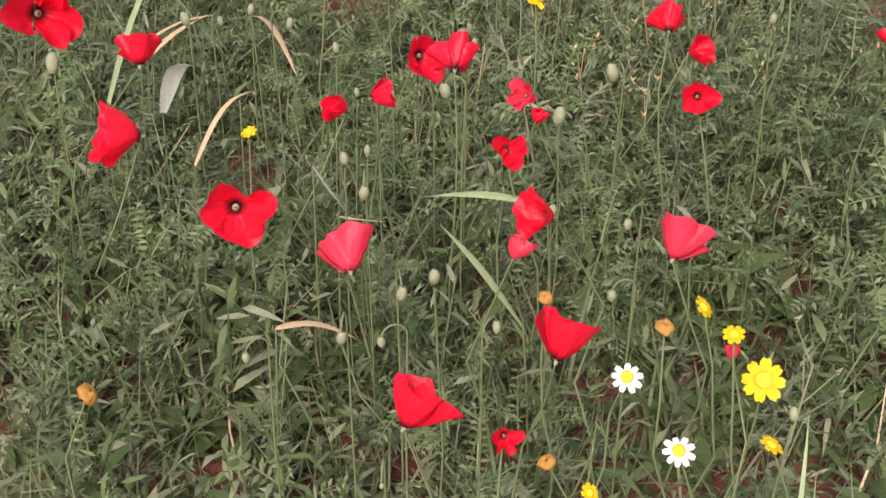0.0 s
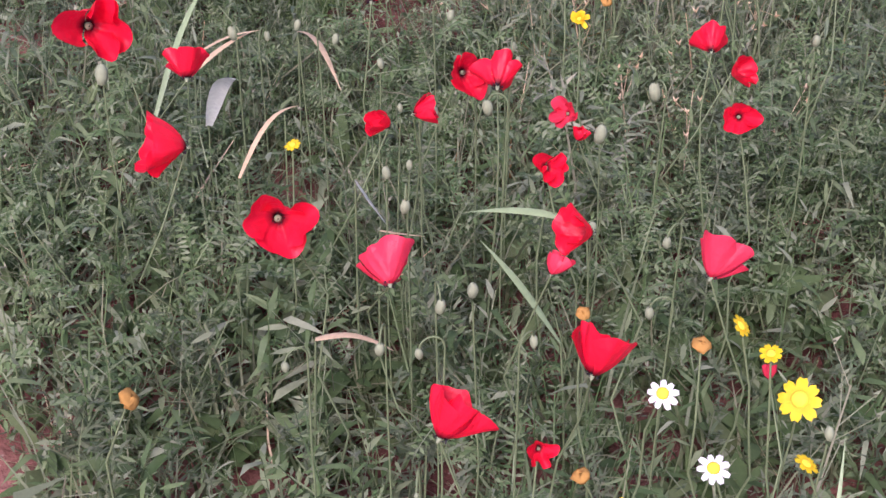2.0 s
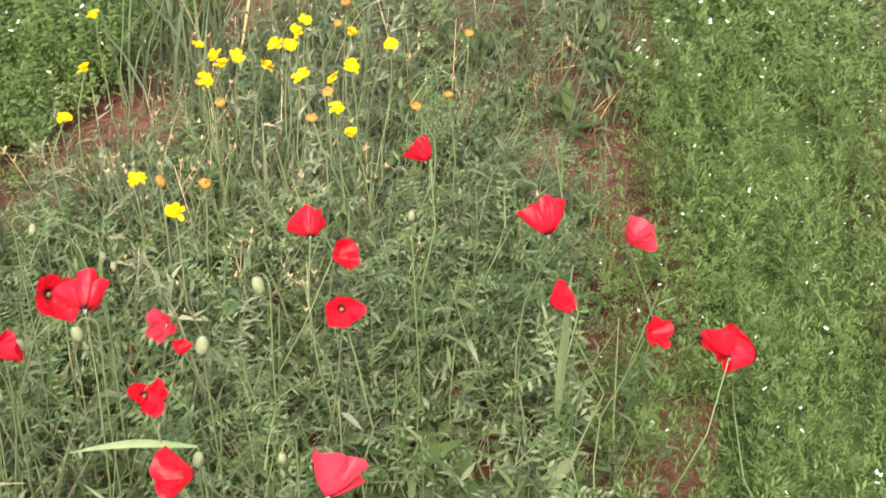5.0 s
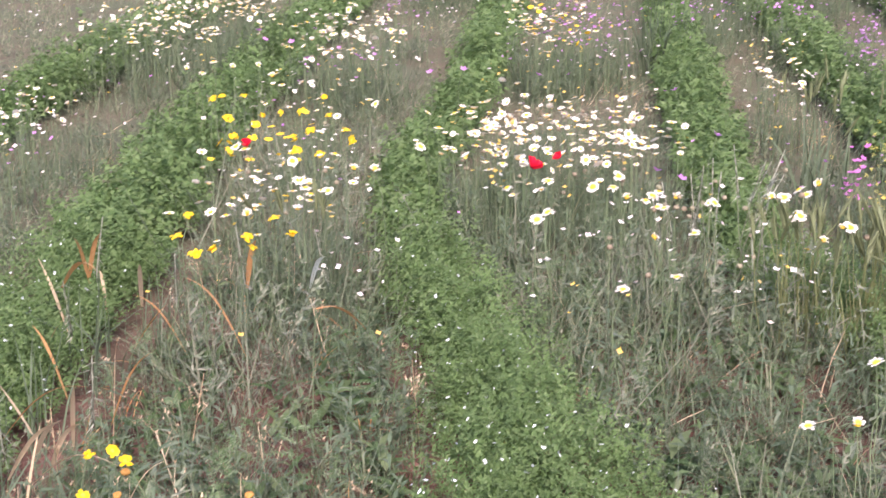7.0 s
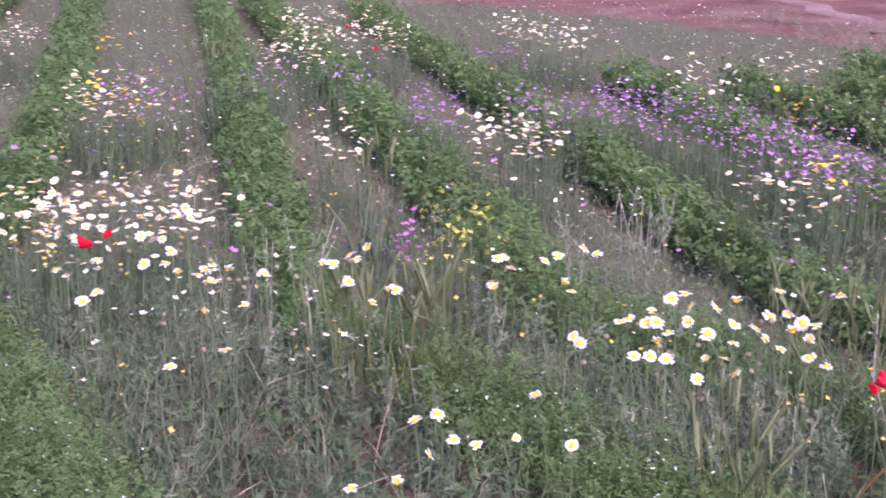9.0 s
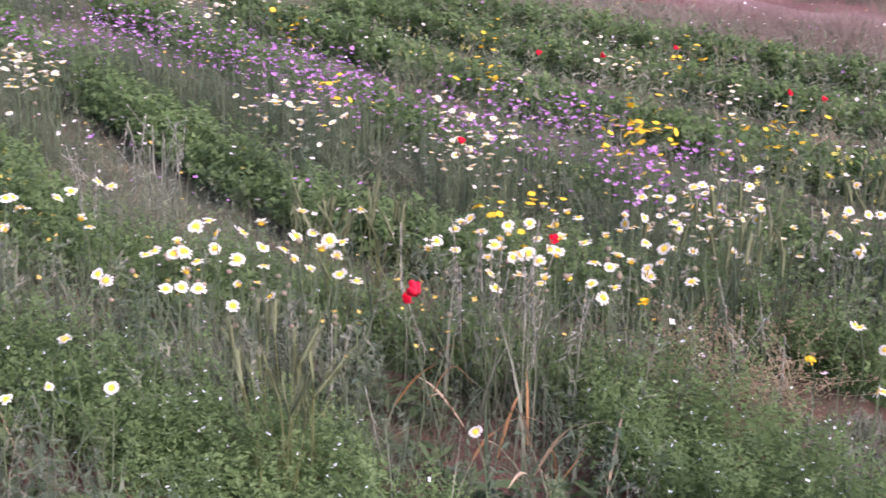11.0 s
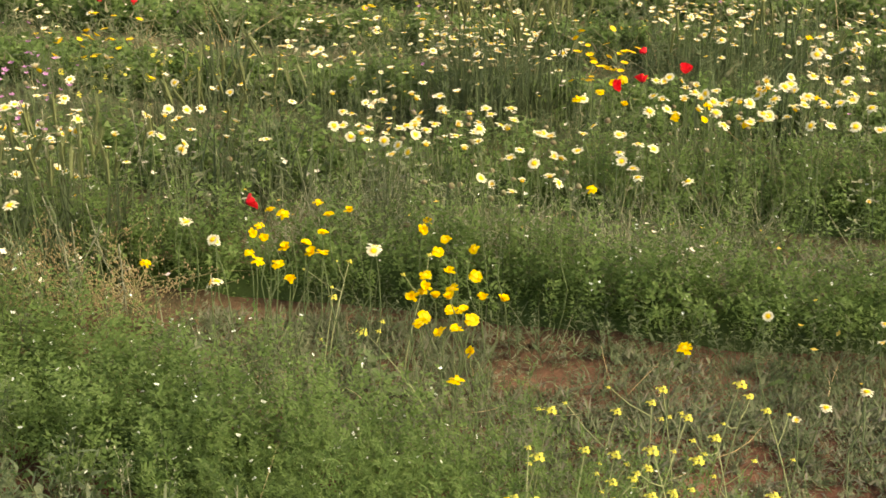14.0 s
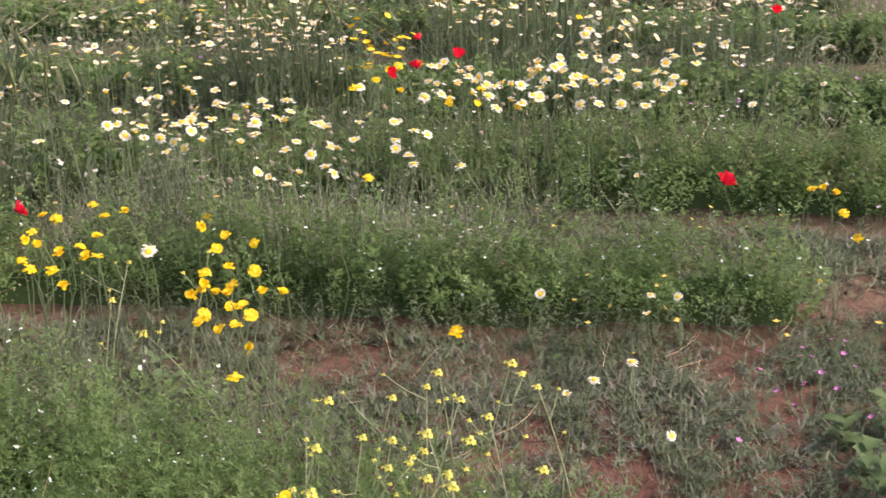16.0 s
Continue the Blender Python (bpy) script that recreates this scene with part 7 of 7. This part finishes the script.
for x, y, h in ((-1.2, 2.62, 0.44), (-1.28, 2.5, 0.42), (-1.12, 2.52, 0.40), (-1.32, 2.7, 0.40), (-1.1, 2.45, 0.36), (-1.02, 2.7, 0.34), (-1.22, 3.5, 0.36), (-1.25, 3.1, 0.34), (-1.12, 3.85, 0.26), (-0.85, 3.75, 0.28), (-1.32, 2.9, 0.24), (1.5, 2.75, 0.28), (1.45, 2.5, 0.28), (-0.6, 3.9, 0.26)):
    tuft(x, y, h, 1, M_COOL, M_OAT, "ragged green grass tuft beside bare red soil", 18, 0.05)
for x, y, h in ((1.98, 2.78, 0.40), (2.04, 2.88, 0.38), (1.9, 2.6, 0.38), (1.83, 4.66, 0.42), (1.7, 4.3, 0.40), (1.6, 4.2, 0.38), (0.57, 4.35, 0.38), (0.45, 4.2, 0.34), (3.0, 2.95, 0.34), (2.45, 2.55, 0.26)):
    tuft(x, y, h, 7, M_STALK, M_OAT, "bleached silvery wild oats gone to seed", 4, 0.08, "wild_oats")


def dock(x, y, height):
    base = thing("dock_plant", (x, y, 0), "reddish dried seed stalks beside the crop row", "seed stalks", "reddish seed stalks", rng.uniform(0, 6.28))
    for _ in range(12):
        l, h, sag = rng.normal(0, 0.13, 2), 0.8 * height * rng.uniform(0.5, 1.05), rng.uniform(0.0, 0.06)
        t = np.linspace(0, 1, 7)
        line = np.stack([l[0] * t ** 1.6, l[1] * t ** 1.6, h * t - sag * t ** 3], -1) + np.r_[np.zeros((1, 3)), rng.normal(0, 0.006, (6, 3))]
        seeds = [moved(lathe([(0.0007, -0.003), (0.0024, 0), (0.0007, 0.003)], 4), None, line[int(k)] + rng.normal(0, 0.008, 3)) for k in rng.integers(3, 7, 16)]
        part("seed_stalk", mesh_of("seed_stalk", *join(tube(line, np.linspace(0.0014, 0.0006, 7), 4), *seeds), M_SEEDSTALK), base)


for x, y, h in ((2.50, 2.74, 0.30), (2.56, 2.62, 0.27), (2.62, 2.54, 0.26), (2.68, 2.46, 0.28), (2.56, 2.86, 0.30), (2.62, 2.76, 0.30), (2.70, 2.68, 0.28), (2.76, 2.58, 0.28), (2.66, 2.9, 0.3), (2.74, 2.8, 0.3)):
    dock(x, y, h)


def leafy(x, y, leaves, length, width, material, label):
    base = thing("leafy_weed", (x, y, 0), label, "weed", "leafy weeds", rng.uniform(0, 6.28))
    for k in range(leaves):
        v, q = moved(lobed_leaf(rng, length * rng.uniform(0.7, 1.1), width * rng.uniform(0.8, 1.15)), turn_of(k * 2.4 + rng.normal(0, 0.3), rng.uniform(-0.75, -0.05)), (0, 0, 0.01 * k))
        part("leaf", mesh_of("leaf", v, q, material), base)


for x, y in ((2.92, 0.30), (2.80, 0.24), (3.02, 0.22), (2.86, 0.14), (2.72, 0.2)):
    leafy(x, y, 9, 0.056, 0.04, M_LOWLEAF, "low weed with broad rounded green leaves on red soil")
leafy(2.67, 1.79, 9, 0.055, 0.028, M_VETCH, "blue-grey leafy weed between the crop rows")
leafy(2.62, 1.72, 8, 0.05, 0.026, M_VETCH, "blue-grey leafy weed between the crop rows")
